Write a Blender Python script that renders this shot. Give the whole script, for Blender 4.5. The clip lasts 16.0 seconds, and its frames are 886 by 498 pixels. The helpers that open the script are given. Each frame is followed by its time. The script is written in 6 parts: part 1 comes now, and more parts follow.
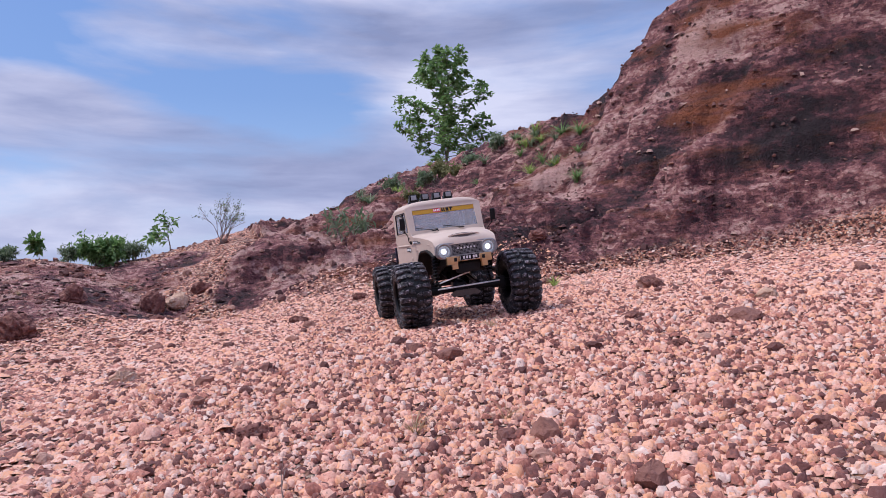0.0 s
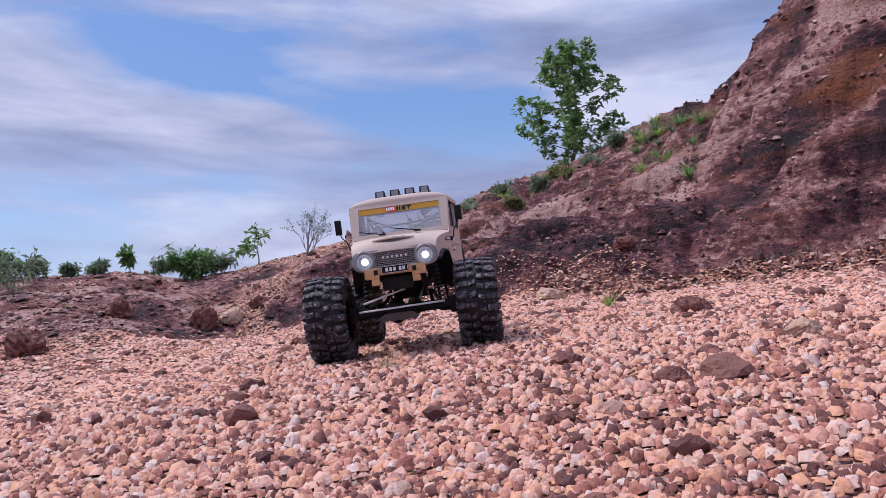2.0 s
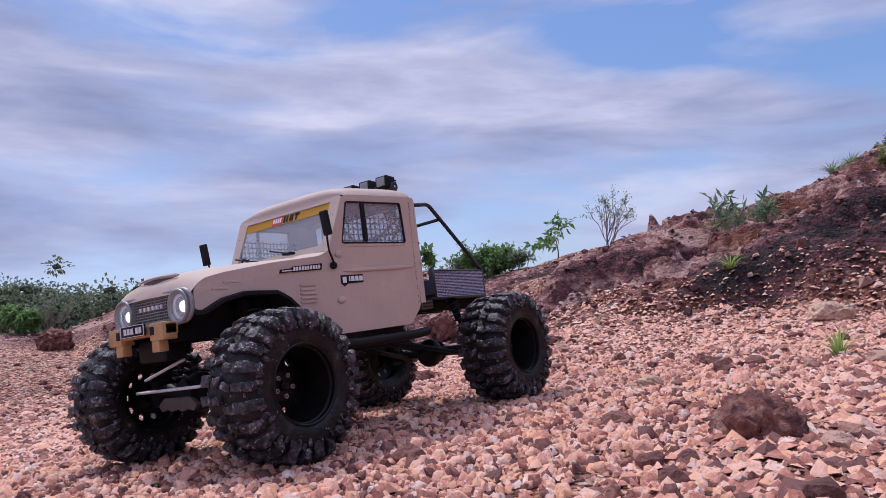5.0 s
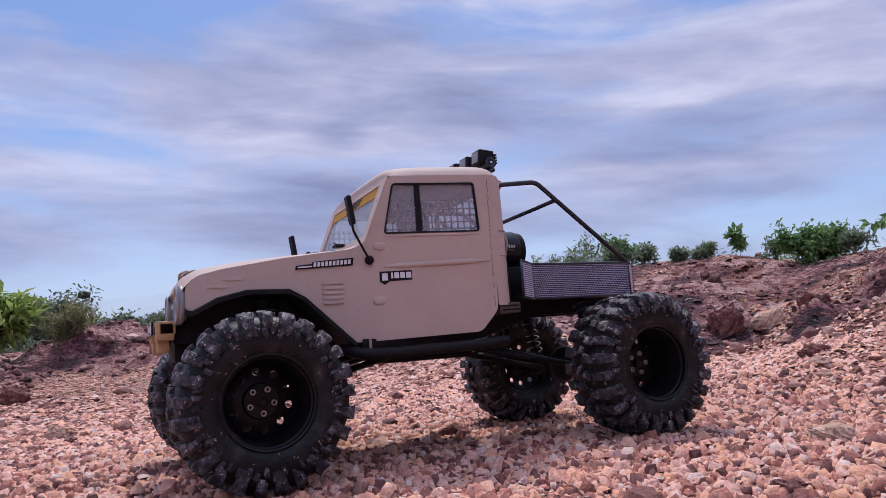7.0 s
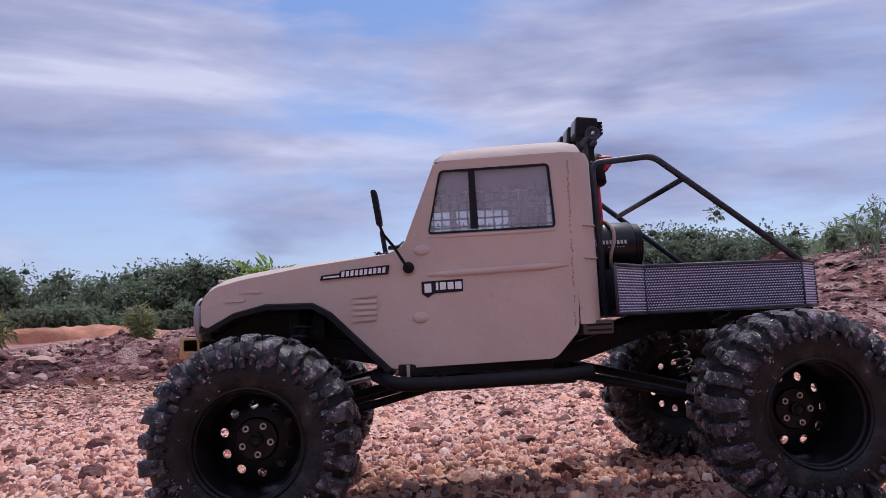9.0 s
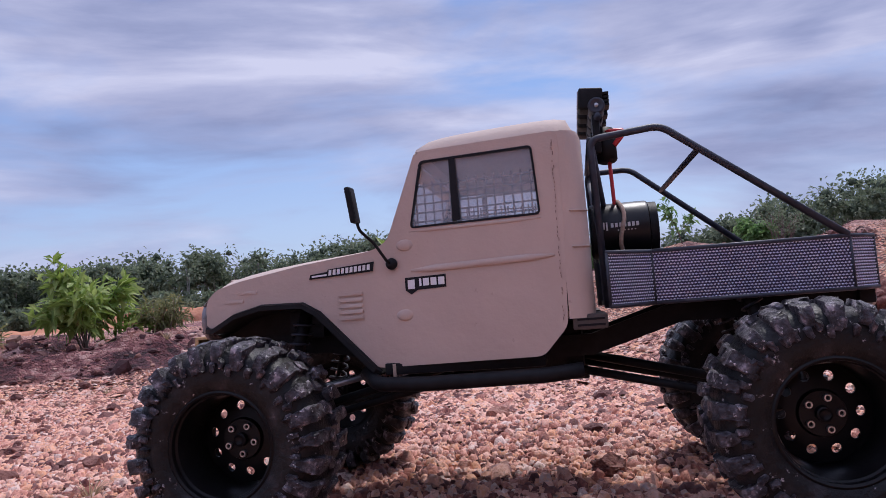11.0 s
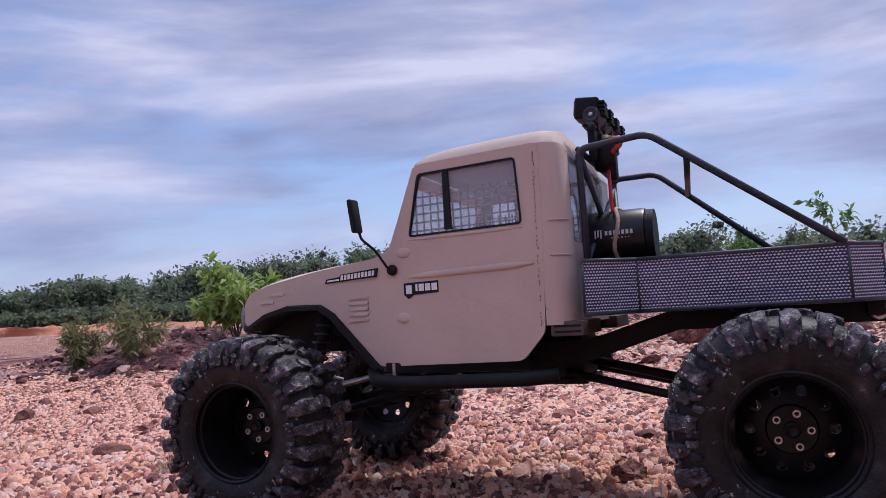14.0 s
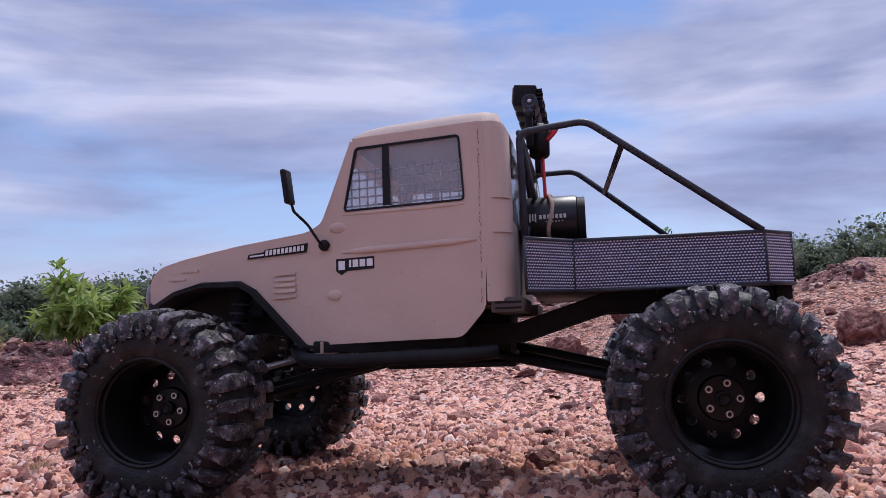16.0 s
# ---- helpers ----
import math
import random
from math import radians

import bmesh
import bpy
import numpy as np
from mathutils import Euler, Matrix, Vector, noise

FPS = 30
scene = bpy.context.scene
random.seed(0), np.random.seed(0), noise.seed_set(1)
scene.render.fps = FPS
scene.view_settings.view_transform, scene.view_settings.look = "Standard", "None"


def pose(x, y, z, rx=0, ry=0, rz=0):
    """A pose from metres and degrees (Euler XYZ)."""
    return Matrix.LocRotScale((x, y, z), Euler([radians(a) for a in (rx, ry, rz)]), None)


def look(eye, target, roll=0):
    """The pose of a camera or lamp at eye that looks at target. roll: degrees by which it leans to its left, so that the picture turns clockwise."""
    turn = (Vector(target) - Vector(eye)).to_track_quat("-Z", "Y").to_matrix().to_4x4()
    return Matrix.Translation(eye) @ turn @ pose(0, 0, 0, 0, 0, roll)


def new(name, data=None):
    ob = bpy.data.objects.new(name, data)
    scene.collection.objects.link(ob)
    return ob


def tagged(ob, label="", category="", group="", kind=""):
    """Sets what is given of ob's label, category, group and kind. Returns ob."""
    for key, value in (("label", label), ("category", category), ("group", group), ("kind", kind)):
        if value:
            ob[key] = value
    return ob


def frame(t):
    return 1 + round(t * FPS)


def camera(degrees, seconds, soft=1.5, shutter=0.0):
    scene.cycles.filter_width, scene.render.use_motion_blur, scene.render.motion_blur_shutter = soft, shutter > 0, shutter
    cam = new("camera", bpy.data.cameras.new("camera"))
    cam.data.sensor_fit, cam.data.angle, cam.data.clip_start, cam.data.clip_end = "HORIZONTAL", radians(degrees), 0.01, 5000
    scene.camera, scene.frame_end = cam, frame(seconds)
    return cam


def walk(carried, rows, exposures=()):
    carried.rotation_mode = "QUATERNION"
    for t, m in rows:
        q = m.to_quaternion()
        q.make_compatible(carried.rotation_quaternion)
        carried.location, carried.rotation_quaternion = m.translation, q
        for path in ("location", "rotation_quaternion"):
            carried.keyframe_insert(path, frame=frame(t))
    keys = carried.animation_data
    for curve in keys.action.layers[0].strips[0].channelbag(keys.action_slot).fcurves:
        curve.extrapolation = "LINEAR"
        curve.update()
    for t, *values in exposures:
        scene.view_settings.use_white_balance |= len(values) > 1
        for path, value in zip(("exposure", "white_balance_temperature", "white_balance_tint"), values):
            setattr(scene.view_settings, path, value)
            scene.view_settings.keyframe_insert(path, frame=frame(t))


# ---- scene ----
# ---------------------------------------------------------------- camera
cam = camera(62.81, 16.0, soft=0.7)
PATH = [
    (0, (-1.4137, 0.2921, 0.1202), (-0.4345, 0.0893, 0.1302), -7.55),
    (0.5, (-1.3489, 0.1804, 0.1195), (-0.3596, 0.0357, 0.1391), -7.34),
    (1, (-1.2777, 0.0916, 0.0997), (-0.2824, 0.0011, 0.1338), -7.55),
    (1.5, (-1.1936, -0.0038, 0.0815), (-0.1952, -0.0323, 0.1306), -7.45),
    (2, (-1.1245, -0.0932, 0.0769), (-0.1267, -0.0605, 0.1357), -7.42),
    (2.5, (-1.0158, -0.1558, 0.0767), (-0.0217, -0.0726, 0.1467), -6.64),
    (3, (-0.9319, -0.2203, 0.0740), (0.0525, -0.0644, 0.1567), -6.76),
    (3.2, (-0.8996, -0.2488, 0.0862), (0.0807, -0.0661, 0.1609), -5.50),
    (5.3, (-0.4562, -0.5503, 0.0870), (0.2907, 0.1063, 0.1915), -6.16),
    (5.5, (-0.4198, -0.5537, 0.0979), (0.2958, 0.1380, 0.1949), -5.04),
    (6, (-0.3553, -0.5544, 0.0898), (0.2773, 0.2121, 0.2011), -4.56),
    (6.5, (-0.3083, -0.5601, 0.0926), (0.2404, 0.2678, 0.2092), -4.57),
    (7, (-0.2498, -0.5829, 0.0856), (0.1781, 0.3113, 0.2175), -4.42),
    (7.5, (-0.2021, -0.5760, 0.1036), (0.1247, 0.3624, 0.2155), -3.75),
    (8, (-0.1471, -0.5556, 0.1084), (0.0842, 0.4099, 0.2278), -3.46),
    (8.5, (-0.1028, -0.5337, 0.1221), (0.0385, 0.4504, 0.2301), -3.15),
    (9, (-0.0732, -0.5141, 0.1146), (-0.0117, 0.4778, 0.2250), -2.77),
    (9.2, (-0.0528, -0.5090, 0.1012), (-0.0480, 0.4824, 0.2321), -2.92),
    (11.3, (0.0702, -0.4790, 0.1268), (-0.1520, 0.4928, 0.2052), -4.30),
    (11.5, (0.0963, -0.4699, 0.1122), (-0.1648, 0.4900, 0.2140), -4.15),
    (12, (0.1249, -0.4544, 0.1127), (-0.1634, 0.4992, 0.1995), -4.30),
    (12.5, (0.1439, -0.4523, 0.1172), (-0.1796, 0.4897, 0.2066), -3.97),
    (13, (0.1637, -0.4577, 0.1238), (-0.2191, 0.4610, 0.2207), -3.70),
    (13.5, (0.1560, -0.4796, 0.1370), (-0.2373, 0.4368, 0.2119), -4.80),
    (14, (0.1380, -0.4860, 0.1233), (-0.2408, 0.4350, 0.2133), -3.24),
    (14.5, (0.1016, -0.4820, 0.1349), (-0.2159, 0.4626, 0.2183), -3.46),
    (15, (0.0902, -0.4826, 0.1458), (-0.1938, 0.4742, 0.2071), -3.78),
    (15.5, (0.0873, -0.4891, 0.1207), (-0.1494, 0.4784, 0.2102), -2.79),
    (16, (0.0890, -0.4916, 0.0951), (-0.1027, 0.4824, 0.2152), -1.98),
]
walk(cam, [(t, look(eye, target, roll)) for t, eye, target, roll in PATH],
     exposures=[(0, 0.64, 6200, 13), (3.2, 0.56, 6080, 13), (5.3, 0.56, 6230, 15), (9.2, 0.51, 6180, 15), (16, 0.56, 6120, 15)])

# ---------------------------------------------------------------- sky and sun
SUN_EL, SUN_AZ = radians(62), radians(70)      # direction towards the sun, azimuth from +x to +y
world = bpy.data.worlds.new("sky")
scene.world = world
world.use_nodes = True
wt = world.node_tree
for n in list(wt.nodes):
    wt.nodes.remove(n)


def node(tree, kind, **values):
    n = tree.nodes.new(kind)
    for key, value in values.items():
        if key in n.inputs:
            n.inputs[key].default_value = value
    return n


def ramp(tree, stops, interpolation="LINEAR"):
    n = tree.nodes.new("ShaderNodeValToRGB")
    n.color_ramp.interpolation = interpolation
    while len(n.color_ramp.elements) < len(stops):
        n.color_ramp.elements.new(0.5)
    for e, (at, colour) in zip(n.color_ramp.elements, stops):
        e.position, e.color = at, (*colour, 1) if len(colour) == 3 else colour
    return n


w_out = node(wt, "ShaderNodeOutputWorld")
w_bg = node(wt, "ShaderNodeBackground", Strength=0.11)
w_sky = node(wt, "ShaderNodeTexSky")
w_sky.sky_type = "NISHITA"
w_sky.sun_disc = False
w_sky.sun_elevation, w_sky.sun_rotation = SUN_EL, radians(90) - SUN_AZ
w_sky.air_density, w_sky.dust_density, w_sky.ozone_density = 1.3, 1.0, 3.0
w_co = node(wt, "ShaderNodeTexCoord")
L = wt.links.new


def w_math(operation, first, second=None):
    n = node(wt, "ShaderNodeMath")
    n.operation = operation
    for k, value in enumerate((first, second)):
        if isinstance(value, (int, float)):
            n.inputs[k].default_value = value
        elif value is not None:
            L(value, n.inputs[k])
    return n.outputs[0]


def w_range(value, a0, a1, b0, b1):
    n = node(wt, "ShaderNodeMapRange")
    n.interpolation_type = "SMOOTHSTEP"
    for key, v in (("From Min", a0), ("From Max", a1), ("To Min", b0), ("To Max", b1)):
        n.inputs[key].default_value = v
    L(value, n.inputs["Value"])
    return n.outputs[0]


# bearing and rise of a direction, tilted so that cloud bands look level to the camera
w_map = node(wt, "ShaderNodeMapping")
w_map.inputs["Rotation"].default_value = (radians(-7.2), radians(-1.5), 0)
w_sep = node(wt, "ShaderNodeSeparateXYZ")
L(w_co.outputs["Generated"], w_map.inputs["Vector"]), L(w_map.outputs[0], w_sep.inputs[0])
w_az = w_math("ARCTAN2", w_sep.outputs["Y"], w_sep.outputs["X"])
w_el = w_math("ARCSINE", w_sep.outputs["Z"])


def w_noise(wide, tall, shift, detail, rough, warp):
    """Noise drawn out level: wide and tall are its scales along the bearing and up the sky."""
    c, n = node(wt, "ShaderNodeCombineXYZ"), node(wt, "ShaderNodeTexNoise", Scale=1.0, Detail=detail, Roughness=rough, Distortion=warp)
    L(w_math("MULTIPLY", w_az, wide), c.inputs[0]), L(w_math("MULTIPLY", w_el, tall), c.inputs[1])
    c.inputs[2].default_value = shift
    L(c.outputs[0], n.inputs["Vector"])
    return n.outputs["Fac"]


w_cover = w_noise(2.7, 10.0, 3.1, 7.0, 0.52, 0.30)


def w_patch(value, az, el, size, deep):
    """Raises or lowers a value round one point of the sky: bearing, rise, half width in degrees."""
    c, d = node(wt, "ShaderNodeCombineXYZ"), node(wt, "ShaderNodeVectorMath")
    L(w_az, c.inputs[0]), L(w_math("MULTIPLY", w_el, 2.6), c.inputs[1])
    d.operation = "DISTANCE"
    d.inputs[1].default_value = (radians(az), radians(el) * 2.6, 0)
    L(c.outputs[0], d.inputs[0])
    return w_math("ADD", value, w_range(d.outputs["Value"], radians(size), 0.0, 0.0, deep))


# gaps in the cloud, and one thick bank
for gap in ((3, 15, 17, -0.20), (22, 18, 12, -0.28), (43, 22, 10, -0.20), (88, 20, 17, -0.28), (-16, 13, 12, 0.30)):
    w_cover = w_patch(w_cover, *gap)
# the cloud thins out low over the horizon
w_cover = w_math("ADD", w_cover, w_range(w_el, 0.02, 0.16, -0.14, 0.0))
w_r1 = ramp(wt, [(0.30, (0, 0, 0)), (0.44, (0.72, 0.72, 0.72)), (0.54, (1, 1, 1))])
w_r2 = ramp(wt, [(0.30, (1.60, 1.84, 2.95)), (0.42, (2.20, 2.44, 3.65)), (0.53, (2.90, 3.08, 4.25)), (0.66, (4.05, 4.15, 5.15))])
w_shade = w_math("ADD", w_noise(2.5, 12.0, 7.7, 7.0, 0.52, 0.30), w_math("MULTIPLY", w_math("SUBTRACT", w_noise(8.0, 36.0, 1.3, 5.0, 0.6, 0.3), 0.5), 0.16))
# brighter and darker banks, and small dark puffs
for bank in ((-15, 14, 15, 0.24), (28, 25, 13, -0.16), (132.3, 9.2, 3.0, -0.13), (126.3, 7.6, 3.6, -0.16), (122, 4.5, 7, -0.10), (79.4, 11.3, 3.0, -0.13), (72.8, 10.5, 3.6, -0.16), (70, 7.2, 8, -0.10)):
    w_shade = w_patch(w_shade, *bank)
L(w_cover, w_r1.inputs[0]), L(w_shade, w_r2.inputs[0])
# blue-grey haze low over the horizon
w_haze = ramp(wt, [(0.0, (2.05, 2.65, 4.5)), (0.12, (1.45, 2.15, 4.25)), (0.26, (0.72, 1.38, 3.45)), (1.0, (0.50, 1.10, 3.0))])
w_tint, w_mix, w_mul = (node(wt, "ShaderNodeMix") for _ in range(3))
w_tint.data_type = w_mix.data_type = w_mul.data_type = "RGBA"
w_tint.inputs["Factor"].default_value = 0.65
L(w_sep.outputs["Z"], w_haze.inputs[0]), L(w_haze.outputs["Color"], w_tint.inputs["B"])
L(w_sky.outputs["Color"], w_tint.inputs["A"])
L(w_r1.outputs["Color"], w_mix.inputs["Factor"])
L(w_tint.outputs["Result"], w_mix.inputs["A"]), L(w_r2.outputs["Color"], w_mix.inputs["B"])
# an overcast sky grows brighter towards the zenith
w_zen = ramp(wt, [(0.42, (1, 1, 1)), (0.80, (1.75, 1.70, 1.65))])
w_mul.blend_type = "MULTIPLY"
w_mul.inputs["Factor"].default_value = 1.0
L(w_sep.outputs["Z"], w_zen.inputs[0])
L(w_mix.outputs["Result"], w_mul.inputs["A"]), L(w_zen.outputs["Color"], w_mul.inputs["B"])
L(w_mul.outputs["Result"], w_bg.inputs["Color"]), L(w_bg.outputs[0], w_out.inputs[0])

sun_data = bpy.data.lights.new("sun", "SUN")
sun_data.energy, sun_data.angle, sun_data.color = 1.9, radians(5.0), (1.0, 0.95, 0.88)
sun = new("sun", sun_data)
sun.matrix_world = look(Vector((math.cos(SUN_AZ) * math.cos(SUN_EL), math.sin(SUN_AZ) * math.cos(SUN_EL), math.sin(SUN_EL))) * 50, (0, 0, 0))

# ---------------------------------------------------------------- materials


def material(name, stops, rough=0.8, metal=0.0, grain=40.0, bump=0.3, bump_scale=200.0, bump_size=0.001, island=False, spots=None, spec=0.5):
    """A surface: base colour from two scales of noise (or a random value per piece), stains, fine relief."""
    m = bpy.data.materials.new(name)
    m.use_nodes = True
    t = m.node_tree
    b = t.nodes["Principled BSDF"]
    b.inputs["Metallic"].default_value = metal
    b.inputs["Specular IOR Level"].default_value = spec
    co = node(t, "ShaderNodeTexCoord")
    n1 = node(t, "ShaderNodeTexNoise", Scale=grain, Detail=6.0, Roughness=0.6)
    t.links.new(co.outputs["Object"], n1.inputs["Vector"])
    r = ramp(t, stops)
    if island:
        geo = node(t, "ShaderNodeNewGeometry")
        add = node(t, "ShaderNodeMath")
        add.operation = "MULTIPLY_ADD"
        add.inputs[1].default_value = 0.35
        mul = node(t, "ShaderNodeMath")
        mul.operation = "MULTIPLY"
        mul.inputs[1].default_value = 0.72
        t.links.new(geo.outputs["Random Per Island"], mul.inputs[0])
        t.links.new(n1.outputs["Fac"], add.inputs[0])
        t.links.new(mul.outputs[0], add.inputs[2])
        t.links.new(add.outputs[0], r.inputs[0])
    else:
        t.links.new(n1.outputs["Fac"], r.inputs[0])
    colour = r.outputs["Color"]
    if spots:
        colour2, scale, lo, hi = spots
        n3 = node(t, "ShaderNodeTexNoise", Scale=scale, Detail=8.0, Roughness=0.65)
        t.links.new(co.outputs["Object"], n3.inputs["Vector"])
        rr = ramp(t, [(lo, (0, 0, 0)), (hi, (1, 1, 1))])
        t.links.new(n3.outputs["Fac"], rr.inputs[0])
        mx = node(t, "ShaderNodeMix")
        mx.data_type = "RGBA"
        mx.inputs["B"].default_value = (*colour2, 1)
        t.links.new(rr.outputs["Color"], mx.inputs["Factor"])
        t.links.new(colour, mx.inputs["A"])
        colour = mx.outputs["Result"]
    t.links.new(colour, b.inputs["Base Color"])
    n2 = node(t, "ShaderNodeTexNoise", Scale=bump_scale, Detail=5.0, Roughness=0.6)
    t.links.new(co.outputs["Object"], n2.inputs["Vector"])
    if bump:
        bp = node(t, "ShaderNodeBump", Strength=bump, Distance=bump_size)
        t.links.new(n2.outputs["Fac"], bp.inputs["Height"])
        t.links.new(bp.outputs["Normal"], b.inputs["Normal"])
    rm = node(t, "ShaderNodeMapRange")
    rm.inputs["To Min"].default_value, rm.inputs["To Max"].default_value = max(rough - 0.12, 0.05), min(rough + 0.12, 1)
    t.links.new(n2.outputs["Fac"], rm.inputs["Value"])
    t.links.new(rm.outputs[0], b.inputs["Roughness"])
    return m


def leaf_material(name, stops):
    m = material(name, stops, rough=0.55, island=True, grain=30, bump=0.0)
    t = m.node_tree
    b = t.nodes["Principled BSDF"]
    out = t.nodes["Material Output"]
    tr = node(t, "ShaderNodeBsdfTranslucent")
    mx = node(t, "ShaderNodeMixShader", Fac=0.45)
    src = b.inputs["Base Color"].links[0].from_socket
    t.links.new(src, tr.inputs["Color"])
    t.links.new(b.outputs[0], mx.inputs[1])
    t.links.new(tr.outputs[0], mx.inputs[2])
    t.links.new(mx.outputs[0], out.inputs["Surface"])
    return m


PINKS = [(0.0, (0.060, 0.021, 0.022)), (0.26, (0.160, 0.056, 0.048)), (0.37, (0.380, 0.134, 0.094)), (0.48, (0.655, 0.300, 0.218)),
         (0.61, (0.790, 0.470, 0.368)), (0.74, (0.770, 0.360, 0.200)), (0.86, (0.700, 0.490, 0.430)), (1.0, (0.900, 0.750, 0.620))]
M_PEBBLE = material("pebbles", PINKS, rough=0.75, grain=350, bump=0.9, bump_scale=620, bump_size=0.0014, island=True,
                    spots=((0.20, 0.10, 0.095), 260, 0.56, 0.70))
M_STONE_DARK = material("dark_stone", [(0.3, (0.070, 0.025, 0.024)), (0.5, (0.18, 0.066, 0.054)), (0.7, (0.36, 0.17, 0.13))], rough=0.9,
                        grain=70, bump=1.0, bump_scale=180, bump_size=0.005, spots=((0.33, 0.20, 0.17), 60, 0.58, 0.7))
M_STONE_PALE = material("pale_stone", [(0.3, (0.38, 0.22, 0.15)), (0.55, (0.56, 0.37, 0.27)), (0.75, (0.66, 0.50, 0.40))], rough=0.85,
                        grain=40, bump=0.9, bump_scale=120, bump_size=0.003, spots=((0.25, 0.12, 0.09), 50, 0.58, 0.7))
M_CHIP = material("hill_stones", [(0.0, (0.028, 0.011, 0.013)), (0.42, (0.085, 0.032, 0.031)), (0.68, (0.20, 0.085, 0.072)), (0.92, (0.58, 0.38, 0.31))],
                  rough=0.85, grain=25, bump=0.8, bump_scale=80, bump_size=0.006, island=True)
M_COARSE = material("coarse_gravel", [(0.0, (0.060, 0.022, 0.020)), (0.40, (0.17, 0.066, 0.055)), (0.70, (0.36, 0.17, 0.125)), (1.0, (0.62, 0.42, 0.33))],
                    rough=0.85, grain=90, bump=1.0, bump_scale=260, bump_size=0.004, island=True)
M_PAINT = material("sand_paint", [(0.3, (0.505, 0.400, 0.345)), (0.7, (0.560, 0.446, 0.386))], rough=0.66, grain=25, bump=0.55, bump_scale=42,
                   bump_size=0.0020, spots=((0.36, 0.27, 0.24), 110, 0.67, 0.74), spec=0.12)
M_BLACK = material("black_plastic", [(0.3, (0.006, 0.006, 0.007)), (0.7, (0.014, 0.014, 0.016))], rough=0.55, spec=0.18, grain=120, bump=0.2, bump_scale=900, bump_size=0.0003)
M_TUBE = material("black_steel_tube", [(0.3, (0.014, 0.018, 0.030)), (0.7, (0.036, 0.042, 0.062))], rough=0.52, grain=150, bump=0.2, bump_scale=800, bump_size=0.0002)
M_RUBBER = material("black_tyre_rubber", [(0.36, (0.006, 0.006, 0.007)), (0.54, (0.012, 0.012, 0.013)), (0.66, (0.034, 0.031, 0.035)), (0.76, (0.24, 0.20, 0.21))], rough=0.40, grain=60,
                    bump=0.8, bump_scale=300, bump_size=0.0014, spots=((0.46, 0.42, 0.44), 190, 0.635, 0.68), spec=0.25)
M_TREAD = material("dusty_tread_rubber", [(0.34, (0.012, 0.011, 0.013)), (0.47, (0.034, 0.030, 0.036)), (0.58, (0.085, 0.076, 0.088)), (0.70, (0.38, 0.33, 0.36))], rough=0.40, grain=150,
                   bump=1.0, bump_scale=330, bump_size=0.0026, spots=((0.60, 0.55, 0.57), 330, 0.61, 0.66), spec=0.32)
M_RIM = material("black_rim", [(0.3, (0.005, 0.005, 0.006)), (0.7, (0.011, 0.010, 0.011))], spec=0.2, rough=0.38, grain=100, bump=0.1, bump_scale=500, bump_size=0.0003)
M_STEEL = material("steel", [(0.3, (0.42, 0.42, 0.44)), (0.7, (0.62, 0.61, 0.62))], rough=0.35, metal=1.0, grain=200, bump=0.1, bump_scale=900, bump_size=0.0002)
M_ROD = material("bright_rod", [(0.3, (0.66, 0.66, 0.68)), (0.7, (0.80, 0.80, 0.82))], rough=0.4, metal=0.0, grain=200, bump=0.1, bump_scale=900, bump_size=0.0002)
M_BRASS = material("brass_bumper", [(0.3, (0.46, 0.27, 0.12)), (0.7, (0.60, 0.38, 0.19))], rough=0.5, metal=0.25, grain=90, bump=0.2, bump_scale=500, bump_size=0.0003)
M_WHITE = material("white_print", [(0.3, (0.70, 0.70, 0.72)), (0.7, (0.82, 0.82, 0.83))], rough=0.5, bump=0.0)
M_RED = material("red_film", [(0.3, (0.55, 0.03, 0.04)), (0.7, (0.68, 0.05, 0.06))], rough=0.4, bump=0.0)
M_INK = material("black_print", [(0.3, (0.007, 0.007, 0.009)), (0.7, (0.015, 0.015, 0.018))], rough=0.5, spec=0.2, bump=0.0)
M_CHROME = material("grey_surround", [(0.3, (0.23, 0.22, 0.23)), (0.7, (0.32, 0.31, 0.32))], rough=0.45, metal=0.3, bump=0.1, bump_scale=600, bump_size=0.0002)
M_WEAVE_BASE = material("mesh_backing", [(0.3, (0.026, 0.024, 0.060)), (0.7, (0.044, 0.040, 0.090))], rough=0.5, bump=0.0)
M_WEAVE = material("mesh_wire", [(0.3, (0.74, 0.74, 0.96)), (0.7, (0.88, 0.88, 0.99))], rough=0.22, grain=120, bump=0.0)
M_STRIP = leaf_material("yellow_film", [(0.0, (0.66, 0.36, 0.03)), (1.0, (0.78, 0.45, 0.05))])
M_LINING = material("pale_lining", [(0.3, (0.38, 0.375, 0.375)), (0.7, (0.46, 0.455, 0.455))], rough=0.7, grain=30, bump=0.0)
M_SEAM = material("seam_thread", [(0.3, (0.20, 0.14, 0.12)), (0.7, (0.30, 0.22, 0.19))], rough=0.9, bump=0.0)
M_CAN = material("black_can", [(0.3, (0.006, 0.006, 0.007)), (0.7, (0.014, 0.014, 0.015))], rough=0.38, metal=0.3, bump=0.0)
M_ROPE = material("pale_twine", [(0.3, (0.34, 0.24, 0.18)), (0.7, (0.52, 0.40, 0.32))], rough=0.9, grain=500, bump=0.4, bump_scale=1500, bump_size=0.0004)
M_MOUNT = material("brown_grey_block", [(0.3, (0.050, 0.038, 0.034)), (0.7, (0.10, 0.078, 0.070))], rough=0.7, grain=90, bump=0.4, bump_scale=300, bump_size=0.0005)
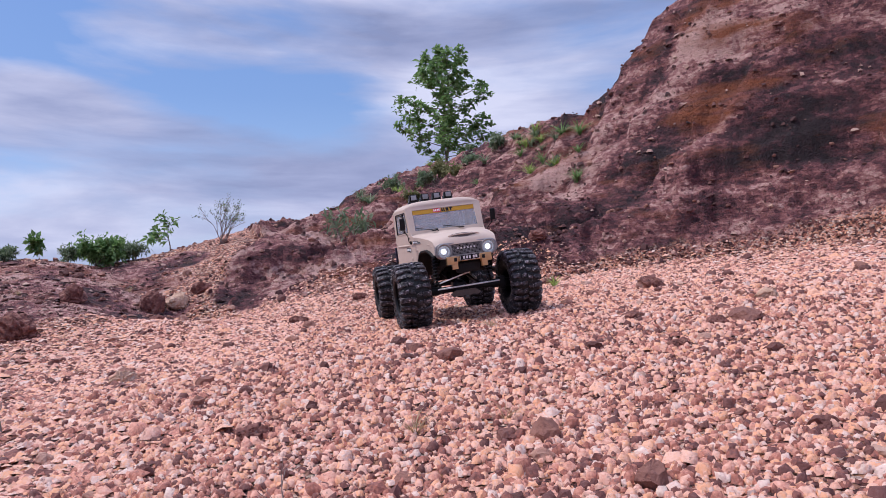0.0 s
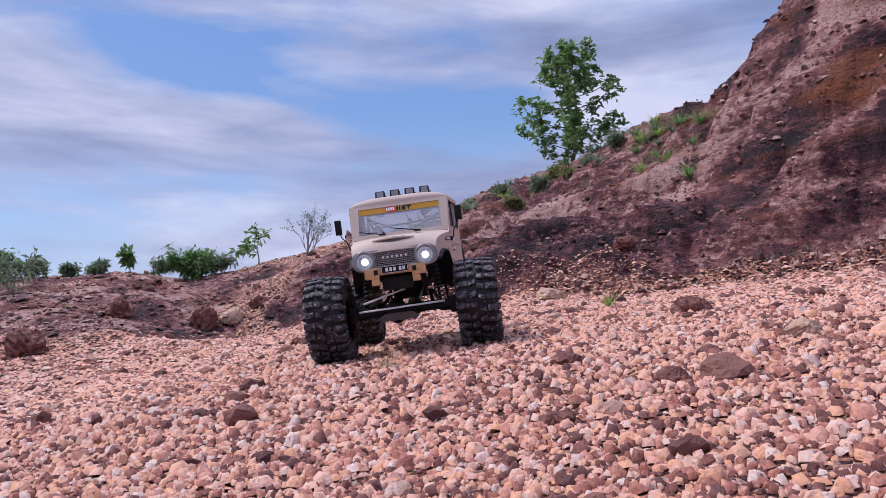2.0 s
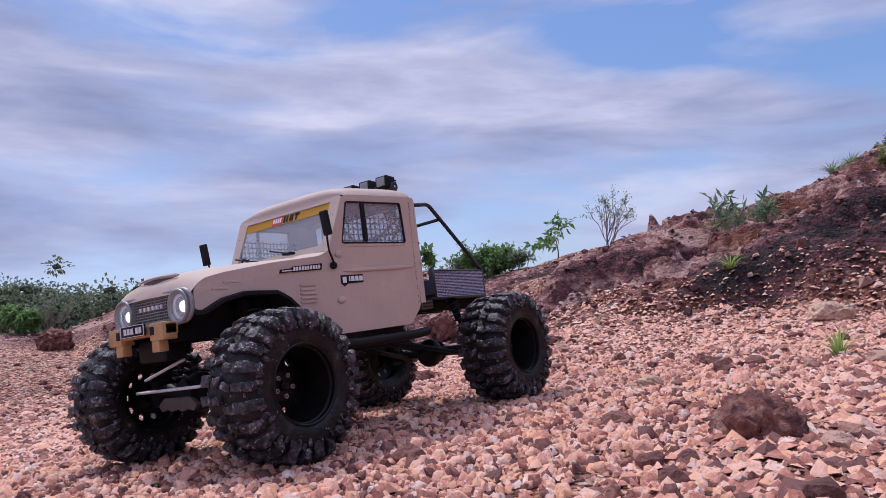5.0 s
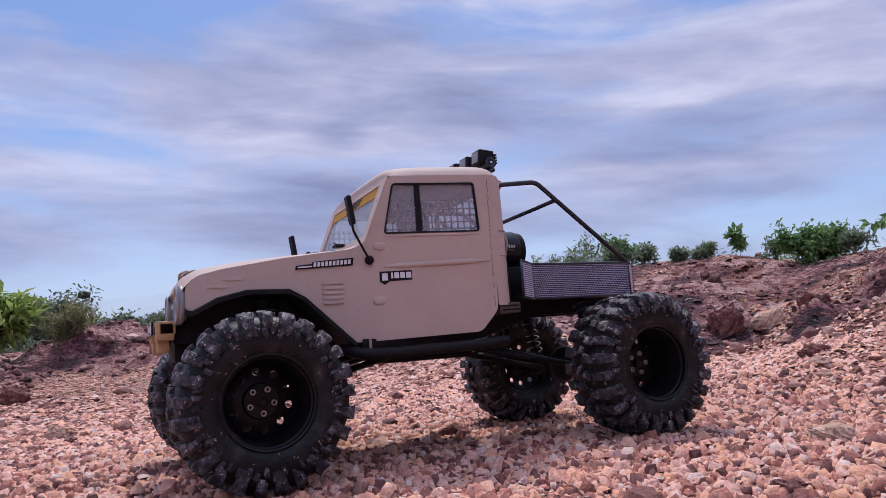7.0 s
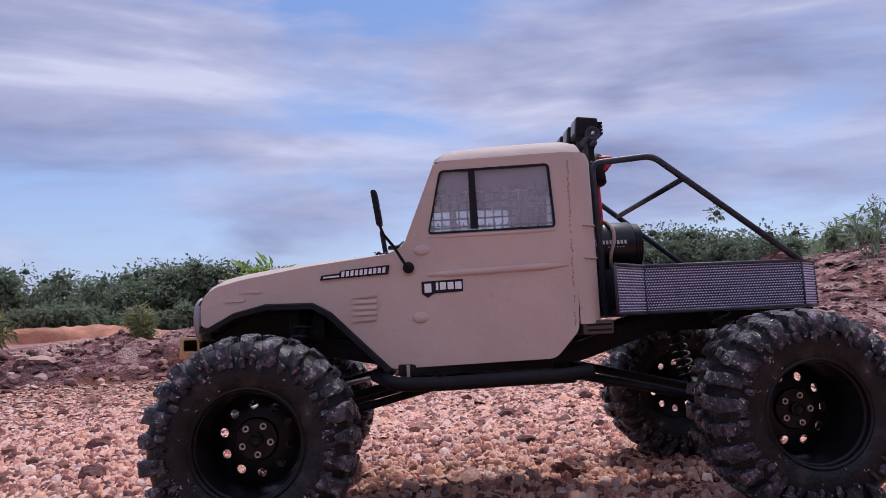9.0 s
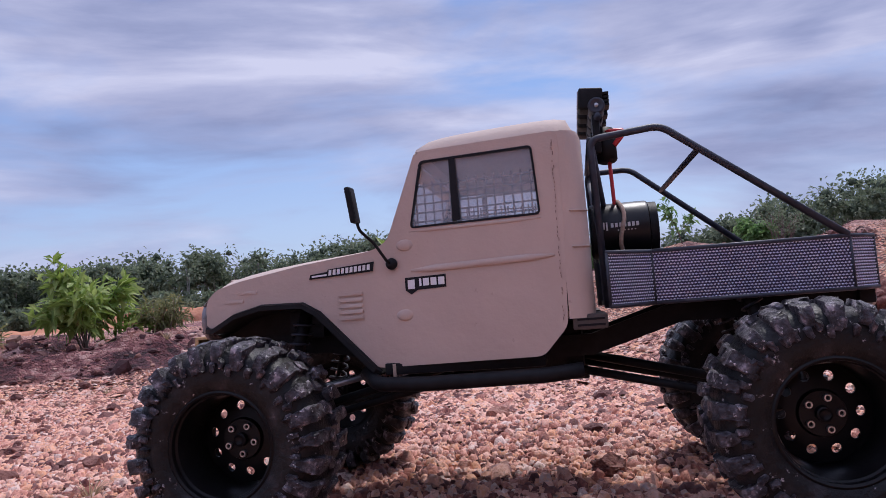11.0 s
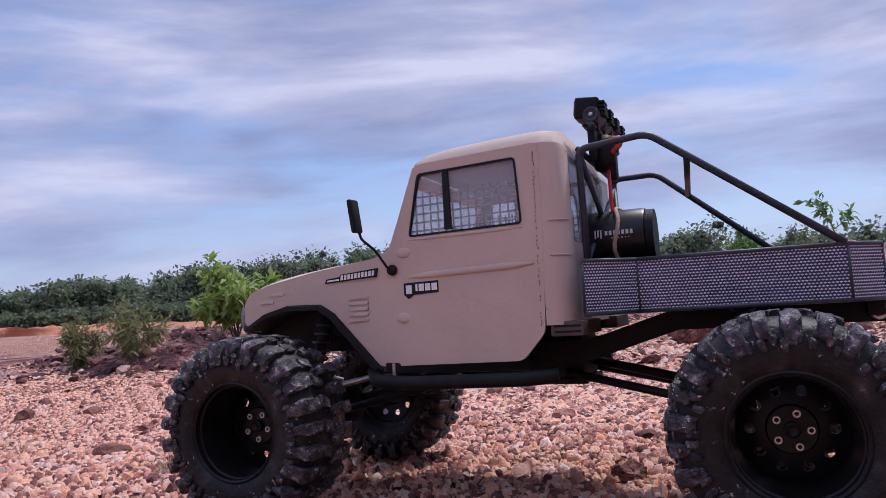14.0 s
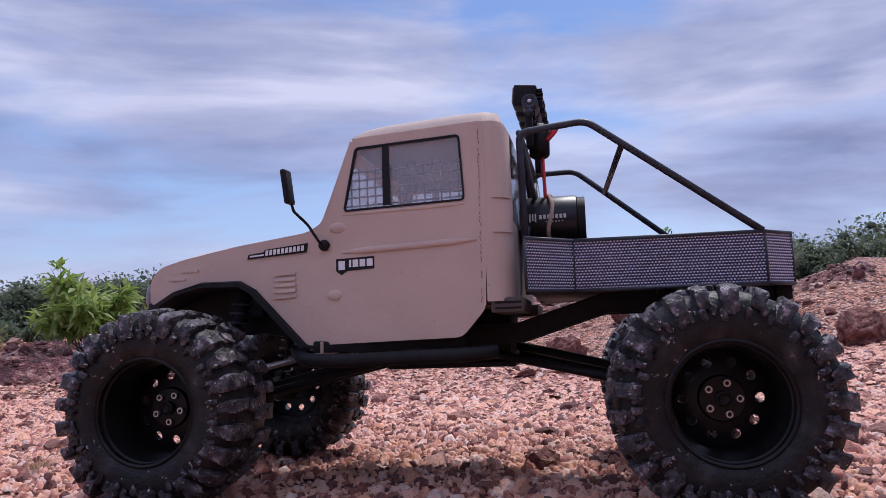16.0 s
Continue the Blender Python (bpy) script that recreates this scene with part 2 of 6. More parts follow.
M_CAN_PRINT = material("dim_print", [(0.3, (0.48, 0.47, 0.47)), (0.7, (0.60, 0.59, 0.59))], rough=0.5, bump=0.0)
M_NET = material("net_cord", [(0.3, (0.022, 0.022, 0.024)), (0.7, (0.05, 0.048, 0.05))], rough=0.8, bump=0.0)
M_BARK = material("bark", [(0.3, (0.10, 0.075, 0.06)), (0.7, (0.22, 0.17, 0.14))], rough=0.9, grain=40, bump=0.7, bump_scale=90, bump_size=0.004)
M_TWIG = material("dry_twig", [(0.3, (0.16, 0.11, 0.10)), (0.7, (0.30, 0.23, 0.21))], rough=0.9, grain=60, bump=0.3, bump_scale=120, bump_size=0.002)
M_LEAF = leaf_material("tree_leaf", [(0.0, (0.075, 0.15, 0.045)), (0.5, (0.15, 0.27, 0.085)), (1.0, (0.28, 0.42, 0.18))])
M_STRAW = leaf_material("straw", [(0.0, (0.20, 0.13, 0.07)), (0.5, (0.36, 0.25, 0.14)), (1.0, (0.52, 0.40, 0.26))])
M_LEAF_LIGHT = leaf_material("bright_leaf", [(0.0, (0.13, 0.21, 0.035)), (0.5, (0.27, 0.38, 0.085)), (1.0, (0.46, 0.54, 0.20))])
M_LEAF_GREY = leaf_material("grey_leaf", [(0.0, (0.09, 0.14, 0.075)), (0.5, (0.17, 0.24, 0.13)), (1.0, (0.34, 0.38, 0.27))])
M_LEAF_DRY = leaf_material("dry_leaf", [(0.0, (0.10, 0.12, 0.045)), (0.5, (0.20, 0.21, 0.085)), (1.0, (0.36, 0.34, 0.17))])
# distance haze is put into this leaf colour: paler and greyer than foliage
M_WOODS = leaf_material("hazed_woods_leaf", [(0.0, (0.085, 0.115, 0.072)), (0.5, (0.155, 0.195, 0.122)), (1.0, (0.250, 0.295, 0.190))])
# crown cores: dark noise puts the shade between leaves into the colour
M_CANOPY = material("crown_core_shade", [(0.30, (0.050, 0.068, 0.046)), (0.50, (0.105, 0.136, 0.090)), (0.68, (0.170, 0.210, 0.140))], rough=0.95, spec=0.1, grain=1.5, bump=1.0, bump_scale=2.2, bump_size=0.6)
M_EARTH = material("orange_earth", [(0.3, (0.36, 0.135, 0.075)), (0.5, (0.47, 0.20, 0.115)), (0.7, (0.58, 0.30, 0.19))], rough=0.95, grain=0.9, bump=0.6, bump_scale=3, bump_size=0.15)
M_PALE_TRUNK = material("pale_trunk", [(0.3, (0.24, 0.22, 0.20)), (0.7, (0.42, 0.39, 0.36))], rough=0.9, grain=2, bump=0.0)


def glass(name, tint, gloss_rough=0.03, haze=0.0):
    m = bpy.data.materials.new(name)
    m.use_nodes = True
    t = m.node_tree
    out = t.nodes["Material Output"]
    t.nodes.remove(t.nodes["Principled BSDF"])
    tr = node(t, "ShaderNodeBsdfTransparent", Color=(*tint, 1))
    gl = node(t, "ShaderNodeBsdfGlossy", Roughness=gloss_rough)
    fr = node(t, "ShaderNodeLayerWeight", Blend=0.5)
    curve = ramp(t, [(0.0, (0.02, 0.02, 0.02)), (0.6, (0.05, 0.05, 0.05)), (0.85, (0.20, 0.20, 0.20)), (1.0, (0.75, 0.75, 0.75))])
    mx = node(t, "ShaderNodeMixShader")
    t.links.new(fr.outputs["Facing"], curve.inputs[0])
    t.links.new(curve.outputs["Color"], mx.inputs[0])
    hz = node(t, "ShaderNodeMixShader", Fac=haze)
    df = node(t, "ShaderNodeBsdfDiffuse", Color=(0.64, 0.64, 0.69, 1))
    t.links.new(tr.outputs[0], hz.inputs[1])
    t.links.new(df.outputs[0], hz.inputs[2])
    t.links.new(hz.outputs[0], mx.inputs[1])
    t.links.new(gl.outputs[0], mx.inputs[2])
    t.links.new(mx.outputs[0], out.inputs["Surface"])
    return m


M_GLASS = glass("window_film", (0.97, 0.97, 0.98), 0.06, haze=0.24)
M_LENS = glass("lamp_lens", (0.9, 0.92, 0.95), haze=0.22)
M_LED = bpy.data.materials.new("led_light")
M_LED.use_nodes = True
M_LED.node_tree.nodes["Principled BSDF"].inputs["Base Color"].default_value = (0.8, 0.85, 0.9, 1)
M_LED.node_tree.nodes["Principled BSDF"].inputs["Emission Color"].default_value = (0.85, 0.93, 1, 1)
M_LED.node_tree.nodes["Principled BSDF"].inputs["Emission Strength"].default_value = 2.2
M_HALO = M_LED.copy()
M_HALO.name = "halo_light"
M_HALO.node_tree.nodes["Principled BSDF"].inputs["Base Color"].default_value = (0.32, 0.33, 0.36, 1)
M_HALO.node_tree.nodes["Principled BSDF"].inputs["Emission Strength"].default_value = 0.12

# ---------------------------------------------------------------- ground, hill


def lattice(ix, iy, iz, seed):
    h = (ix * 374761393 + iy * 668265263 + iz * 2147483647 + seed * 1274126177) & 0xFFFFFFFF
    h = ((h ^ (h >> 13)) * 1274126177) & 0xFFFFFFFF
    return ((h ^ (h >> 16)) & 0xFFFF) / 65535.0


def value_noise(x, y, z=None, seed=0):
    z = np.zeros_like(x) if z is None else z
    fl = [np.floor(v) for v in (x, y, z)]
    i = [f.astype(np.int64) for f in fl]
    u, v, w = [(a - f) ** 2 * (3 - 2 * (a - f)) for a, f in zip((x, y, z), fl)]
    out = 0
    for dx in (0, 1):
        for dy in (0, 1):
            for dz in (0, 1):
                out = out + lattice(i[0] + dx, i[1] + dy, i[2] + dz, seed) * (u if dx else 1 - u) * (v if dy else 1 - v) * (w if dz else 1 - w)
    return out


def fbm(x, y, octaves=5, seed=0, gain=0.5):
    total, amp, norm = 0.0, 1.0, 0.0
    for k in range(octaves):
        total = total + amp * value_noise(x * 2.03 ** k + 7.1 * k, y * 2.03 ** k - 3.7 * k, seed=seed + k)
        norm += amp
        amp *= gain
    return total / norm


# the land round the truck by bearing from +x to +y, degrees: how far the crest and the foot of the rise lie, and how high
LAND = [  # bearing, foot, height at the foot, crest, height of the crest
    (-180, 3.0, 0.0, 14, 0.10), (-120, 3.0, 0.0, 8.0, 0.15), (-105, 2.4, 0.0, 4.0, 0.35), (-90, 1.9, 0.0, 2.7, 0.70), (-75, 1.5, 0.0, 2.3, 1.08), (-60, 1.35, 0.0, 2.15, 1.26),
    (-50, 1.2, 0.0, 2.1, 1.19), (-46, 1.15, 0.0, 2.1, 1.10), (-42.7, 1.1, 0.0, 2.1, 1.02), (-38, 1.05, 0.0, 2.07, 0.865), (-36, 1.0, 0.0, 2.05, 0.775), (-33, 0.98, 0.0, 2.1, 0.68),
    (-30, 0.98, 0.0, 2.15, 0.69), (-25, 0.99, 0.01, 2.45, 0.73), (-20, 1.0, 0.02, 2.8, 0.745), (-13, 0.97, 0.03, 3.4, 0.735), (-9, 0.95, 0.035, 3.2, 0.66), (-5, 0.92, 0.045, 2.97, 0.60),
    (0.5, 0.88, 0.05, 2.93, 0.47), (4, 0.84, 0.055, 2.9, 0.435), (8, 0.80, 0.06, 2.7, 0.40), (13, 0.85, 0.05, 2.45, 0.375), (16, 0.90, 0.045, 2.35, 0.35), (20, 0.95, 0.04, 2.25, 0.325),
    (24, 1.05, 0.03, 2.2, 0.295), (30, 1.25, 0.015, 2.2, 0.285), (37, 1.15, 0.03, 2.25, 0.335), (44, 1.0, 0.04, 2.35, 0.345), (50, 0.95, 0.06, 2.4, 0.345), (60, 1.1, 0.05, 2.6, 0.30),
    (66, 1.2, 0.05, 2.6, 0.33), (71, 1.25, 0.04, 2.6, 0.25), (75, 1.3, 0.04, 2.6, 0.27), (79, 1.3, 0.04, 2.6, 0.31), (90, 1.4, 0.03, 2.8, 0.23), (100, 1.5, 0.03, 4.0, 0.22), (110, 1.5, 0.03, 6.0, 0.20), (140, 1.5, 0.02, 14, 0.15), (180, 3.0, 0.0, 14, 0.10)]


def land(az, column):
    return np.interp(az, [row[0] for row in LAND], [row[column] for row in LAND])


def foot(az):
    return land(az, 1)


def crest(az):
    return land(az, 3)


def hill_mask(x, y):
    """The dark rocky hill: whole towards its height, a band above the foot where it runs out."""
    az, r = np.degrees(np.arctan2(y, x)), np.hypot(x, y)
    wave = 0.16 * (fbm(x * 2.1 + 6, y * 2.1, 4, 17) - 0.5)
    upper = np.interp(az, [-180, 4, 12, 20, 28, 34], [9, 9, 1.95, 1.55, 1.30, 1.22])
    m = np.clip((r + wave - foot(az) + 0.06) / 0.16, 0, 1) * np.clip((upper + 2 * wave - r) / 0.22 + 0.5, 0, 1)
    return m * np.clip((31 + 60 * wave - az) / 7, 0, 1) * np.clip((az + 115) / 10, 0, 1)


def rock_bed(x, y):
    """Rock beds crop out as ribs that climb across the slope, 0 hollow to 1 rib."""
    az, r = np.arctan2(y, x), np.hypot(x, y)
    w = 3.1 * r + 3.4 * az + 1.3 * fbm(x * 2.2, y * 2.2, 4, 151) + 0.35 * fbm(x * 9, y * 9, 3, 155)
    return np.abs(np.sin(np.pi * w)) ** 0.8


def height(x, y):
    r, az = np.hypot(x, y), np.degrees(np.arctan2(y, x))
    rf, low, rc, top = (land(az, k) for k in (1, 2, 3, 4))
    s = np.clip((r - rf) / (rc - rf), 0, 1)
    ramp = np.clip((r - 0.42) / (rf - 0.42), 0, 1)
    steep = np.clip((4 - az) / 14, 0, 1) * np.clip((az + 110) / 15, 0, 1)
    shape = (1 - steep) * s ** 1.25 * (1.75 - 0.75 * s) ** 0.8 + steep * (0.72 * s + 0.28 * s * s)
    z = low * ramp * ramp * (3 - 2 * ramp) + (top - low) * shape
    m = hill_mask(x, y)
    q = 2.3
    inner = np.clip(s * 4, 0.15, 1) * np.clip((1 - s) * 4, 0.22, 1)
    crag = fbm(x * 1.1 * q + 4, y * 1.1 * q, 5, 3, 0.55) - 0.5
    ledge = np.abs(fbm(x * 0.8 * q, y * 0.8 * q + z * 1.6 * q, 4, 11) - 0.5) * 2
    z = z + m * inner * (crag * 0.21 + (0.25 - ledge) * 0.09)
    z = z + m * (fbm(x * 6 * q, y * 6 * q, 3, 21) - 0.5) * 0.035
    z = z + m * inner * 0.060 * (rock_bed(x, y) - 0.5)
    # low swells on the open ground
    wide = np.clip((r - 0.9) / 1.5, 0, 1) * np.clip((r - rc) / 1.5 + 1.0, 0.15, 1)
    z = z + wide * (1 - m) * (fbm(x * 0.7 + 9, y * 0.7, 4, 31) - 0.5) * 0.05 * np.clip(r / 3, 0.3, 2.5)
    z = z + (fbm(x * 9, y * 9, 3, 41) - 0.5) * 0.006
    # broken slabs on the pale ground above the gravel
    slab = np.clip((r - 0.95) / 0.4, 0, 1) * (1 - m) * np.clip((70 - az) / 15, 0, 1) * np.clip((az + 2) / 6, 0, 1)
    z = z + slab * ((fbm(x * 5.5, y * 5.5, 4, 141, 0.6) - 0.5) * 0.032 + (fbm(x * 22, y * 22, 2, 145) - 0.5) * 0.010)
    z = z + shelf(x, y) * (0.07 + 0.19 * (fbm(x * 4, y * 4, 4, 51, 0.6) - 0.35))
    crag3 = 1 - np.abs(fbm(x * 2.6 * q + 1, y * 2.6 * q + z * q, 4, 91, 0.6) - 0.5) * 4
    z = z + m * (crag3 * 0.030 + (fbm(x * 14 * q, y * 14 * q, 2, 95) - 0.5) * 0.024)
    # broken benches: the slope steps up in tilted, uneven ledges
    lift = z * 2.6 * q + 0.9 * fbm(x * 0.9 * q + 5, y * 0.9 * q, 3, 101) + 0.25 * fbm(x * 5 * q, y * 5 * q, 2, 105)
    z = z + m * (0.075 * np.clip(s * 4, 0, 1) * (1 - 0.55 * s)) * (np.clip((lift - np.floor(lift) - 0.55) / 0.3, 0, 1) - (lift - np.floor(lift)))
    # a broken rock face at the hill's foot
    edge = rf * (1 + 0.16 * (fbm(x * 3.1, y * 3.1, 3, 111) - 0.5)) + 0.04 * fbm(x * 14, y * 14, 2, 115)
    face = np.clip((r - edge) / 0.07, 0, 1) * np.clip(1.5 - np.abs(az + 14) / 15, 0, 1)
    z = z + face * np.clip(1.5 - (r - rf) / 0.45, 0, 1) * (0.07 + 0.13 * (fbm(x * 3.2 + 3, y * 3.2, 3, 121) - 0.3))
    # the gravel is lowered towards -x so its stones look smaller to the camera
    dip = np.clip((-x - 0.32) / 0.6, 0, 1)
    z = z - 0.040 * dip * dip * (3 - 2 * dip) * np.clip((3 - r) / 1.5, 0, 1)
    # behind the crest the land sinks again
    back = np.clip((r - rc - 0.5) / (3 * rc), 0, 1)
    return z - 0.6 * top * back * back * (3 - 2 * back)


def shelf(x, y):
    """Low outcrops of dark crust on the gravel plain, 0 to 1."""
    az, r = np.degrees(np.arctan2(y, x)), np.hypot(x, y)
    b = np.clip(1.5 - np.abs(az - 127) / 32, 0, 1) * np.clip(1.5 - np.abs(r - 2.16) / 0.46, 0, 1)
    d = np.clip(1.3 - np.abs(az - 97) / 11, 0, 1) * np.clip(1.3 - np.abs(r - 2.25) / 0.5, 0, 1)
    e = 0.50 * np.clip(1.3 - np.abs(az - 66) / 6, 0, 1) * np.clip(1.4 - np.abs(r - 1.85) / 0.35, 0, 1)
    n = fbm(x * 2.6 + 3, y * 2.6, 4, 61)
    return np.clip(np.maximum(np.maximum(b, d), e) * 2.3 * (n + 0.13) - 0.40, 0, 1)


def crust(x, y):
    """How much dark crust covers the ground, 0 gravel to 1 rock."""
    az, r = np.degrees(np.arctan2(y, x)), np.hypot(x, y)
    n = fbm(x * 2.4, y * 2.4, 4, 71)
    pale = np.clip((fbm(x * 1.9, y * 1.9, 3, 85) - 0.55) * 6, 0, 1) * np.clip((az - 2) / 8, 0, 1)
    m = hill_mask(x, y) * (1 - 0.7 * pale)
    flat = np.clip((fbm(x * 1.1 + 2, y * 1.1, 5, 81) - 0.47) * 7, 0, 1) * np.clip((r - 1.7) / 0.8, 0, 1) * 0.8 * np.clip((az - 58) / 12, 0.12, 1)
    streak = np.clip(1.4 - np.abs(az - 44) / 20, 0, 1) * np.clip((r - 1.1) / 0.3, 0, 1) * np.clip(4.2 * (fbm(x * 3.2 + y * 2.0, y * 1.3 - x * 2.6, 4, 75) - 0.45), 0, 1)
    wander = 0.30 * (fbm(x * 2.0 + 8, y * 2.0, 3, 171) - 0.5) + 0.10 * (fbm(x * 9, y * 9, 3, 175) - 0.5)
    for mid, lo, hi, thick in ((1.20, 31, 54, 0.08), (1.52, 34, 60, 0.13), (1.95, 18, 50, 0.10)):
        band = np.clip(1.6 - np.abs(r + wander - mid) / thick, 0, 1) * np.clip((az - lo) / 3, 0, 1) * np.clip((hi - az) / 3, 0, 1)
        streak = np.maximum(streak, band * 0.95)
    bench = np.clip((az - 30) / 5, 0, 1) * np.clip((57 - az) / 5, 0, 1) * np.clip((r + wander - 1.12) / 0.08, 0, 1) * np.clip((2.45 - r) / 0.2, 0, 1)
    streak = np.maximum(streak, bench * np.clip(5.0 * (fbm(x * 3.0 - y * 1.6, y * 4.5 + x * 2.2, 4, 185) - 0.28), 0, 1))
    mound = np.clip(1.4 - np.abs(az - 51) / 10, 0, 1) * np.clip(1.5 - np.abs(r - 1.90) / 0.5, 0, 1) * np.clip(3.2 * (n - 0.24), 0, 1)
    return np.clip(np.maximum(np.maximum(m * (0.78 + 0.6 * (n - 0.4)), shelf(x, y) * 1.8), np.maximum(np.maximum(flat, mound), streak)), 0, 1)


radii = np.concatenate([[0.0], np.linspace(0.05, 0.75, 22), np.geomspace(0.765, 3.6, 185), np.geomspace(3.7, 900, 56)])
bearings = np.radians(np.concatenate([np.arange(-70, 45, 0.25), np.arange(45, 145, 0.5), np.arange(145, 290, 1.0)]))
gx, gy = np.outer(radii, np.cos(bearings)), np.outer(radii, np.sin(bearings))
gz = height(gx, gy)
nr, na = gx.shape
i, j = np.meshgrid(np.arange(nr - 1), np.arange(na), indexing="ij")
jn = (j + 1) % na
quads = np.stack([i * na + j, (i + 1) * na + j, (i + 1) * na + jn, i * na + jn], -1).reshape(-1, 4)


def mesh_from(name, verts, faces, mat, smooth=True):
    """A mesh from arrays of corners and equal-sided faces."""
    me = bpy.data.meshes.new(name)
    k = faces.shape[1]
    me.vertices.add(len(verts))
    me.vertices.foreach_set("co", np.ascontiguousarray(verts, np.float32).ravel())
    me.loops.add(faces.size)
    me.loops.foreach_set("vertex_index", np.ascontiguousarray(faces, np.int32).ravel())
    me.polygons.add(len(faces))
    me.polygons.foreach_set("loop_start", np.arange(0, faces.size, k, dtype=np.int32))
    me.polygons.foreach_set("use_smooth", np.broadcast_to(smooth, len(faces)).copy())
    me.update(calc_edges=True)
    me.validate()
    me.materials.append(mat)
    return me


M_GROUND = bpy.data.materials.new("gravel_and_crust")
M_GROUND.use_nodes = True
gt = M_GROUND.node_tree
gb = gt.nodes["Principled BSDF"]
gco = node(gt, "ShaderNodeTexCoord")
g_vor = node(gt, "ShaderNodeTexVoronoi", Scale=150.0)
g_vor2 = node(gt, "ShaderNodeTexVoronoi", Scale=38.0)
g_stone = ramp(gt, PINKS)
g_sep = node(gt, "ShaderNodeSeparateColor")
# darker towards each pebble's rim: shade between stones put into the colour
g_gap_shade = ramp(gt, [(0.25, (1.15, 1.12, 1.1)), (0.75, (0.75, 0.70, 0.68))])
g_mul = node(gt, "ShaderNodeMix")
g_mul.data_type, g_mul.blend_type = "RGBA", "MULTIPLY"
g_mul.inputs["Factor"].default_value = 1.0
g_n = node(gt, "ShaderNodeTexNoise", Scale=12.0, Detail=12.0, Roughness=0.76)
g_n2 = node(gt, "ShaderNodeTexNoise", Scale=2.3, Detail=8.0, Roughness=0.62)
g_n3 = node(gt, "ShaderNodeTexNoise", Scale=2.6, Detail=6.0, Roughness=0.62)
g_v3 = node(gt, "ShaderNodeTexVoronoi", Scale=62.0)
g_s3 = node(gt, "ShaderNodeSeparateColor")
g_big, g_peb = node(gt, "ShaderNodeMath"), node(gt, "ShaderNodeMath")
g_big.operation = g_peb.operation = "MULTIPLY_ADD"
g_big.inputs[1].default_value, g_peb.inputs[1].default_value = 1.15, 0.17
g_off = node(gt, "ShaderNodeMath")
g_off.operation = "SUBTRACT"
g_off.inputs[1].default_value = 0.575
g_rock = ramp(gt, [(0.28, (0.022, 0.010, 0.014)), (0.42, (0.072, 0.025, 0.032)), (0.53, (0.160, 0.053, 0.060)), (0.63, (0.33, 0.130, 0.124)), (0.77, (0.64, 0.39, 0.34))])
g_ora = ramp(gt, [(0.52, (0, 0, 0)), (0.68, (1, 1, 1))])
g_oc = node(gt, "ShaderNodeMix")
g_oc.data_type = "RGBA"
g_oc.inputs["B"].default_value = (0.27, 0.078, 0.032, 1)
g_att = node(gt, "ShaderNodeAttribute")
g_att.attribute_name = "crust"
g_edge = node(gt, "ShaderNodeMath")
g_edge.operation = "MULTIPLY_ADD"
g_edge.inputs[1].default_value = 1.3
g_thr = ramp(gt, [(0.62, (0, 0, 0)), (0.82, (1, 1, 1))])
g_mix = node(gt, "ShaderNodeMix")
g_mix.data_type = "RGBA"
G = gt.links.new
g_bed = node(gt, "ShaderNodeMapping")
g_bed.inputs["Scale"].default_value, g_bed.inputs["Rotation"].default_value = (1.0, 1.0, 3.2), (radians(-7), radians(-4), 0)
G(gco.outputs["Object"], g_bed.inputs["Vector"])
for n in (g_vor, g_vor2, g_v3):
    G(gco.outputs["Object"], n.inputs["Vector"])
for n in (g_n, g_n2, g_n3):
    G(g_bed.outputs[0], n.inputs["Vector"])
G(g_vor.outputs["Color"], g_sep.inputs[0])
G(g_sep.outputs[0], g_stone.inputs[0])
G(g_vor.outputs["Distance"], g_gap_shade.inputs[0])
g_blot = ramp(gt, [(0.36, (0.62, 0.57, 0.56)), (0.47, (1.0, 0.96, 0.94)), (0.62, (1.22, 1.18, 1.15))])
g_mul2 = node(gt, "ShaderNodeMix")
g_mul2.data_type, g_mul2.blend_type = "RGBA", "MULTIPLY"
g_mul2.inputs["Factor"].default_value = 1.0
G(g_n.outputs["Fac"], g_blot.inputs[0])
G(g_stone.outputs["Color"], g_mul2.inputs["A"]), G(g_blot.outputs["Color"], g_mul2.inputs["B"])
G(g_mul2.outputs["Result"], g_mul.inputs["A"]), G(g_gap_shade.outputs["Color"], g_mul.inputs["B"])
G(g_n3.outputs["Fac"], g_big.inputs[0]), G(g_n.outputs["Fac"], g_big.inputs[2])
G(g_v3.outputs["Color"], g_s3.inputs[0]), G(g_s3.outputs[0], g_peb.inputs[0])
G(g_big.outputs[0], g_off.inputs[0]), G(g_off.outputs[0], g_peb.inputs[2])
# rock colour shift: beds, with the foot's shade put into the colour
g_bed_shade, g_bedadd = node(gt, "ShaderNodeAttribute"), node(gt, "ShaderNodeMath")
g_bed_shade.attribute_name = "bed"
G(g_peb.outputs[0], g_bedadd.inputs[0]), G(g_bed_shade.outputs["Fac"], g_bedadd.inputs[1])
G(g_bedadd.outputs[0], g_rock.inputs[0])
G(g_n2.outputs["Fac"], g_ora.inputs[0])
G(g_ora.outputs["Color"], g_oc.inputs["Factor"]), G(g_rock.outputs["Color"], g_oc.inputs["A"])
G(g_n.outputs["Fac"], g_edge.inputs[0])
g_edge.inputs[1].default_value = 0.5
G(g_att.outputs["Fac"], g_edge.inputs[2])
G(g_edge.outputs[0], g_thr.inputs[0])
G(g_thr.outputs["Color"], g_mix.inputs["Factor"])
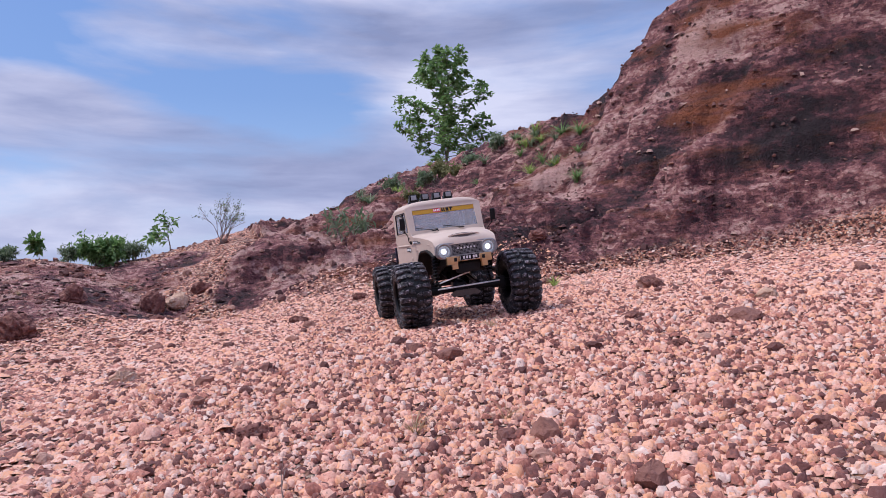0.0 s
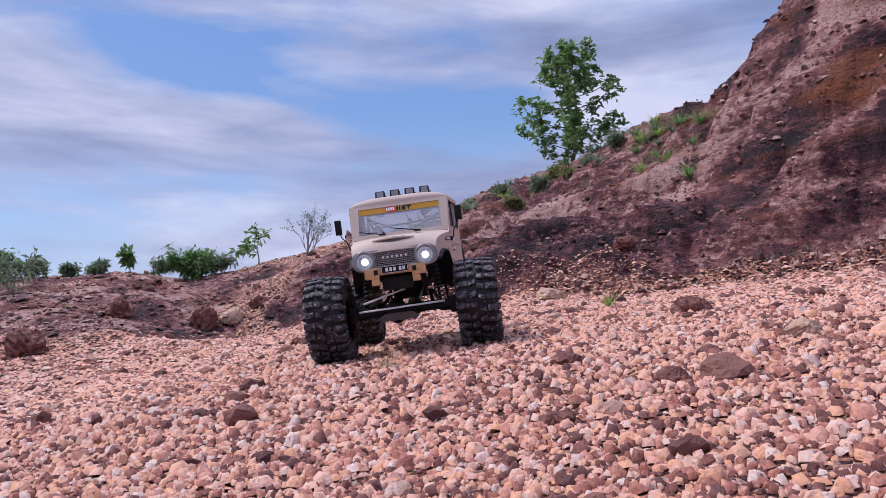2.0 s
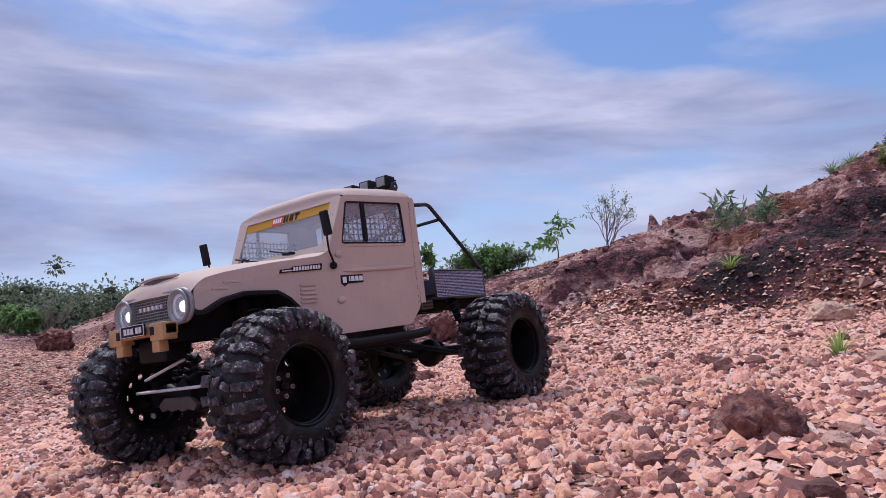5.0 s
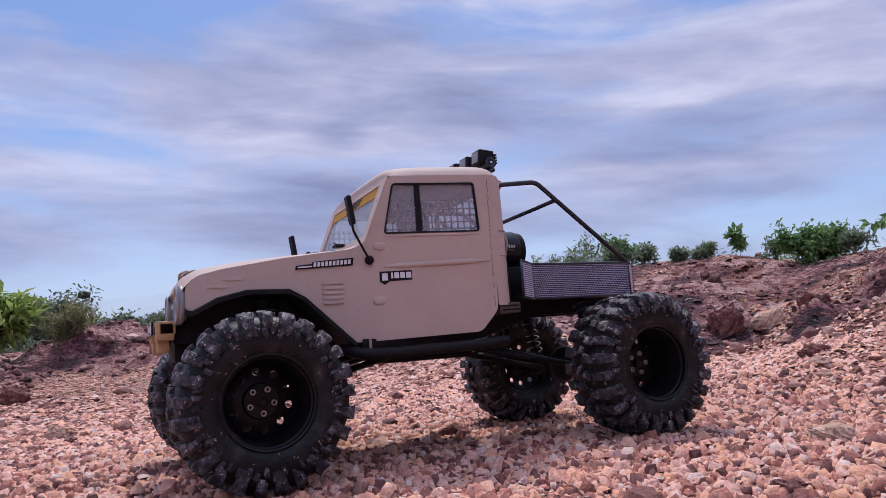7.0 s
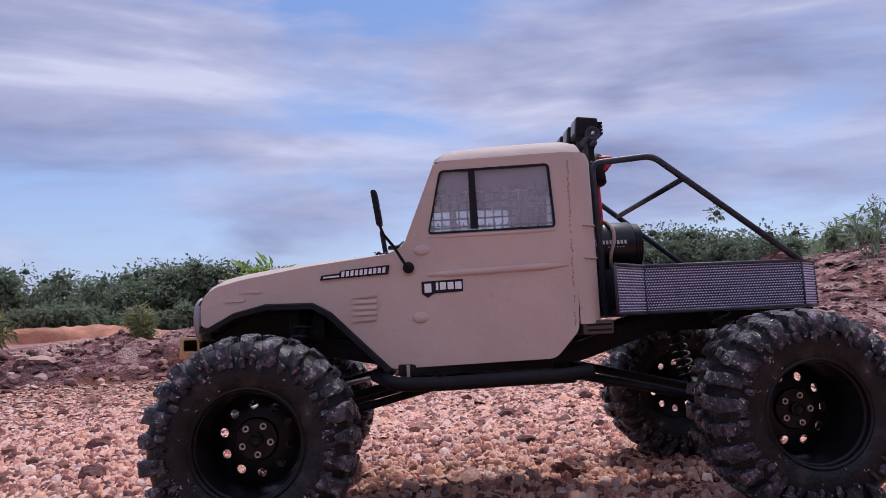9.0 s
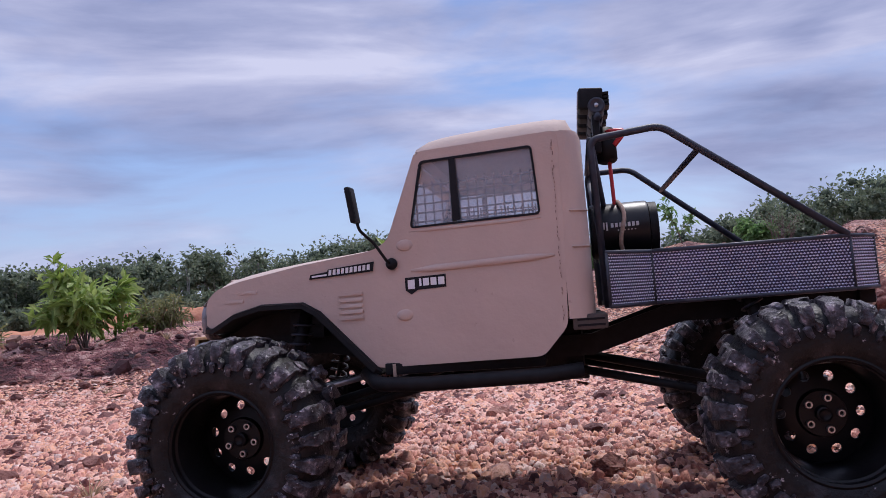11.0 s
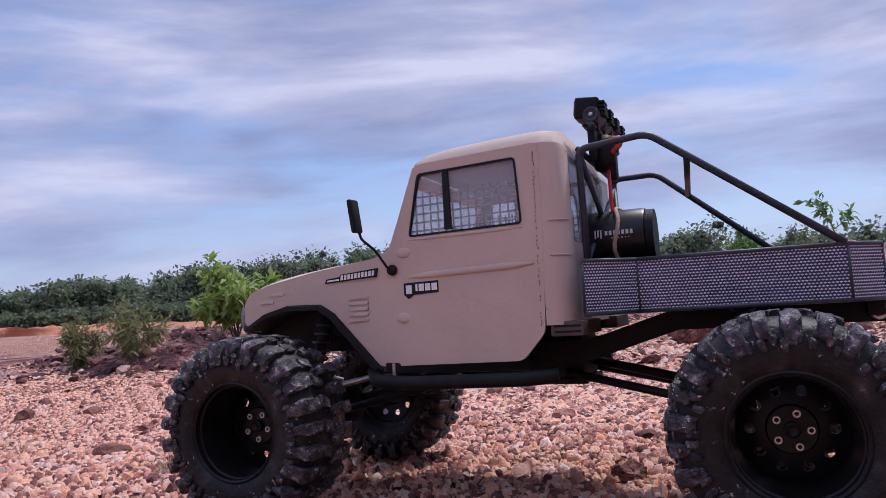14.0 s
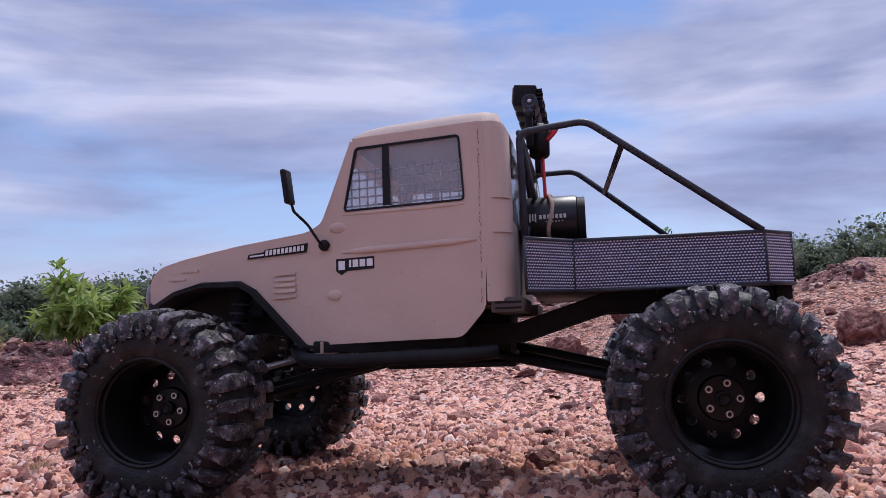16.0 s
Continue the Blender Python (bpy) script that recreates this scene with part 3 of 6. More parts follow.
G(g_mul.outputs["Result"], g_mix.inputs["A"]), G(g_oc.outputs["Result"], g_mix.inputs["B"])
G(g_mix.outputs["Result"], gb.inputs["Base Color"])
gb.inputs["Roughness"].default_value = 0.9
g_b1 = node(gt, "ShaderNodeBump", Strength=0.9, Distance=0.006)
g_b1.invert = True
g_b2 = node(gt, "ShaderNodeBump", Strength=1.0, Distance=0.045)
G(g_vor.outputs["Distance"], g_b1.inputs["Height"])
G(g_n.outputs["Fac"], g_b2.inputs["Height"])
g_b3 = node(gt, "ShaderNodeBump", Strength=0.7, Distance=0.009)
g_b3.invert = True
G(g_v3.outputs["Distance"], g_b3.inputs["Height"])
G(g_b2.outputs["Normal"], g_b3.inputs["Normal"])
G(g_b3.outputs["Normal"], g_b1.inputs["Normal"])
G(g_b1.outputs["Normal"], gb.inputs["Normal"])

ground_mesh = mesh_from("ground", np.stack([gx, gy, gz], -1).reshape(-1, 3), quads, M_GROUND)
ground_mesh.attributes.new("crust", "FLOAT", "POINT").data.foreach_set("value", crust(gx, gy).astype(np.float32).ravel())
# beds up the slope: undercut shade put into the maroon foot's colour, a pale rubble seam, brown rock
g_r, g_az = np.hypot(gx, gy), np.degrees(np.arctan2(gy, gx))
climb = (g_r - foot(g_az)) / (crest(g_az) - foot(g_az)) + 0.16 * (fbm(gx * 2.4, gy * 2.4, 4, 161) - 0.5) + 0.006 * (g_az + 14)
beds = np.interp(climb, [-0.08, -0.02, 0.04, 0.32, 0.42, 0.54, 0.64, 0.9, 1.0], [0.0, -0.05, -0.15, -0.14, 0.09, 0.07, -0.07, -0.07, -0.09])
# ribs lighter, hollows darker: their shading is put into the colour too
slope_shade = 0.25 * (rock_bed(gx, gy) - 0.60) + beds * np.clip((4 - g_az) / 8, 0, 1) * np.clip((g_az + 80) / 15, 0, 1)
ground_mesh.attributes.new("bed", "FLOAT", "POINT").data.foreach_set("value", slope_shade.astype(np.float32).ravel())
ground = tagged(new("ground", ground_mesh), "pink gravel plain rising to a dark red rocky hill", "ground", kind="structure")


# ---------------------------------------------------------------- loose gravel
rng = np.random.default_rng(5)


def ball(subdivide=0):
    bm = bmesh.new()
    bmesh.ops.create_icosphere(bm, subdivisions=subdivide + 1, radius=1.0)
    v = np.array([p.co[:] for p in bm.verts])
    f = np.array([[p.index for p in q.verts] for q in bm.faces])
    bm.free()
    return v, f


def dome(ring, top, high=0.75, wide=0.6):
    """An upper half of a stone: a ring on the ground and a smaller one above it, or a blunt tip."""
    a = [(math.cos(2 * math.pi * k / ring), math.sin(2 * math.pi * k / ring), 0) for k in range(ring)]
    if top == 1:
        return np.array(a + [(0.1, 0, high)]), np.array([(k, (k + 1) % ring, ring) for k in range(ring)])
    b = [(wide * math.cos(2 * math.pi * (k + 0.5) / top), wide * math.sin(2 * math.pi * (k + 0.5) / top), high) for k in range(top)]
    f = [(ring, ring + 1, ring + 2)]
    for k in range(top):
        p, q = 2 * k, 2 * k + 1
        f += [(p, q, ring + k), (q, (q + 1) % ring, ring + k), ((q + 1) % ring, ring + (k + 1) % top, ring + k)]
    return np.array(a + b), np.array(f)


def scatter_stones(name, shape, xy, size, flat, mat, label, sink=0.25, rough=0.22, smooth=0.0):
    """Many stones as one mesh: each a stretched, turned and dented copy of the shape."""
    v, f = shape
    n, k = len(xy), len(v)
    grow = size[:, None] * rng.uniform(0.65, 1.25, (n, 3)) * np.array([1, 1, flat])
    dent = 1 + rng.uniform(-rough, rough, (n, k, 1))
    p = v[None] * dent * grow[:, None]
    a, b = rng.uniform(0, 2 * np.pi, n), rng.uniform(-0.5, 0.5, n)
    ca, sa, cb, sb = np.cos(a)[:, None], np.sin(a)[:, None], np.cos(b)[:, None], np.sin(b)[:, None]
    x, y, z = p[..., 0], p[..., 1], p[..., 2]
    y, z = y * cb - z * sb, y * sb + z * cb
    x, y = x * ca - y * sa, x * sa + y * ca
    base = height(xy[:, 0], xy[:, 1]) + grow[:, 2] * (1 - 2 * sink) * 0.8
    p = np.stack([x + xy[:, :1], y + xy[:, 1:], z + base[:, None]], -1)
    faces = (f[None] + (np.arange(n) * k)[:, None, None]).reshape(-1, 3)
    smooth = np.repeat(rng.random(n) < smooth, len(f))
    return tagged(new(name, mesh_from(name, p.reshape(-1, 3), faces, mat, smooth)), label, "gravel", kind="stuff")


def ground_points(n, x0, x1, y0, y1, keep):
    xy = np.stack([rng.uniform(x0, x1, n), rng.uniform(y0, y1, n)], -1)
    return xy[keep(xy[:, 0], xy[:, 1])]


def near_path(x, y):
    """The strip of gravel along which the camera and the truck stand."""
    d1 = np.hypot(x - np.clip(x, -0.35, 0.45), y + 0.15 - np.clip(y + 0.15, -0.12, 0.35))
    t = np.clip(((x + 0.3) * -1.1 + (y + 0.4) * 0.9) / 2.02, 0, 1)
    d2 = np.hypot(x + 0.3 + 1.1 * t, y + 0.4 - 0.9 * t)
    return np.minimum(d1, d2)


ICO = ball(0)
DOME, BLUNT = dome(6, 3, 0.85, 0.66), dome(5, 1)
pts = ground_points(330000, -1.7, 1.1, -0.95, 1.15, lambda x, y: (near_path(x, y) < np.where((x < -0.40) & (x > -1.35), 0.36, 0.03) + 0.11 * rng.random(len(x))))
scatter_stones("gravel", DOME, pts, (rng.gamma(3.5, 0.00062, len(pts)) + 0.0011) * np.where(pts[:, 0] < -0.6, 0.86, 0.84), 1.1, M_PEBBLE, "loose broken pink and rust gravel stones", sink=0.42, rough=0.24, smooth=0.88)
pts = ground_points(330000, -1.9, 1.4, -1.2, 1.4, lambda x, y: (near_path(x, y) > 0.09 + 0.31 * ((x < -0.4) & (x > -1.35))) & (near_path(x, y) < 0.42 + 0.20 * rng.random(len(x))))
scatter_stones("gravel_between", BLUNT, pts, rng.gamma(4, 0.00066, len(pts)) + 0.0012, 0.9, M_PEBBLE, "loose pink and rust gravel round the truck", sink=0.45, rough=0.25, smooth=0.7)
pts = ground_points(210000, -2.2, 2.6, -2.0, 2.2, lambda x, y: (near_path(x, y) > 0.36) & (near_path(x, y) < 0.75 + 0.5 * rng.random(len(x))) & (crust(x, y) < 0.5))
scatter_stones("gravel_beyond", BLUNT, pts, rng.gamma(5, 0.00085, len(pts)) + 0.0014, 0.7, M_PEBBLE, "loose pink and rust gravel further off", sink=0.45, rough=0.25)
pts = ground_points(2600, -1.7, 2.6, -1.6, 1.9, lambda x, y: (np.abs(x) > 0.24) | (np.abs(y) > 0.15))
pts = pts[np.random.default_rng(9).random(len(pts)) < 0.7]
scatter_stones("coarse_gravel", ball(1), pts, rng.gamma(3, 0.0018, len(pts)) + 0.0025, 0.65, M_COARSE, "coarser rust and maroon stones among the gravel", sink=0.25, rough=0.25)
pts = ground_points(70000, 0.2, 3.6, -2.4, 2.2, lambda x, y: (hill_mask(x, y) > 0.25) & (np.hypot(x, y) < 3.7) & (rng.random(len(x)) < 0.36 / np.hypot(x, y)))
scatter_stones("hill_stones", DOME, pts, np.minimum(rng.gamma(1.0, 0.0026, len(pts)) + 0.0018, 0.014), 1.0, M_CHIP, "broken maroon rock chips lying on the hill", sink=0.4, rough=0.4)
pts = ground_points(90000, -3.2, 2.4, 0.2, 3.2, lambda x, y: (shelf(x, y) > 0.22) & (rng.random(len(x)) < 0.16))
scatter_stones("shelf_rubble", ICO, pts, rng.gamma(1.3, 0.0042, len(pts)) + 0.0025, 0.7, M_CHIP, "broken maroon rubble on low rock shelves", sink=0.35, rough=0.4)
pts = ground_points(120000, 0.3, 3.2, -0.2, 3.2, lambda x, y: (crust(x, y) > 0.55) & (hill_mask(x, y) < 0.4) & (shelf(x, y) < 0.5) & (rng.random(len(x)) < 0.28 / np.hypot(x, y)))
scatter_stones("plain_rubble", BLUNT, pts, rng.gamma(1.3, 0.0026, len(pts)) + 0.0020, 0.7, M_CHIP, "small maroon chips strewn over the crusted plain", sink=0.4, rough=0.35)


def stone(x, y, size, flat, mat, label, seed):
    """A single larger rock, bedded in the gravel."""
    v, f = ball(4)
    s = seed * 13.7
    n = np.stack([fbm(v[:, 0] * 1.3 + s + k, v[:, 1] * 1.3 + v[:, 2] * 1.7 + k, 4, seed + k) for k in range(3)], -1)
    facet = np.sign(v) * np.abs(v) ** 0.8
    p = facet * (0.55 + 0.95 * n) * size * np.array([1, 1, flat])
    p += (n - 0.5) * size * 0.25
    fine = fbm(v[:, 0] * 5 + s, v[:, 1] * 5 + v[:, 2] * 4.3, 5, seed + 40, 0.68) - 0.5
    p *= 1 + 0.62 * fine[:, None]
    ob = new("rock", mesh_from("rock", p, f, mat, True))
    ob.matrix_world = pose(x, y, float(height(np.array([x]), np.array([y]))[0]) + size * flat * (0.50 if size > 0.028 else 0.30), 0, 0, seed * 40)
    return tagged(ob, label, "rock", group="rocks on the gravel")


def bearing(az, r):
    return r * math.cos(radians(az)), r * math.sin(radians(az))


for sx, sy, size, flat, dark, seed in [(1.17, 0.775, 0.036, 1.15, 1, 1), (1.235, 0.70, 0.033, 0.90, 0, 2), (1.03, 0.97, 0.032, 1.0, 1, 3), (0.585, 0.985, 0.040, 1.0, 1, 4), (0.03, 1.26, 0.038, 0.95, 1, 11),
                                       (0.21, 1.80, 0.05, 0.8, 1, 6), (1.15, 1.75, 0.05, 0.8, 1, 7), (-0.45, 1.45, 0.04, 0.6, 1, 8), (0.62, 1.95, 0.05, 0.7, 1, 9), (1.30, 0.62, 0.030, 0.7, 1, 10)]:
    stone(sx, sy, size, flat, M_STONE_DARK if dark else M_STONE_PALE,
          "dark maroon pitted rock lying on pink gravel" if dark else "pale sandy orange rock lying on pink gravel", seed)
for sx, sy, size, flat, dark, seed in [(-0.055, -0.405, 0.022, 0.9, 1, 12), (0.20, -0.235, 0.014, 0.6, 0, 14), (0.645, 0.12, 0.018, 0.6, 1, 15), (0.06, -0.315, 0.009, 0.5, 1, 16),
                                       (-0.45, -0.385, 0.016, 0.6, 0, 17), (0.05, 0.05, 0.013, 0.6, 1, 18), (-0.445, -0.17, 0.016, 0.4, 1, 19), (-0.55, -0.237, 0.011, 0.7, 1, 20),
                                       (-0.62, -0.14, 0.011, 0.5, 1, 21), (0.42, -0.22, 0.016, 0.5, 1, 22), (-0.62, 0.12, 0.008, 0.5, 1, 23), (0.48, 0.30, 0.020, 0.6, 1, 24),
                                       (-0.70, 0.35, 0.014, 0.6, 1, 25), (-0.30, 0.55, 0.018, 0.6, 0, 26), (0.60, -0.42, 0.024, 0.6, 1, 27), (0.85, -0.30, 0.03, 0.6, 0, 28), (1.0, -0.55, 0.03, 0.6, 1, 29)]:
    stone(sx, sy, size, flat, M_STONE_DARK if dark else M_STONE_PALE,
          "small maroon rock half bedded in gravel" if dark else "small pale orange rock half bedded in gravel", seed)

# ---------------------------------------------------------------- building helpers


def finish(bm, name, mat, smooth=False, angle=None):
    bmesh.ops.remove_doubles(bm, verts=bm.verts, dist=1e-6)
    bmesh.ops.recalc_face_normals(bm, faces=bm.faces)
    me = bpy.data.meshes.new(name)
    bm.to_mesh(me)
    bm.free()
    me.materials.append(mat)
    if smooth or angle:
        me.polygons.foreach_set("use_smooth", [True] * len(me.polygons))
        if angle:
            me.set_sharp_from_angle(angle=radians(angle))
    return me


def part(name, bm, mat, parent, label="", smooth=False, angle=35):
    """Links a bmesh as one mesh under a thing or a part."""
    ob = new(name, finish(bm, name, mat, smooth, None if smooth else angle))
    ob.parent = parent
    if label:
        tagged(ob, label)
    return ob


def again(ob, parent, m):
    """The same mesh once more under a parent."""
    o = new(ob.name.split(".")[0], ob.data)
    o.parent = parent
    o.matrix_basis = m
    if "label" in ob:
        o["label"] = ob["label"]
    return o


def bevelled(bm, size, segments=2):
    bmesh.ops.bevel(bm, geom=list(bm.edges), offset=size, segments=segments, profile=0.6, affect="EDGES", clamp_overlap=True)
    return bm


def box_bm(x0, x1, y0, y1, z0, z1, bevel=0.0, bm=None, m=None, segments=2):
    b = bmesh.new()
    bmesh.ops.create_cube(b, size=1)
    for v in b.verts:
        v.co = Vector(((x0 + x1) / 2 + v.co.x * (x1 - x0), (y0 + y1) / 2 + v.co.y * (y1 - y0), (z0 + z1) / 2 + v.co.z * (z1 - z0)))
    if bevel:
        bevelled(b, bevel, segments)
    if m is not None:
        b.transform(m)
    if bm is None:
        return b
    merge(bm, b)
    return bm


def merge(bm, other):
    me = bpy.data.meshes.new("tmp")
    other.to_mesh(me)
    other.free()
    bm.from_mesh(me)
    bpy.data.meshes.remove(me)
    return bm


def tube_bm(points, radius, sides=10, bm=None, cap=True, radii=None):
    """A round tube through points, mitred at the bends."""
    bm = bm or bmesh.new()
    pts = [Vector(p) for p in points]
    rings, up = [], None
    for k, p in enumerate(pts):
        a = (p - pts[k - 1]).normalized() if k else (pts[1] - p).normalized()
        b = (pts[k + 1] - p).normalized() if k < len(pts) - 1 else a
        d = (a + b).normalized()
        if up is None:
            up = d.orthogonal().normalized()
        up = (up - d * up.dot(d)).normalized()
        side = d.cross(up)
        stretch = 1 / max(0.5, d.dot(a))
        rr = radii[k] if radii else radius
        rings.append([bm.verts.new(p + (up * math.cos(2 * math.pi * j / sides) + side * math.sin(2 * math.pi * j / sides)) * rr * (stretch if 0 < k < len(pts) - 1 else 1))
                      for j in range(sides)])
    for r0, r1 in zip(rings, rings[1:]):
        for j in range(sides):
            bm.faces.new((r0[j], r0[(j + 1) % sides], r1[(j + 1) % sides], r1[j]))
    if cap:
        bm.faces.new(rings[0])
        bm.faces.new(rings[-1])
    return bm


def rounded(points, steps=5, reach=0.25, limit=0.02):
    """A path whose corners are turned into small arcs."""
    pts = [Vector(p) for p in points]
    out = [pts[0]]
    for a, b, c in zip(pts, pts[1:], pts[2:]):
        r = min(limit, reach * (b - a).length, reach * (c - b).length)
        p, q = b + (a - b).normalized() * r, b + (c - b).normalized() * r
        for k in range(steps + 1):
            t = k / steps
            out.append(p * (1 - t) ** 2 + b * 2 * t * (1 - t) + q * t * t)
    return out + [pts[-1]]


def lathe_bm(profile, sides=48, bm=None):
    """Turns a profile of (axial, radius) round the y axis."""
    bm = bm or bmesh.new()
    rings = []
    for y, r in profile:
        rings.append([bm.verts.new((r * math.cos(2 * math.pi * k / sides), y, r * math.sin(2 * math.pi * k / sides))) for k in range(sides)])
    for r0, r1 in zip(rings, rings[1:]):
        for k in range(sides):
            bm.faces.new((r0[k], r0[(k + 1) % sides], r1[(k + 1) % sides], r1[k]))
    return bm


def plate_bm(outline, holes, place, thick):
    """A plate with holes: 2D rings placed in space by place(u, v, depth)."""
    bm = bmesh.new()
    rings = []
    for ring in (outline, *holes):
        vs = [bm.verts.new((u, v, 0)) for u, v in ring]
        for k in range(len(vs)):
            bm.edges.new((vs[k - 1], vs[k]))
        rings.append(len(vs))
    bmesh.ops.triangle_fill(bm, edges=list(bm.edges), use_beauty=True, use_dissolve=False)
    bm.verts.ensure_lookup_table()
    front = list(bm.verts)
    flat = [(v.co.x, v.co.y) for v in front]
    faces = [[v.index for v in f.verts] for f in bm.faces]
    back = [bm.verts.new((0, 0, 0)) for _ in front]
    bm.verts.index_update()
    for f in faces:
        bm.faces.new([back[k] for k in reversed(f)])
    at = 0
    for n in rings:
        for k in range(n):
            a, b = at + k, at + (k + 1) % n
            bm.faces.new((front[a], front[b], back[b], back[a]))
        at += n
    for k, (u, v) in enumerate(flat):
        front[k].co, back[k].co = Vector(place(u, v, 0.0)), Vector(place(u, v, thick))
    return bm


def circle(cx, cy, r, n=16, start=0.0):
    return [(cx + r * math.cos(2 * math.pi * k / n + start), cy + r * math.sin(2 * math.pi * k / n + start)) for k in range(n)]


def round_rect(x0, x1, y0, y1, r, n=4):
    out = []
    for cx, cy, a in ((x1 - r, y1 - r, 0), (x0 + r, y1 - r, 90), (x0 + r, y0 + r, 180), (x1 - r, y0 + r, 270)):
        out += [(cx + r * math.cos(radians(a + 90 * k / n)), cy + r * math.sin(radians(a + 90 * k / n))) for k in range(n + 1)]
    return out


def arc_corners(points, r, n=4):
    """A 2D ring with its corners rounded by r."""
    out = []
    for k, b in enumerate(points):
        a, c = Vector(points[k - 1]), Vector(points[(k + 1) % len(points)])
        b = Vector(b)
        rr = min(r, 0.4 * (a - b).length, 0.4 * (c - b).length)
        p, q = b + (a - b).normalized() * rr, b + (c - b).normalized() * rr
        out += [tuple(p * (1 - s) ** 2 + b * 2 * s * (1 - s) + q * s * s) for s in (j / n for j in range(n + 1))]
    return out


# ---------------------------------------------------------------- the toy truck
truck = tagged(new("toy_truck"), "sand coloured toy pickup truck with big knobby tyres on gravel", "toy truck")


def half(x):
    """Half the body's width along its length."""
    return 0.0805 + 0.13 * x


SIDE = arc_corners([(-0.0806, 0.0925), (0.018, 0.0945), (0.0325, 0.1105), (0.0345, 0.160), (0.0352, 0.2192), (-0.0478, 0.2182), (-0.0700, 0.1670),
                    (-0.080, 0.1622), (-0.130, 0.1572), (-0.172, 0.1510), (-0.1890, 0.1470), (-0.1965, 0.1400), (-0.1975, 0.1250), (-0.1925, 0.1215),
                    (-0.1760, 0.1302), (-0.1560, 0.1347), (-0.1270, 0.1340), (-0.1160, 0.1278)], 0.004, 3)
WINDOW = [(-0.0546, 0.1732), (0.0223, 0.1733), (0.0203, 0.2124), (-0.0460, 0.2120)]


def inset(ring, d):
    """A ring moved inwards by d."""
    cx, cy = sum(p[0] for p in ring) / len(ring), sum(p[1] for p in ring) / len(ring)
    return [(cx + (x - cx) * (1 - d / max(abs(x - cx), 1e-4)), cy + (y - cy) * (1 - d / max(abs(y - cy), 1e-4))) for x, y in ring]


def on_side(sign, out=0.0):
    return lambda x, z, d: (x, sign * (half(x) + out - d), z)


for sign, word in ((-1, "left"), (1, "right")):
    side = part("side_panel", plate_bm(SIDE, [arc_corners(WINDOW, 0.003)], on_side(sign), 0.0022), M_PAINT, truck, "matt sand painted door and wing panel")
    frame_ring = plate_bm(arc_corners(inset(WINDOW, -0.0003), 0.003), [arc_corners(inset(WINDOW, 0.0009), 0.002)], on_side(sign, 0.0005), 0.0025)
    wf = part("window_frame", frame_ring, M_INK, side, "black printed window surround")
    part("window_divider", plate_bm([(-0.0285, 0.175), (-0.0238, 0.175), (-0.0245, 0.211), (-0.0283, 0.211)], [], on_side(sign, 0.0003), 0.002), M_INK, side)
    pane = part("window_pane", plate_bm(inset(WINDOW, 0.001), [], on_side(sign, -0.0013), 0.0004), M_GLASS, side, "clear film window")
    pane.visible_shadow = False
    # pressed belt line, wing louvres and hinge swellings
    for name, xa, za, xb, zb, thick, proud in (("belt_line", -0.056, 0.1481, 0.0285, 0.1497, 0.0021, 0.75), ("window_crease", -0.0555, 0.1712, 0.0225, 0.1712, 0.0011, 0.6)):
        run = [(xa + (xb - xa) * k / 12, za + (zb - za) * k / 12) for k in range(13)]
        bulge = tube_bm([(x, 0, z) for x, z in run], thick, 12, radii=[thick * min(1.0, 0.35 + 0.33 * min(k, 12 - k)) for k in range(13)])
        for v in bulge.verts:
            v.co.y = sign * half(v.co.x) + v.co.y * proud
        part(name, bulge, M_PAINT, side, smooth=True)
    for k in range(5):
        z = 0.1375 - 0.0036 * k
        part("louvre", bevelled(plate_bm(round_rect(-0.1035, -0.0875, z - 0.0011, z + 0.0011, 0.001, 3), [], on_side(sign, 0.0012), 0.002), 0.0004, 1), M_PAINT, side)
    for hx, hz, hw in ((-0.0585, 0.1635, 0.0056), (-0.0610, 0.1225, 0.0054)):
        b = bmesh.new()
        bmesh.ops.create_uvsphere(b, u_segments=12, v_segments=8, radius=1)
        for v in b.verts:
            v.co = Vector((hx + v.co.x * hw, sign * half(hx) + v.co.y * 0.0013, hz + v.co.z * 0.0034))
        part("hinge", b, M_PAINT, side, smooth=True)
    for ex, ez in ((-0.166, 0.1435), (-0.176, 0.1385)):
        part("press_mark", bevelled(plate_bm(round_rect(ex - 0.007, ex + 0.007, ez - 0.001, ez + 0.001, 0.0009, 3), [], on_side(sign, 0.0006), 0.001), 0.0002, 1), M_PAINT, side)
    # seam of small stitches behind the door
    seam = bmesh.new()
    srnd = random.Random(8)
    for k in range(46):
        z = 0.112 + 0.0023 * k + srnd.uniform(-0.0005, 0.0005)
        x = 0.0304 + srnd.uniform(-0.0003, 0.0005) + 0.0012 * (z - 0.112) / 0.1
        if srnd.random() < 0.2:
            continue
        ln = srnd.uniform(0.0003, 0.0010)
        merge(seam, box_bm(x - 0.00018, x + 0.00022, sign * half(x) - 0.0006, sign * half(x) + 0.0003, z - ln, z + ln))
    part("seam", seam, M_SEAM, side, "dark stitched body seam", angle=0)
    # wing badge: a long dark plate with pale unreadable strokes
    tilt = lambda u, v: (-0.1005 + u, 0.1513 + v + u * 0.05)
    badge = part("name_badge", plate_bm([tilt(u, v) for u, v in ((-0.0215, -0.0020), (0.0205, -0.0024), (0.0215, 0.0032), (-0.0085, 0.0026), (-0.0095, 0.0012), (-0.0205, 0.0008))], [],
                                        on_side(sign, 0.0010), 0.0012), M_INK, side, "dark wing badge with pale strokes")
    strokes = bmesh.new()
    for k in range(10):
        u = -0.0075 + 0.0028 * k
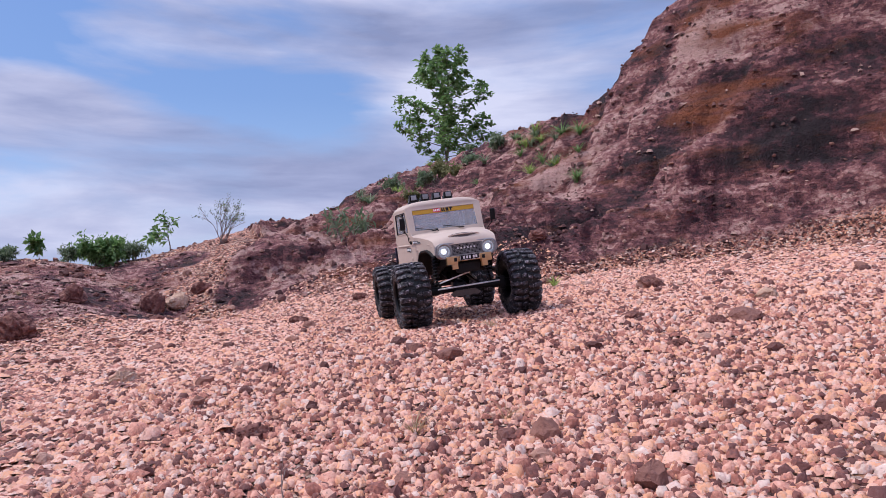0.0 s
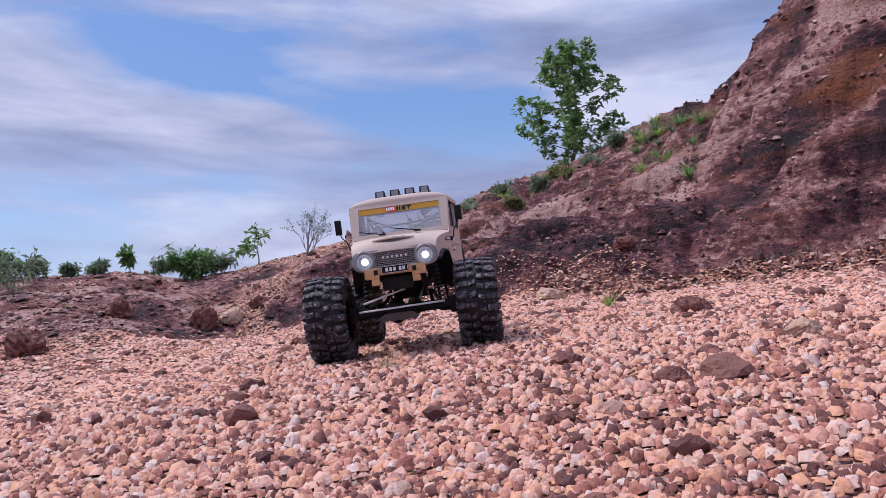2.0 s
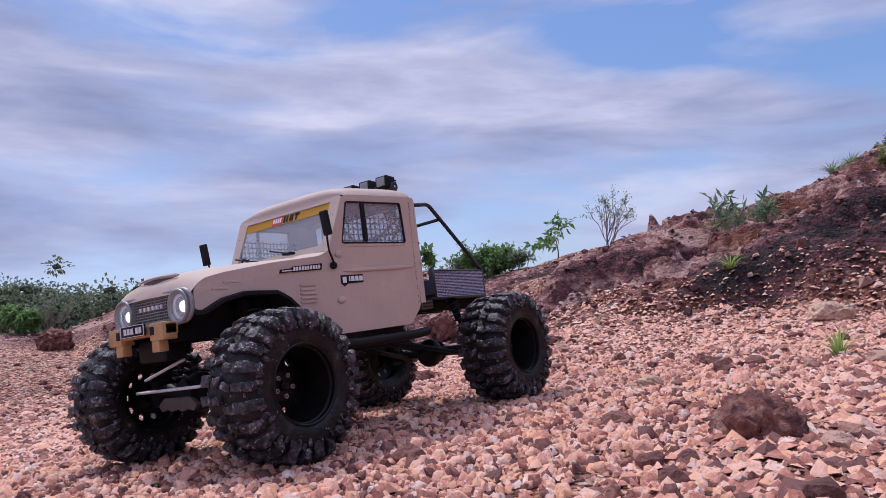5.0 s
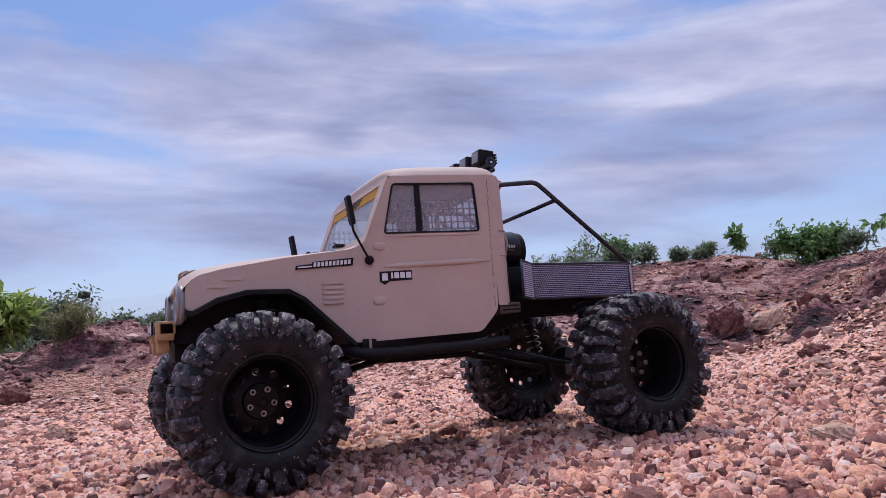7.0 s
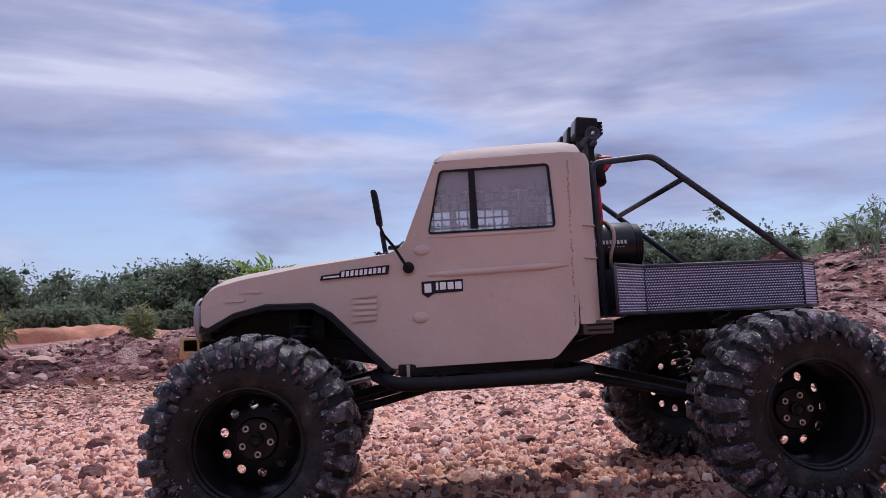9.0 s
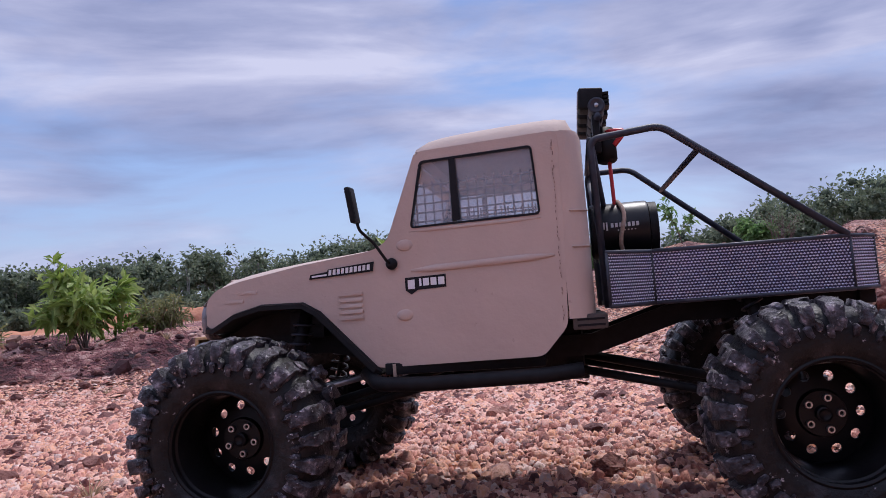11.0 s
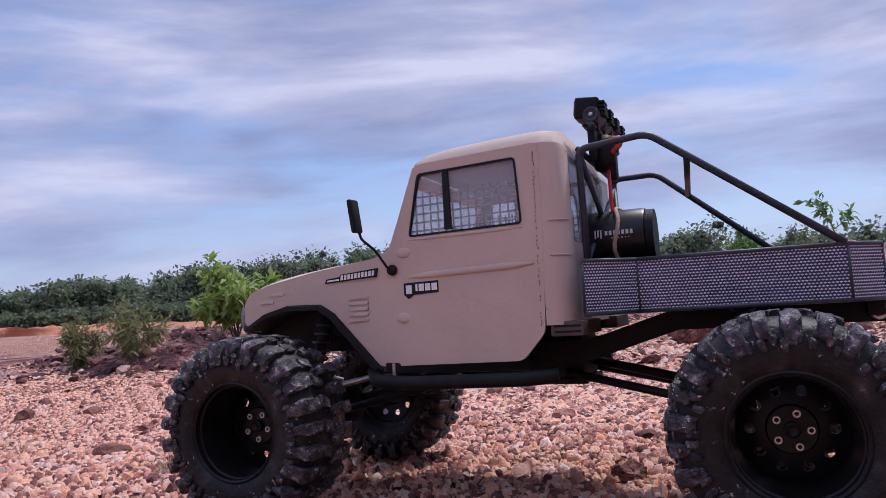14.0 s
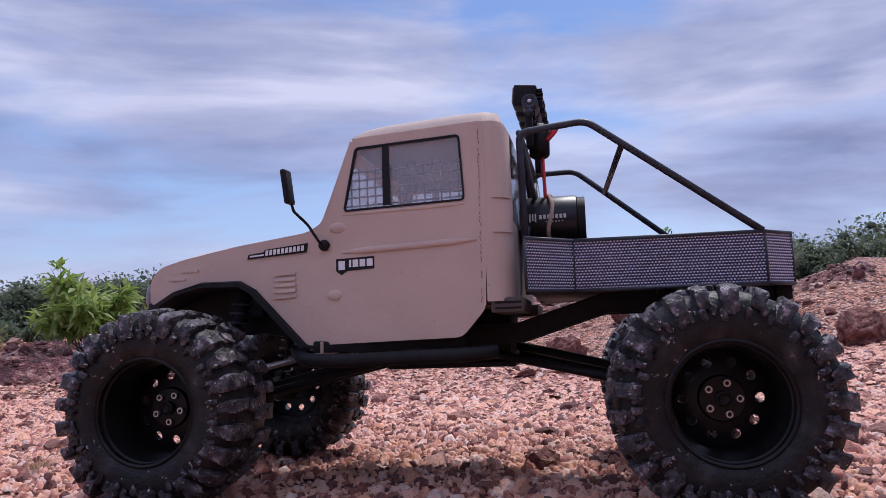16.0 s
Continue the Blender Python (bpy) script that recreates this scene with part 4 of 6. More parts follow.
        merge(strokes, plate_bm([tilt(u + a, b) for a, b in ((-0.0008, -0.0012), (0.0011, -0.0012), (0.0014, 0.0020), (-0.0004, 0.0020))], [], on_side(sign, 0.0013), 0.0004))
    merge(strokes, plate_bm([tilt(u, v) for u, v in ((-0.0195, -0.0011), (-0.0095, -0.0011), (-0.0095, -0.0001), (-0.0195, -0.0001))], [], on_side(sign, 0.0013), 0.0004))
    part("strokes", strokes, M_WHITE, badge, angle=0)
    bx, bz = -0.0475, 0.1400
    shield = part("door_badge", plate_bm([(bx - 0.0125, bz + 0.0042), (bx + 0.0125, bz + 0.0046), (bx + 0.0125, bz - 0.0028), (bx - 0.0050, bz - 0.0034), (bx - 0.0090, bz - 0.0058), (bx - 0.0125, bz - 0.0032)],
                                         [], on_side(sign, 0.0004), 0.0006), M_INK, side, "black door sticker with white shapes")
    marks = bmesh.new()
    for u0, u1, v0, v1 in ((-0.0108, -0.0066, -0.0026, 0.0028), (-0.0038, -0.0024, -0.0012, 0.0032), (-0.0014, 0.0022, -0.0012, 0.0032), (0.0032, 0.0068, -0.0012, 0.0032), (0.0078, 0.0116, -0.0012, 0.0032)):
        merge(marks, plate_bm([(bx + u0, bz + v0), (bx + u1, bz + v0), (bx + u1, bz + v1), (bx + u0, bz + v1)], [], on_side(sign, 0.0007), 0.0004))
    part("marks", marks, M_WHITE, shield, angle=0)
    # black wheel-arch lip following the cut of the wing
    arch = [(-0.1975, 0.1225), (-0.1920, 0.1220), (-0.1760, 0.1302), (-0.1560, 0.1347), (-0.1270, 0.1340), (-0.1160, 0.1278), (-0.0806, 0.0925), (-0.0780, 0.0905)]
    lip = bmesh.new()
    prev = None
    for k, (x, z) in enumerate(arch):
        nx, nz = (arch[min(k + 1, 7)][1] - arch[max(k - 1, 0)][1]), -(arch[min(k + 1, 7)][0] - arch[max(k - 1, 0)][0])
        ln = math.hypot(nx, nz)
        nx, nz = nx / ln, nz / ln
        o = 0.0045 if 0 < k < 7 else 0.001
        ring = [lip.verts.new((x + nx * a, sign * (half(x) + b), z + nz * a)) for a, b in ((-0.0008, 0.0006), (0.0002, o), (0.0030, o), (0.0036, -0.030), (0.0022, -0.030), (0.0014, 0.0002))]
        if prev:
            for j in range(6):
                lip.faces.new((prev[j], prev[(j + 1) % 6], ring[(j + 1) % 6], ring[j]))
        prev = ring
    part("arch_lip", lip, M_BLACK, side, "black plastic wheel-arch lip")
    part("strap", box_bm(-0.0712, -0.0692, sign * (half(-0.07) + 0.0004) - 0.0006, sign * (half(-0.07) + 0.0004) + 0.0006, 0.0835, 0.0945, 0.0003), M_ROPE, side, "small tan strap")
    # mirror on a bent stalk
    my = sign * (half(-0.0675) + 0.001)
    stalk = tube_bm(rounded([(-0.0675, my, 0.1532), (-0.0695, my + sign * 0.0035, 0.1550), (-0.0760, my + sign * 0.0055, 0.1660), (-0.0825, sign * 0.0845, 0.1735), (-0.0840, sign * 0.0862, 0.182)], 4), 0.0009, 8)
    mirror = part("mirror_stalk", stalk, M_BLACK, truck, "black stalk of a door mirror", smooth=True)
    mb = box_bm(-0.0017, 0.0017, -0.0048, 0.0048, -0.0108, 0.0108, 0.0016, segments=4)
    mb.transform(pose(-0.0850, sign * 0.0872, 0.1880, 0, -8, sign * 4))
    part("mirror_head", mb, M_BLACK, mirror, "black oblong mirror head")
    part("mirror_glass", box_bm(0.0014, 0.0019, -0.0034, 0.0034, -0.0086, 0.0086, 0.0002, m=pose(-0.0850, sign * 0.0872, 0.1880, 0, -8, sign * 4)), M_INK, mirror)
    fb = lathe_bm([(-0.002, 0.0), (-0.002, 0.0032), (0.0, 0.0036), (0.0018, 0.0026), (0.0022, 0.0)], 14)
    fb.transform(pose(-0.0675, my, 0.1532))
    part("mirror_foot", fb, M_BLACK, mirror, smooth=True)

# bonnet: crowned skin lofted along the car
STATIONS = [(-0.0690, 0.1665, 0.1715), (-0.0800, 0.1625, 0.1700), (-0.1050, 0.1597, 0.1680), (-0.1300, 0.1572, 0.1655), (-0.1550, 0.1540, 0.1620), (-0.1720, 0.1510, 0.1590),
            (-0.1840, 0.1484, 0.1560), (-0.1920, 0.1450, 0.1515), (-0.1968, 0.1402, 0.1450), (-0.1990, 0.1375, 0.1385)]
bonnet_bm = bmesh.new()
rows_v = []
for x, zs, zc in STATIONS:
    row, crown = [], float(np.interp(x, [-0.19, -0.15, -0.08], [0.92, 0.76, 0.52]))
    for k in range(25):
        u = -1 + k / 12
        w = half(x) - 0.0004
        row.append(bonnet_bm.verts.new((x - 0.003 * (1 - u * u) * (1 if x < -0.15 else 0), u * w, zs - 0.0005 * abs(u) + (zc - zs) * crown * (1 - abs(u) ** 3.2))))
    rows_v.append(row)
for r0, r1 in zip(rows_v, rows_v[1:]):
    for k in range(24):
        bonnet_bm.faces.new((r0[k], r0[k + 1], r1[k + 1], r1[k]))
bonnet = part("bonnet", bonnet_bm, M_PAINT, truck, "matt sand painted bonnet", smooth=True)
scoop = bmesh.new()
bmesh.ops.create_uvsphere(scoop, u_segments=20, v_segments=10, radius=1)
for v in scoop.verts:
    v.co = Vector((-0.1895 + v.co.x * 0.0068 + abs(v.co.y) * 0.001, v.co.y * 0.0250, 0.1530 + v.co.z * 0.0020 * (1.5 if v.co.z > 0 else 1) + v.co.x * 0.003))
part("bonnet_scoop", scoop, M_MOUNT, bonnet, "dark slotted bonnet scoop", smooth=True)
hood_lip = tube_bm([(-0.1945 + 0.0025 * abs(k / 6) ** 2, 0.0270 * k / 6, 0.1546 - 0.0012 * abs(k / 6) ** 2) for k in range(-6, 7)], 0.0011, 8)
part("scoop_lip", hood_lip, M_PAINT, bonnet, smooth=True)
for sy in (-0.026, 0.026):
    wiper = tube_bm([(-0.0745, sy, 0.1715), (-0.0720, sy + 0.014, 0.1745), (-0.0695, sy + 0.034, 0.1790)], 0.0008, 6)
    part("wiper", wiper, M_BLACK, bonnet, smooth=True)
    part("bonnet_catch", box_bm(-0.080, -0.072, sy - 0.005, sy + 0.005, 0.1700, 0.1722, 0.0008), M_BLACK, bonnet)
cable = tube_bm(rounded([(-0.092, 0.022, 0.1685), (-0.088, 0.024, 0.174), (-0.0855, 0.022, 0.172), (-0.081, 0.025, 0.1735)], 4), 0.0009, 6)
part("bonnet_cable", cable, M_BLACK, bonnet, smooth=True)

# roof: crowned lid with rounded edges
roof_bm = bmesh.new()
prev = None
for k in range(-1, 15):
    t = max(k, 0) / 14
    x = -0.0482 + t * 0.0957
    e = 0.0042 * (1 - min(1, min(t, 1 - t) / 0.09)) ** 2 * (1.3 if t > 0.5 else 1.0)
    zc = 0.2315 + 0.0034 * t - 0.0035 * (2 * t - 1) ** 4 - e
    w = half(min(x, 0.036)) - 0.0002 - (0.012 * max(0, (x - 0.034) / 0.0125) ** 2)
    ring = []
    for j in range(23):
        u = -1 + 2 * j / 22
        uu = math.copysign(min(1, abs(u) * 1.06), u)
        z = 0.2178 + (zc - 0.2178) * (1 - abs(uu) ** 4.2) ** 0.6 if abs(uu) < 1 else 0.2178
        z = max(z, 0.2178)
        if k in (-1, 14):
            z = 0.2150 if k == 14 else 0.2178
        ring.append(roof_bm.verts.new((x + (0.0004 if k == 14 else 0), uu * w, z)))
    if prev:
        for j in range(22):
            roof_bm.faces.new((prev[j], prev[j + 1], ring[j + 1], ring[j]))
    prev = ring
roof = part("roof", roof_bm, M_PAINT, truck, "matt sand painted cab roof", smooth=True)
part("headlining", box_bm(-0.046, 0.040, -0.070, 0.070, 0.2190, 0.2196), M_LINING, roof)
# rear roof corner, cab back and its window
back_bm = bmesh.new()
plan = [(0.0335, -0.0848), (0.0380, -0.0850), (0.0425, -0.0838), (0.0462, -0.0805), (0.0480, -0.0760), (0.0484, -0.0660)]
plan = plan + [(x, -y) for x, y in reversed(plan)]
levels = [0.1140, 0.1620, 0.2150, 0.2188]
pull = [0, 0, 0.0006, 0.0024]
grid = [[back_bm.verts.new((x - (p if abs(y) < 0.0850 else 0) * (0.9 if x > 0.036 else 0.1), y * (1 - p * 2.2), z)) for x, y in plan] for z, p in zip(levels, pull)]
for a, (g0, g1) in enumerate(zip(grid, grid[1:])):
    for k in range(len(plan) - 1):
        if k == 5 and a == 1:
            continue
        back_bm.faces.new((g0[k], g0[k + 1], g1[k + 1], g1[k]))
back = part("cab_back", back_bm, M_PAINT, truck, "sand painted rounded cab back with a rear window", smooth=True)
for z in (0.1535, 0.1735):
    rib = tube_bm([(x + 0.0004, y * 1.004, z) for x, y in plan[1:5]], 0.0005, 6)
    part("back_rib", rib, M_PAINT, back, smooth=True)
rp = part("rear_window", box_bm(0.0478, 0.0482, -0.066, 0.066, 0.162, 0.215), M_GLASS, back)
rp.visible_shadow = False

# windscreen frame in its slanted plane
WS0, WS1 = Vector((-0.0700, 0, 0.1670)), Vector((-0.0475, 0, 0.2215))
ws_n = (WS1 - WS0).normalized().cross(Vector((0, 1, 0))).normalized()


def on_screen(out):
    def place(u, v, d):
        p = WS0 + (WS1 - WS0) * v + ws_n * (d - out)
        return p.x, u, p.z
    return place


if ws_n.x < 0:
    ws_n = -ws_n
outer = [(-0.0708, 0), (0.0708, 0), (0.0736, 0.91), (0.0660, 1), (-0.0660, 1), (-0.0736, 0.91)]
glass_ring = [(-0.0610, 0.12), (0.0610, 0.12), (0.0605, 0.86), (-0.0605, 0.86)]
ws = part("windscreen_frame", plate_bm(outer, [[(u * 1.0, v) for u, v in glass_ring]], on_screen(0.0), 0.0022), M_PAINT, truck, "sand painted windscreen surround")
wp = part("windscreen", plate_bm([(u * 1.01, v) for u, v in ((-0.061, 0.11), (0.061, 0.11), (0.0605, 0.87), (-0.0605, 0.87))], [], on_screen(-0.001), 0.0004), M_GLASS, ws, "clear film windscreen")
wp.visible_shadow = False
part("sun_strip", plate_bm([(-0.0600, 0.70), (0.0600, 0.70), (0.0600, 0.85), (-0.0600, 0.85)], [], on_screen(-0.0006), 0.0003), M_STRIP, ws, "yellow sun strip with a dark and red mark")
marks = bmesh.new()
for u0, u1 in ((-0.0190, -0.0120), (-0.0160, -0.0140), (-0.0105, -0.0085), (-0.0085, -0.0050), (-0.0030, -0.0005), (0.0005, 0.0035)):
    merge(marks, plate_bm([(u0, 0.72 if u1 - u0 < 0.005 else 0.80), (u1, 0.72 if u1 - u0 < 0.005 else 0.80), (u1, 0.84), (u0, 0.84)], [], on_screen(-0.0003), 0.0002))
part("strip_mark", marks, M_INK, ws, angle=0)
part("strip_mark", plate_bm([(0.0050, 0.71), (0.0200, 0.72), (0.0200, 0.85), (0.0050, 0.85)], [], on_screen(-0.0003), 0.0002), M_RED, ws)
wk = bmesh.new()
for k in range(4):
    merge(wk, plate_bm([(0.0068 + 0.0033 * k, 0.745), (0.0088 + 0.0033 * k, 0.745), (0.0088 + 0.0033 * k, 0.825), (0.0068 + 0.0033 * k, 0.825)], [], on_screen(-0.0001), 0.0001))
part("strip_mark", wk, M_WHITE, ws, angle=0)

# nose: surround, grille, lamps
NX = -0.1995
nose_out = [(-y, z) for y, z in round_rect(-0.0540, 0.0540, 0.1165, 0.1400, 0.0105, 6)]
lamp_y, lamp_z = 0.0392, 0.1278
nose = part("nose_panel", plate_bm(nose_out, [circle(-lamp_y, lamp_z, 0.0113, 24), circle(lamp_y, lamp_z, 0.0113, 24), round_rect(-0.0255, 0.0255, 0.1205, 0.1372, 0.001, 2)],
                                   lambda u, v, d: (NX + d + 0.0012 * abs(u / 0.05) ** 3, u, v), 0.0025), M_CHROME, truck, "grey moulded nose panel")
rim_bm = tube_bm([(NX - 0.0003 + 0.0012 * abs(u / 0.05) ** 3, u, v) for u, v in nose_out + nose_out[:1]], 0.0019, 10, cap=False)
part("surround", rim_bm, M_CHROME, nose, "grey metal grille surround", smooth=True)
grille = part("grille", box_bm(NX + 0.0012, NX + 0.0035, -0.0258, 0.0258, 0.1203, 0.1374), M_INK, nose, "black mesh grille")
bars = bmesh.new()
for k in range(7):
    z = 0.1222 + 0.0023 * k
    merge(bars, box_bm(NX + 0.0002, NX + 0.0014, -0.0250, 0.0250, z - 0.0004, z + 0.0004))
for k in range(21):
    y = -0.0245 + 0.00245 * k
    merge(bars, box_bm(NX + 0.0004, NX + 0.0014, y - 0.0002, y + 0.0002, 0.1210, 0.1368))
part("grille_mesh", bars, M_CHROME, grille, "grey grille mesh bars", angle=0)
tiles = bmesh.new()
for k in range(6):
    y = 0.0148 - 0.0059 * k
    merge(tiles, box_bm(NX - 0.0008, NX + 0.0006, y - 0.0013, y + 0.0013, 0.1292, 0.1322, 0.0002))
part("nose_marks", tiles, M_WHITE, grille, "row of small pale nose letters, unreadable", angle=0)
for sy in (-lamp_y, lamp_y):
    bz = lathe_bm([(0.004, 0.0112), (-0.0018, 0.0138), (-0.0026, 0.0124), (-0.0022, 0.0110), (0.0006, 0.0106), (0.0045, 0.0060), (0.0050, 0.0)], 32)
    bz.transform(Matrix.Translation((NX - 0.0002, sy, lamp_z)) @ Matrix.Rotation(radians(-90), 4, "Z"))
    lamp = part("headlamp", bz, M_CHROME, truck, "round headlamp with a lit white diode", smooth=True)
    ld = lathe_bm([(0.0, 0.0045), (-0.0012, 0.0040), (-0.0018, 0.0)], 16)
    ld.transform(Matrix.Translation((NX + 0.0036, sy, lamp_z)) @ Matrix.Rotation(radians(-90), 4, "Z"))
    part("diode", ld, M_LED, lamp, "lit white diode", smooth=True)
    ring = lathe_bm([(0.0, 0.0100), (-0.0006, 0.0100), (-0.0006, 0.0078), (0.0, 0.0078), (0.0, 0.0100)], 28)
    ring.transform(Matrix.Translation((NX + 0.0012, sy, lamp_z)) @ Matrix.Rotation(radians(-90), 4, "Z"))
    part("halo", ring, M_HALO, lamp, "white lit ring")
    ln = lathe_bm([(0.0, 0.0108), (-0.0012, 0.0088), (-0.0020, 0.0045), (-0.0022, 0.0)], 28)
    ln.transform(Matrix.Translation((NX - 0.0006, sy, lamp_z)) @ Matrix.Rotation(radians(-90), 4, "Z"))
    o = part("lens", ln, M_LENS, lamp, "clear lamp lens", smooth=True)
    o.visible_shadow = False

# front bumper with its number plate shown as bars
bumper = part("bumper", box_bm(-0.2130, -0.2020, -0.0390, 0.0390, 0.1080, 0.1165, 0.0008), M_BRASS, truck, "brass coloured front bumper")
for sy in (-1, 1):
    part("bumper_block", box_bm(-0.2150, -0.2030, sy * 0.0300 - 0.009, sy * 0.0300 + 0.009, 0.1040, 0.1175, 0.0008), M_BRASS, bumper)
    part("bumper_tab", box_bm(-0.2140, -0.2060, sy * 0.0260 - 0.005, sy * 0.0260 + 0.005, 0.0955, 0.1042, 0.0008), M_BRASS, bumper)
    # no hollow here: a black plate puts the recess's shade into the colour
    part("recess_shade_plate", box_bm(-0.2154, -0.2140, sy * 0.0245 - 0.0026, sy * 0.0245 + 0.0026, 0.1085, 0.1150, 0.0003), M_INK, bumper)
    part("bumper_stay", box_bm(-0.2050, -0.1700, sy * 0.0240 - 0.003, sy * 0.0240 + 0.003, 0.1060, 0.1120, 0.0006), M_BLACK, bumper)
plate = part("number_plate", box_bm(-0.2168, -0.2152, -0.0172, 0.0172, 0.1092, 0.1186, 0.0006), M_INK, bumper, "black number plate with pale bars")
pb = bmesh.new()
for y0, y1, z0, z1 in ((-0.0165, 0.0165, 0.1179, 0.1183), (-0.0165, 0.0165, 0.1095, 0.1099), (-0.0167, -0.0163, 0.1095, 0.1183), (0.0163, 0.0167, 0.1095, 0.1183)):
    merge(pb, box_bm(-0.2174, -0.2164, y0, y1, z0, z1))
for y in (-0.0115, -0.0070, 0.0000, 0.0050, 0.0100):
    merge(pb, box_bm(-0.2174, -0.2164, y - 0.0016, y + 0.0016, 0.1116, 0.1162))
part("plate_bars", pb, M_WHITE, plate, "pale bars", angle=0)

# window net of cords hung inside the far windows
def net(y, x0, x1, z0, z1, step):
    bm = bmesh.new()
    for k in range(int((x1 - x0) / step) + 1):
        x = x0 + k * step
        merge(bm, box_bm(x - 0.0005, x + 0.0005, y - 0.0004, y + 0.0004, z0, z1))
    for k in range(int((z1 - z0) / step) + 1):
        z = z0 + k * step
        merge(bm, box_bm(x0, x1, y - 0.0005, y + 0.0005, z - 0.0005, z + 0.0005))
    return bm


for sign in (-1, 1):
    nb = net(0.0, -0.056, 0.028, 0.1715, 0.2005, 0.0053)
    for v in nb.verts:
        v.co.y += sign * (half(v.co.x) - 0.0055)
    part("window_net", nb, M_NET, truck, "dark square-meshed window net", angle=0)
# cabin tub, dashboard and seats in black
tub = box_bm(-0.066, 0.044, -0.066, 0.066, 0.1180, 0.1560, 0.003)
part("cabin_tub", tub, M_BLACK, truck, "black cabin tray")

# roof lamps on a bracket behind the cab
part("lamp_bar", tube_bm([(0.0600, -0.0480, 0.2335), (0.0600, 0.0480, 0.2335)], 0.0022, 8), M_TUBE, truck, "black roof lamp bar", smooth=True)
for k in range(4):
    y = -0.0365 + 0.0243 * k
    pod = box_bm(-0.0085, 0.0062, -0.0078, 0.0078, -0.0070, 0.0066, 0.0018, segments=3)
    pod.transform(pose(0.0580, y, 0.2458, 0, 6, 0))
    lampo = part("roof_lamp", pod, M_BLACK, truck, "black oblong roof lamp", angle=50)
    part("lamp_lens", box_bm(-0.0092, -0.0082, -0.0060, 0.0052, -0.0048, 0.0048, 0.0006, m=pose(0.0580, y, 0.2458, 0, 6, 0)), M_CHROME, lampo)
    part("lamp_foot", box_bm(0.0570, 0.0630, y - 0.0040, y + 0.0040, 0.2320, 0.2410, 0.0010), M_BLACK, lampo)
    fin = bmesh.new()
    for f in range(4):
        z = 0.2413 + 0.0024 * f
        merge(fin, box_bm(0.0645, 0.0680, y - 0.0062, y + 0.0062, z - 0.0007, z + 0.0007))
    part("cooling_fins", fin, M_BLACK, lampo, angle=0)
    kb = lathe_bm([(-0.0098, 0.0), (-0.0094, 0.0030), (-0.0100, 0.0036), (-0.0100, 0.0048), (-0.0088, 0.0052), (0.0088, 0.0052), (0.0100, 0.0048), (0.0100, 0.0036), (0.0094, 0.0030), (0.0098, 0.0)], 18)
    kb.transform(pose(0.0600, y, 0.2405))
    part("lamp_knob", kb, M_TUBE, lampo, smooth=True)
    kc = lathe_bm([(-0.0104, 0.0), (-0.0104, 0.0013), (0.0104, 0.0013), (0.0104, 0.0)], 10)
    kc.transform(pose(0.0600, y, 0.2405))
    part("knob_bolt", kc, M_STEEL, lampo, smooth=True)
part("lamp_bracket", box_bm(0.0565, 0.0610, -0.0440, -0.0340, 0.2120, 0.2350, 0.001), M_BLACK, truck, "black lamp bracket")
part("lamp_bracket", box_bm(0.0565, 0.0610, 0.0340, 0.0440, 0.2120, 0.2350, 0.001), M_BLACK, truck)
mot = lathe_bm([(-0.011, 0.0), (-0.011, 0.0065), (0.009, 0.0068), (0.011, 0.003), (0.011, 0.0)], 16)
mot.transform(pose(0.0640, -0.0300, 0.2190, 70, 0, 0))
part("winch_motor", mot, M_BLACK, truck, "small dark motor under the lamp bar", smooth=True)
for k, (a, b, c) in enumerate((((0.0640, -0.0330, 0.2260), (0.0775, -0.0330, 0.2265), (0.0690, -0.0350, 0.2170)), ((0.0640, -0.0280, 0.2285), (0.0745, -0.0280, 0.2270), (0.0680, -0.0300, 0.2180)),
                               ((0.0655, -0.0300, 0.2120), (0.0660, -0.0310, 0.1900), (0.0665, -0.0300, 0.1500)))):
    part("red_cable", tube_bm(rounded([a, b, c], 4, 0.45), 0.0012 if k == 2 else 0.0017, 6), M_RED, truck, "red power cable", smooth=True)

# roll cage over the bed
TY = 0.0610
for sign in (-1, 1):
    bend, tail = ((0.0936, -TY, 0.2203), (0.1888, -0.0545, 0.1490)) if sign < 0 else ((0.0845, 0.0640, 0.2175), (0.1640, 0.0545, 0.1490))
    main = rounded([(0.0555, sign * 0.0640, 0.1180), (0.0535, sign * TY, 0.2165), bend, tail], 5, 0.2, 0.006)
    part("cage_tube", tube_bm(main, 0.0021, 10), M_TUBE, truck, "black steel cage tube", smooth=True)
    part("cage_brace", tube_bm([(0.0545, sign * TY, 0.2130), (0.0640, sign * 0.0060, 0.1500)], 0.0016, 8), M_TUBE, truck, smooth=True)
part("cage_cross_tube", tube_bm([(0.1140, -0.0590, 0.2050), (0.1060, 0.0612, 0.1990)], 0.0019, 10), M_TUBE, truck, smooth=True)
part("cage_cross_tube", tube_bm([(0.0536, -TY, 0.2165), (0.0536, TY, 0.2165)], 0.0019, 10), M_TUBE, truck, smooth=True)
part("cage_cross_tube", tube_bm([(0.0545, -TY, 0.2100), (0.0552, 0.0630, 0.1500)], 0.0016, 8), M_TUBE, truck, smooth=True)
part("cage_cross_tube", tube_bm([(0.0552, -0.0630, 0.1500), (0.0545, TY, 0.2100)], 0.0016, 8), M_TUBE, truck, smooth=True)

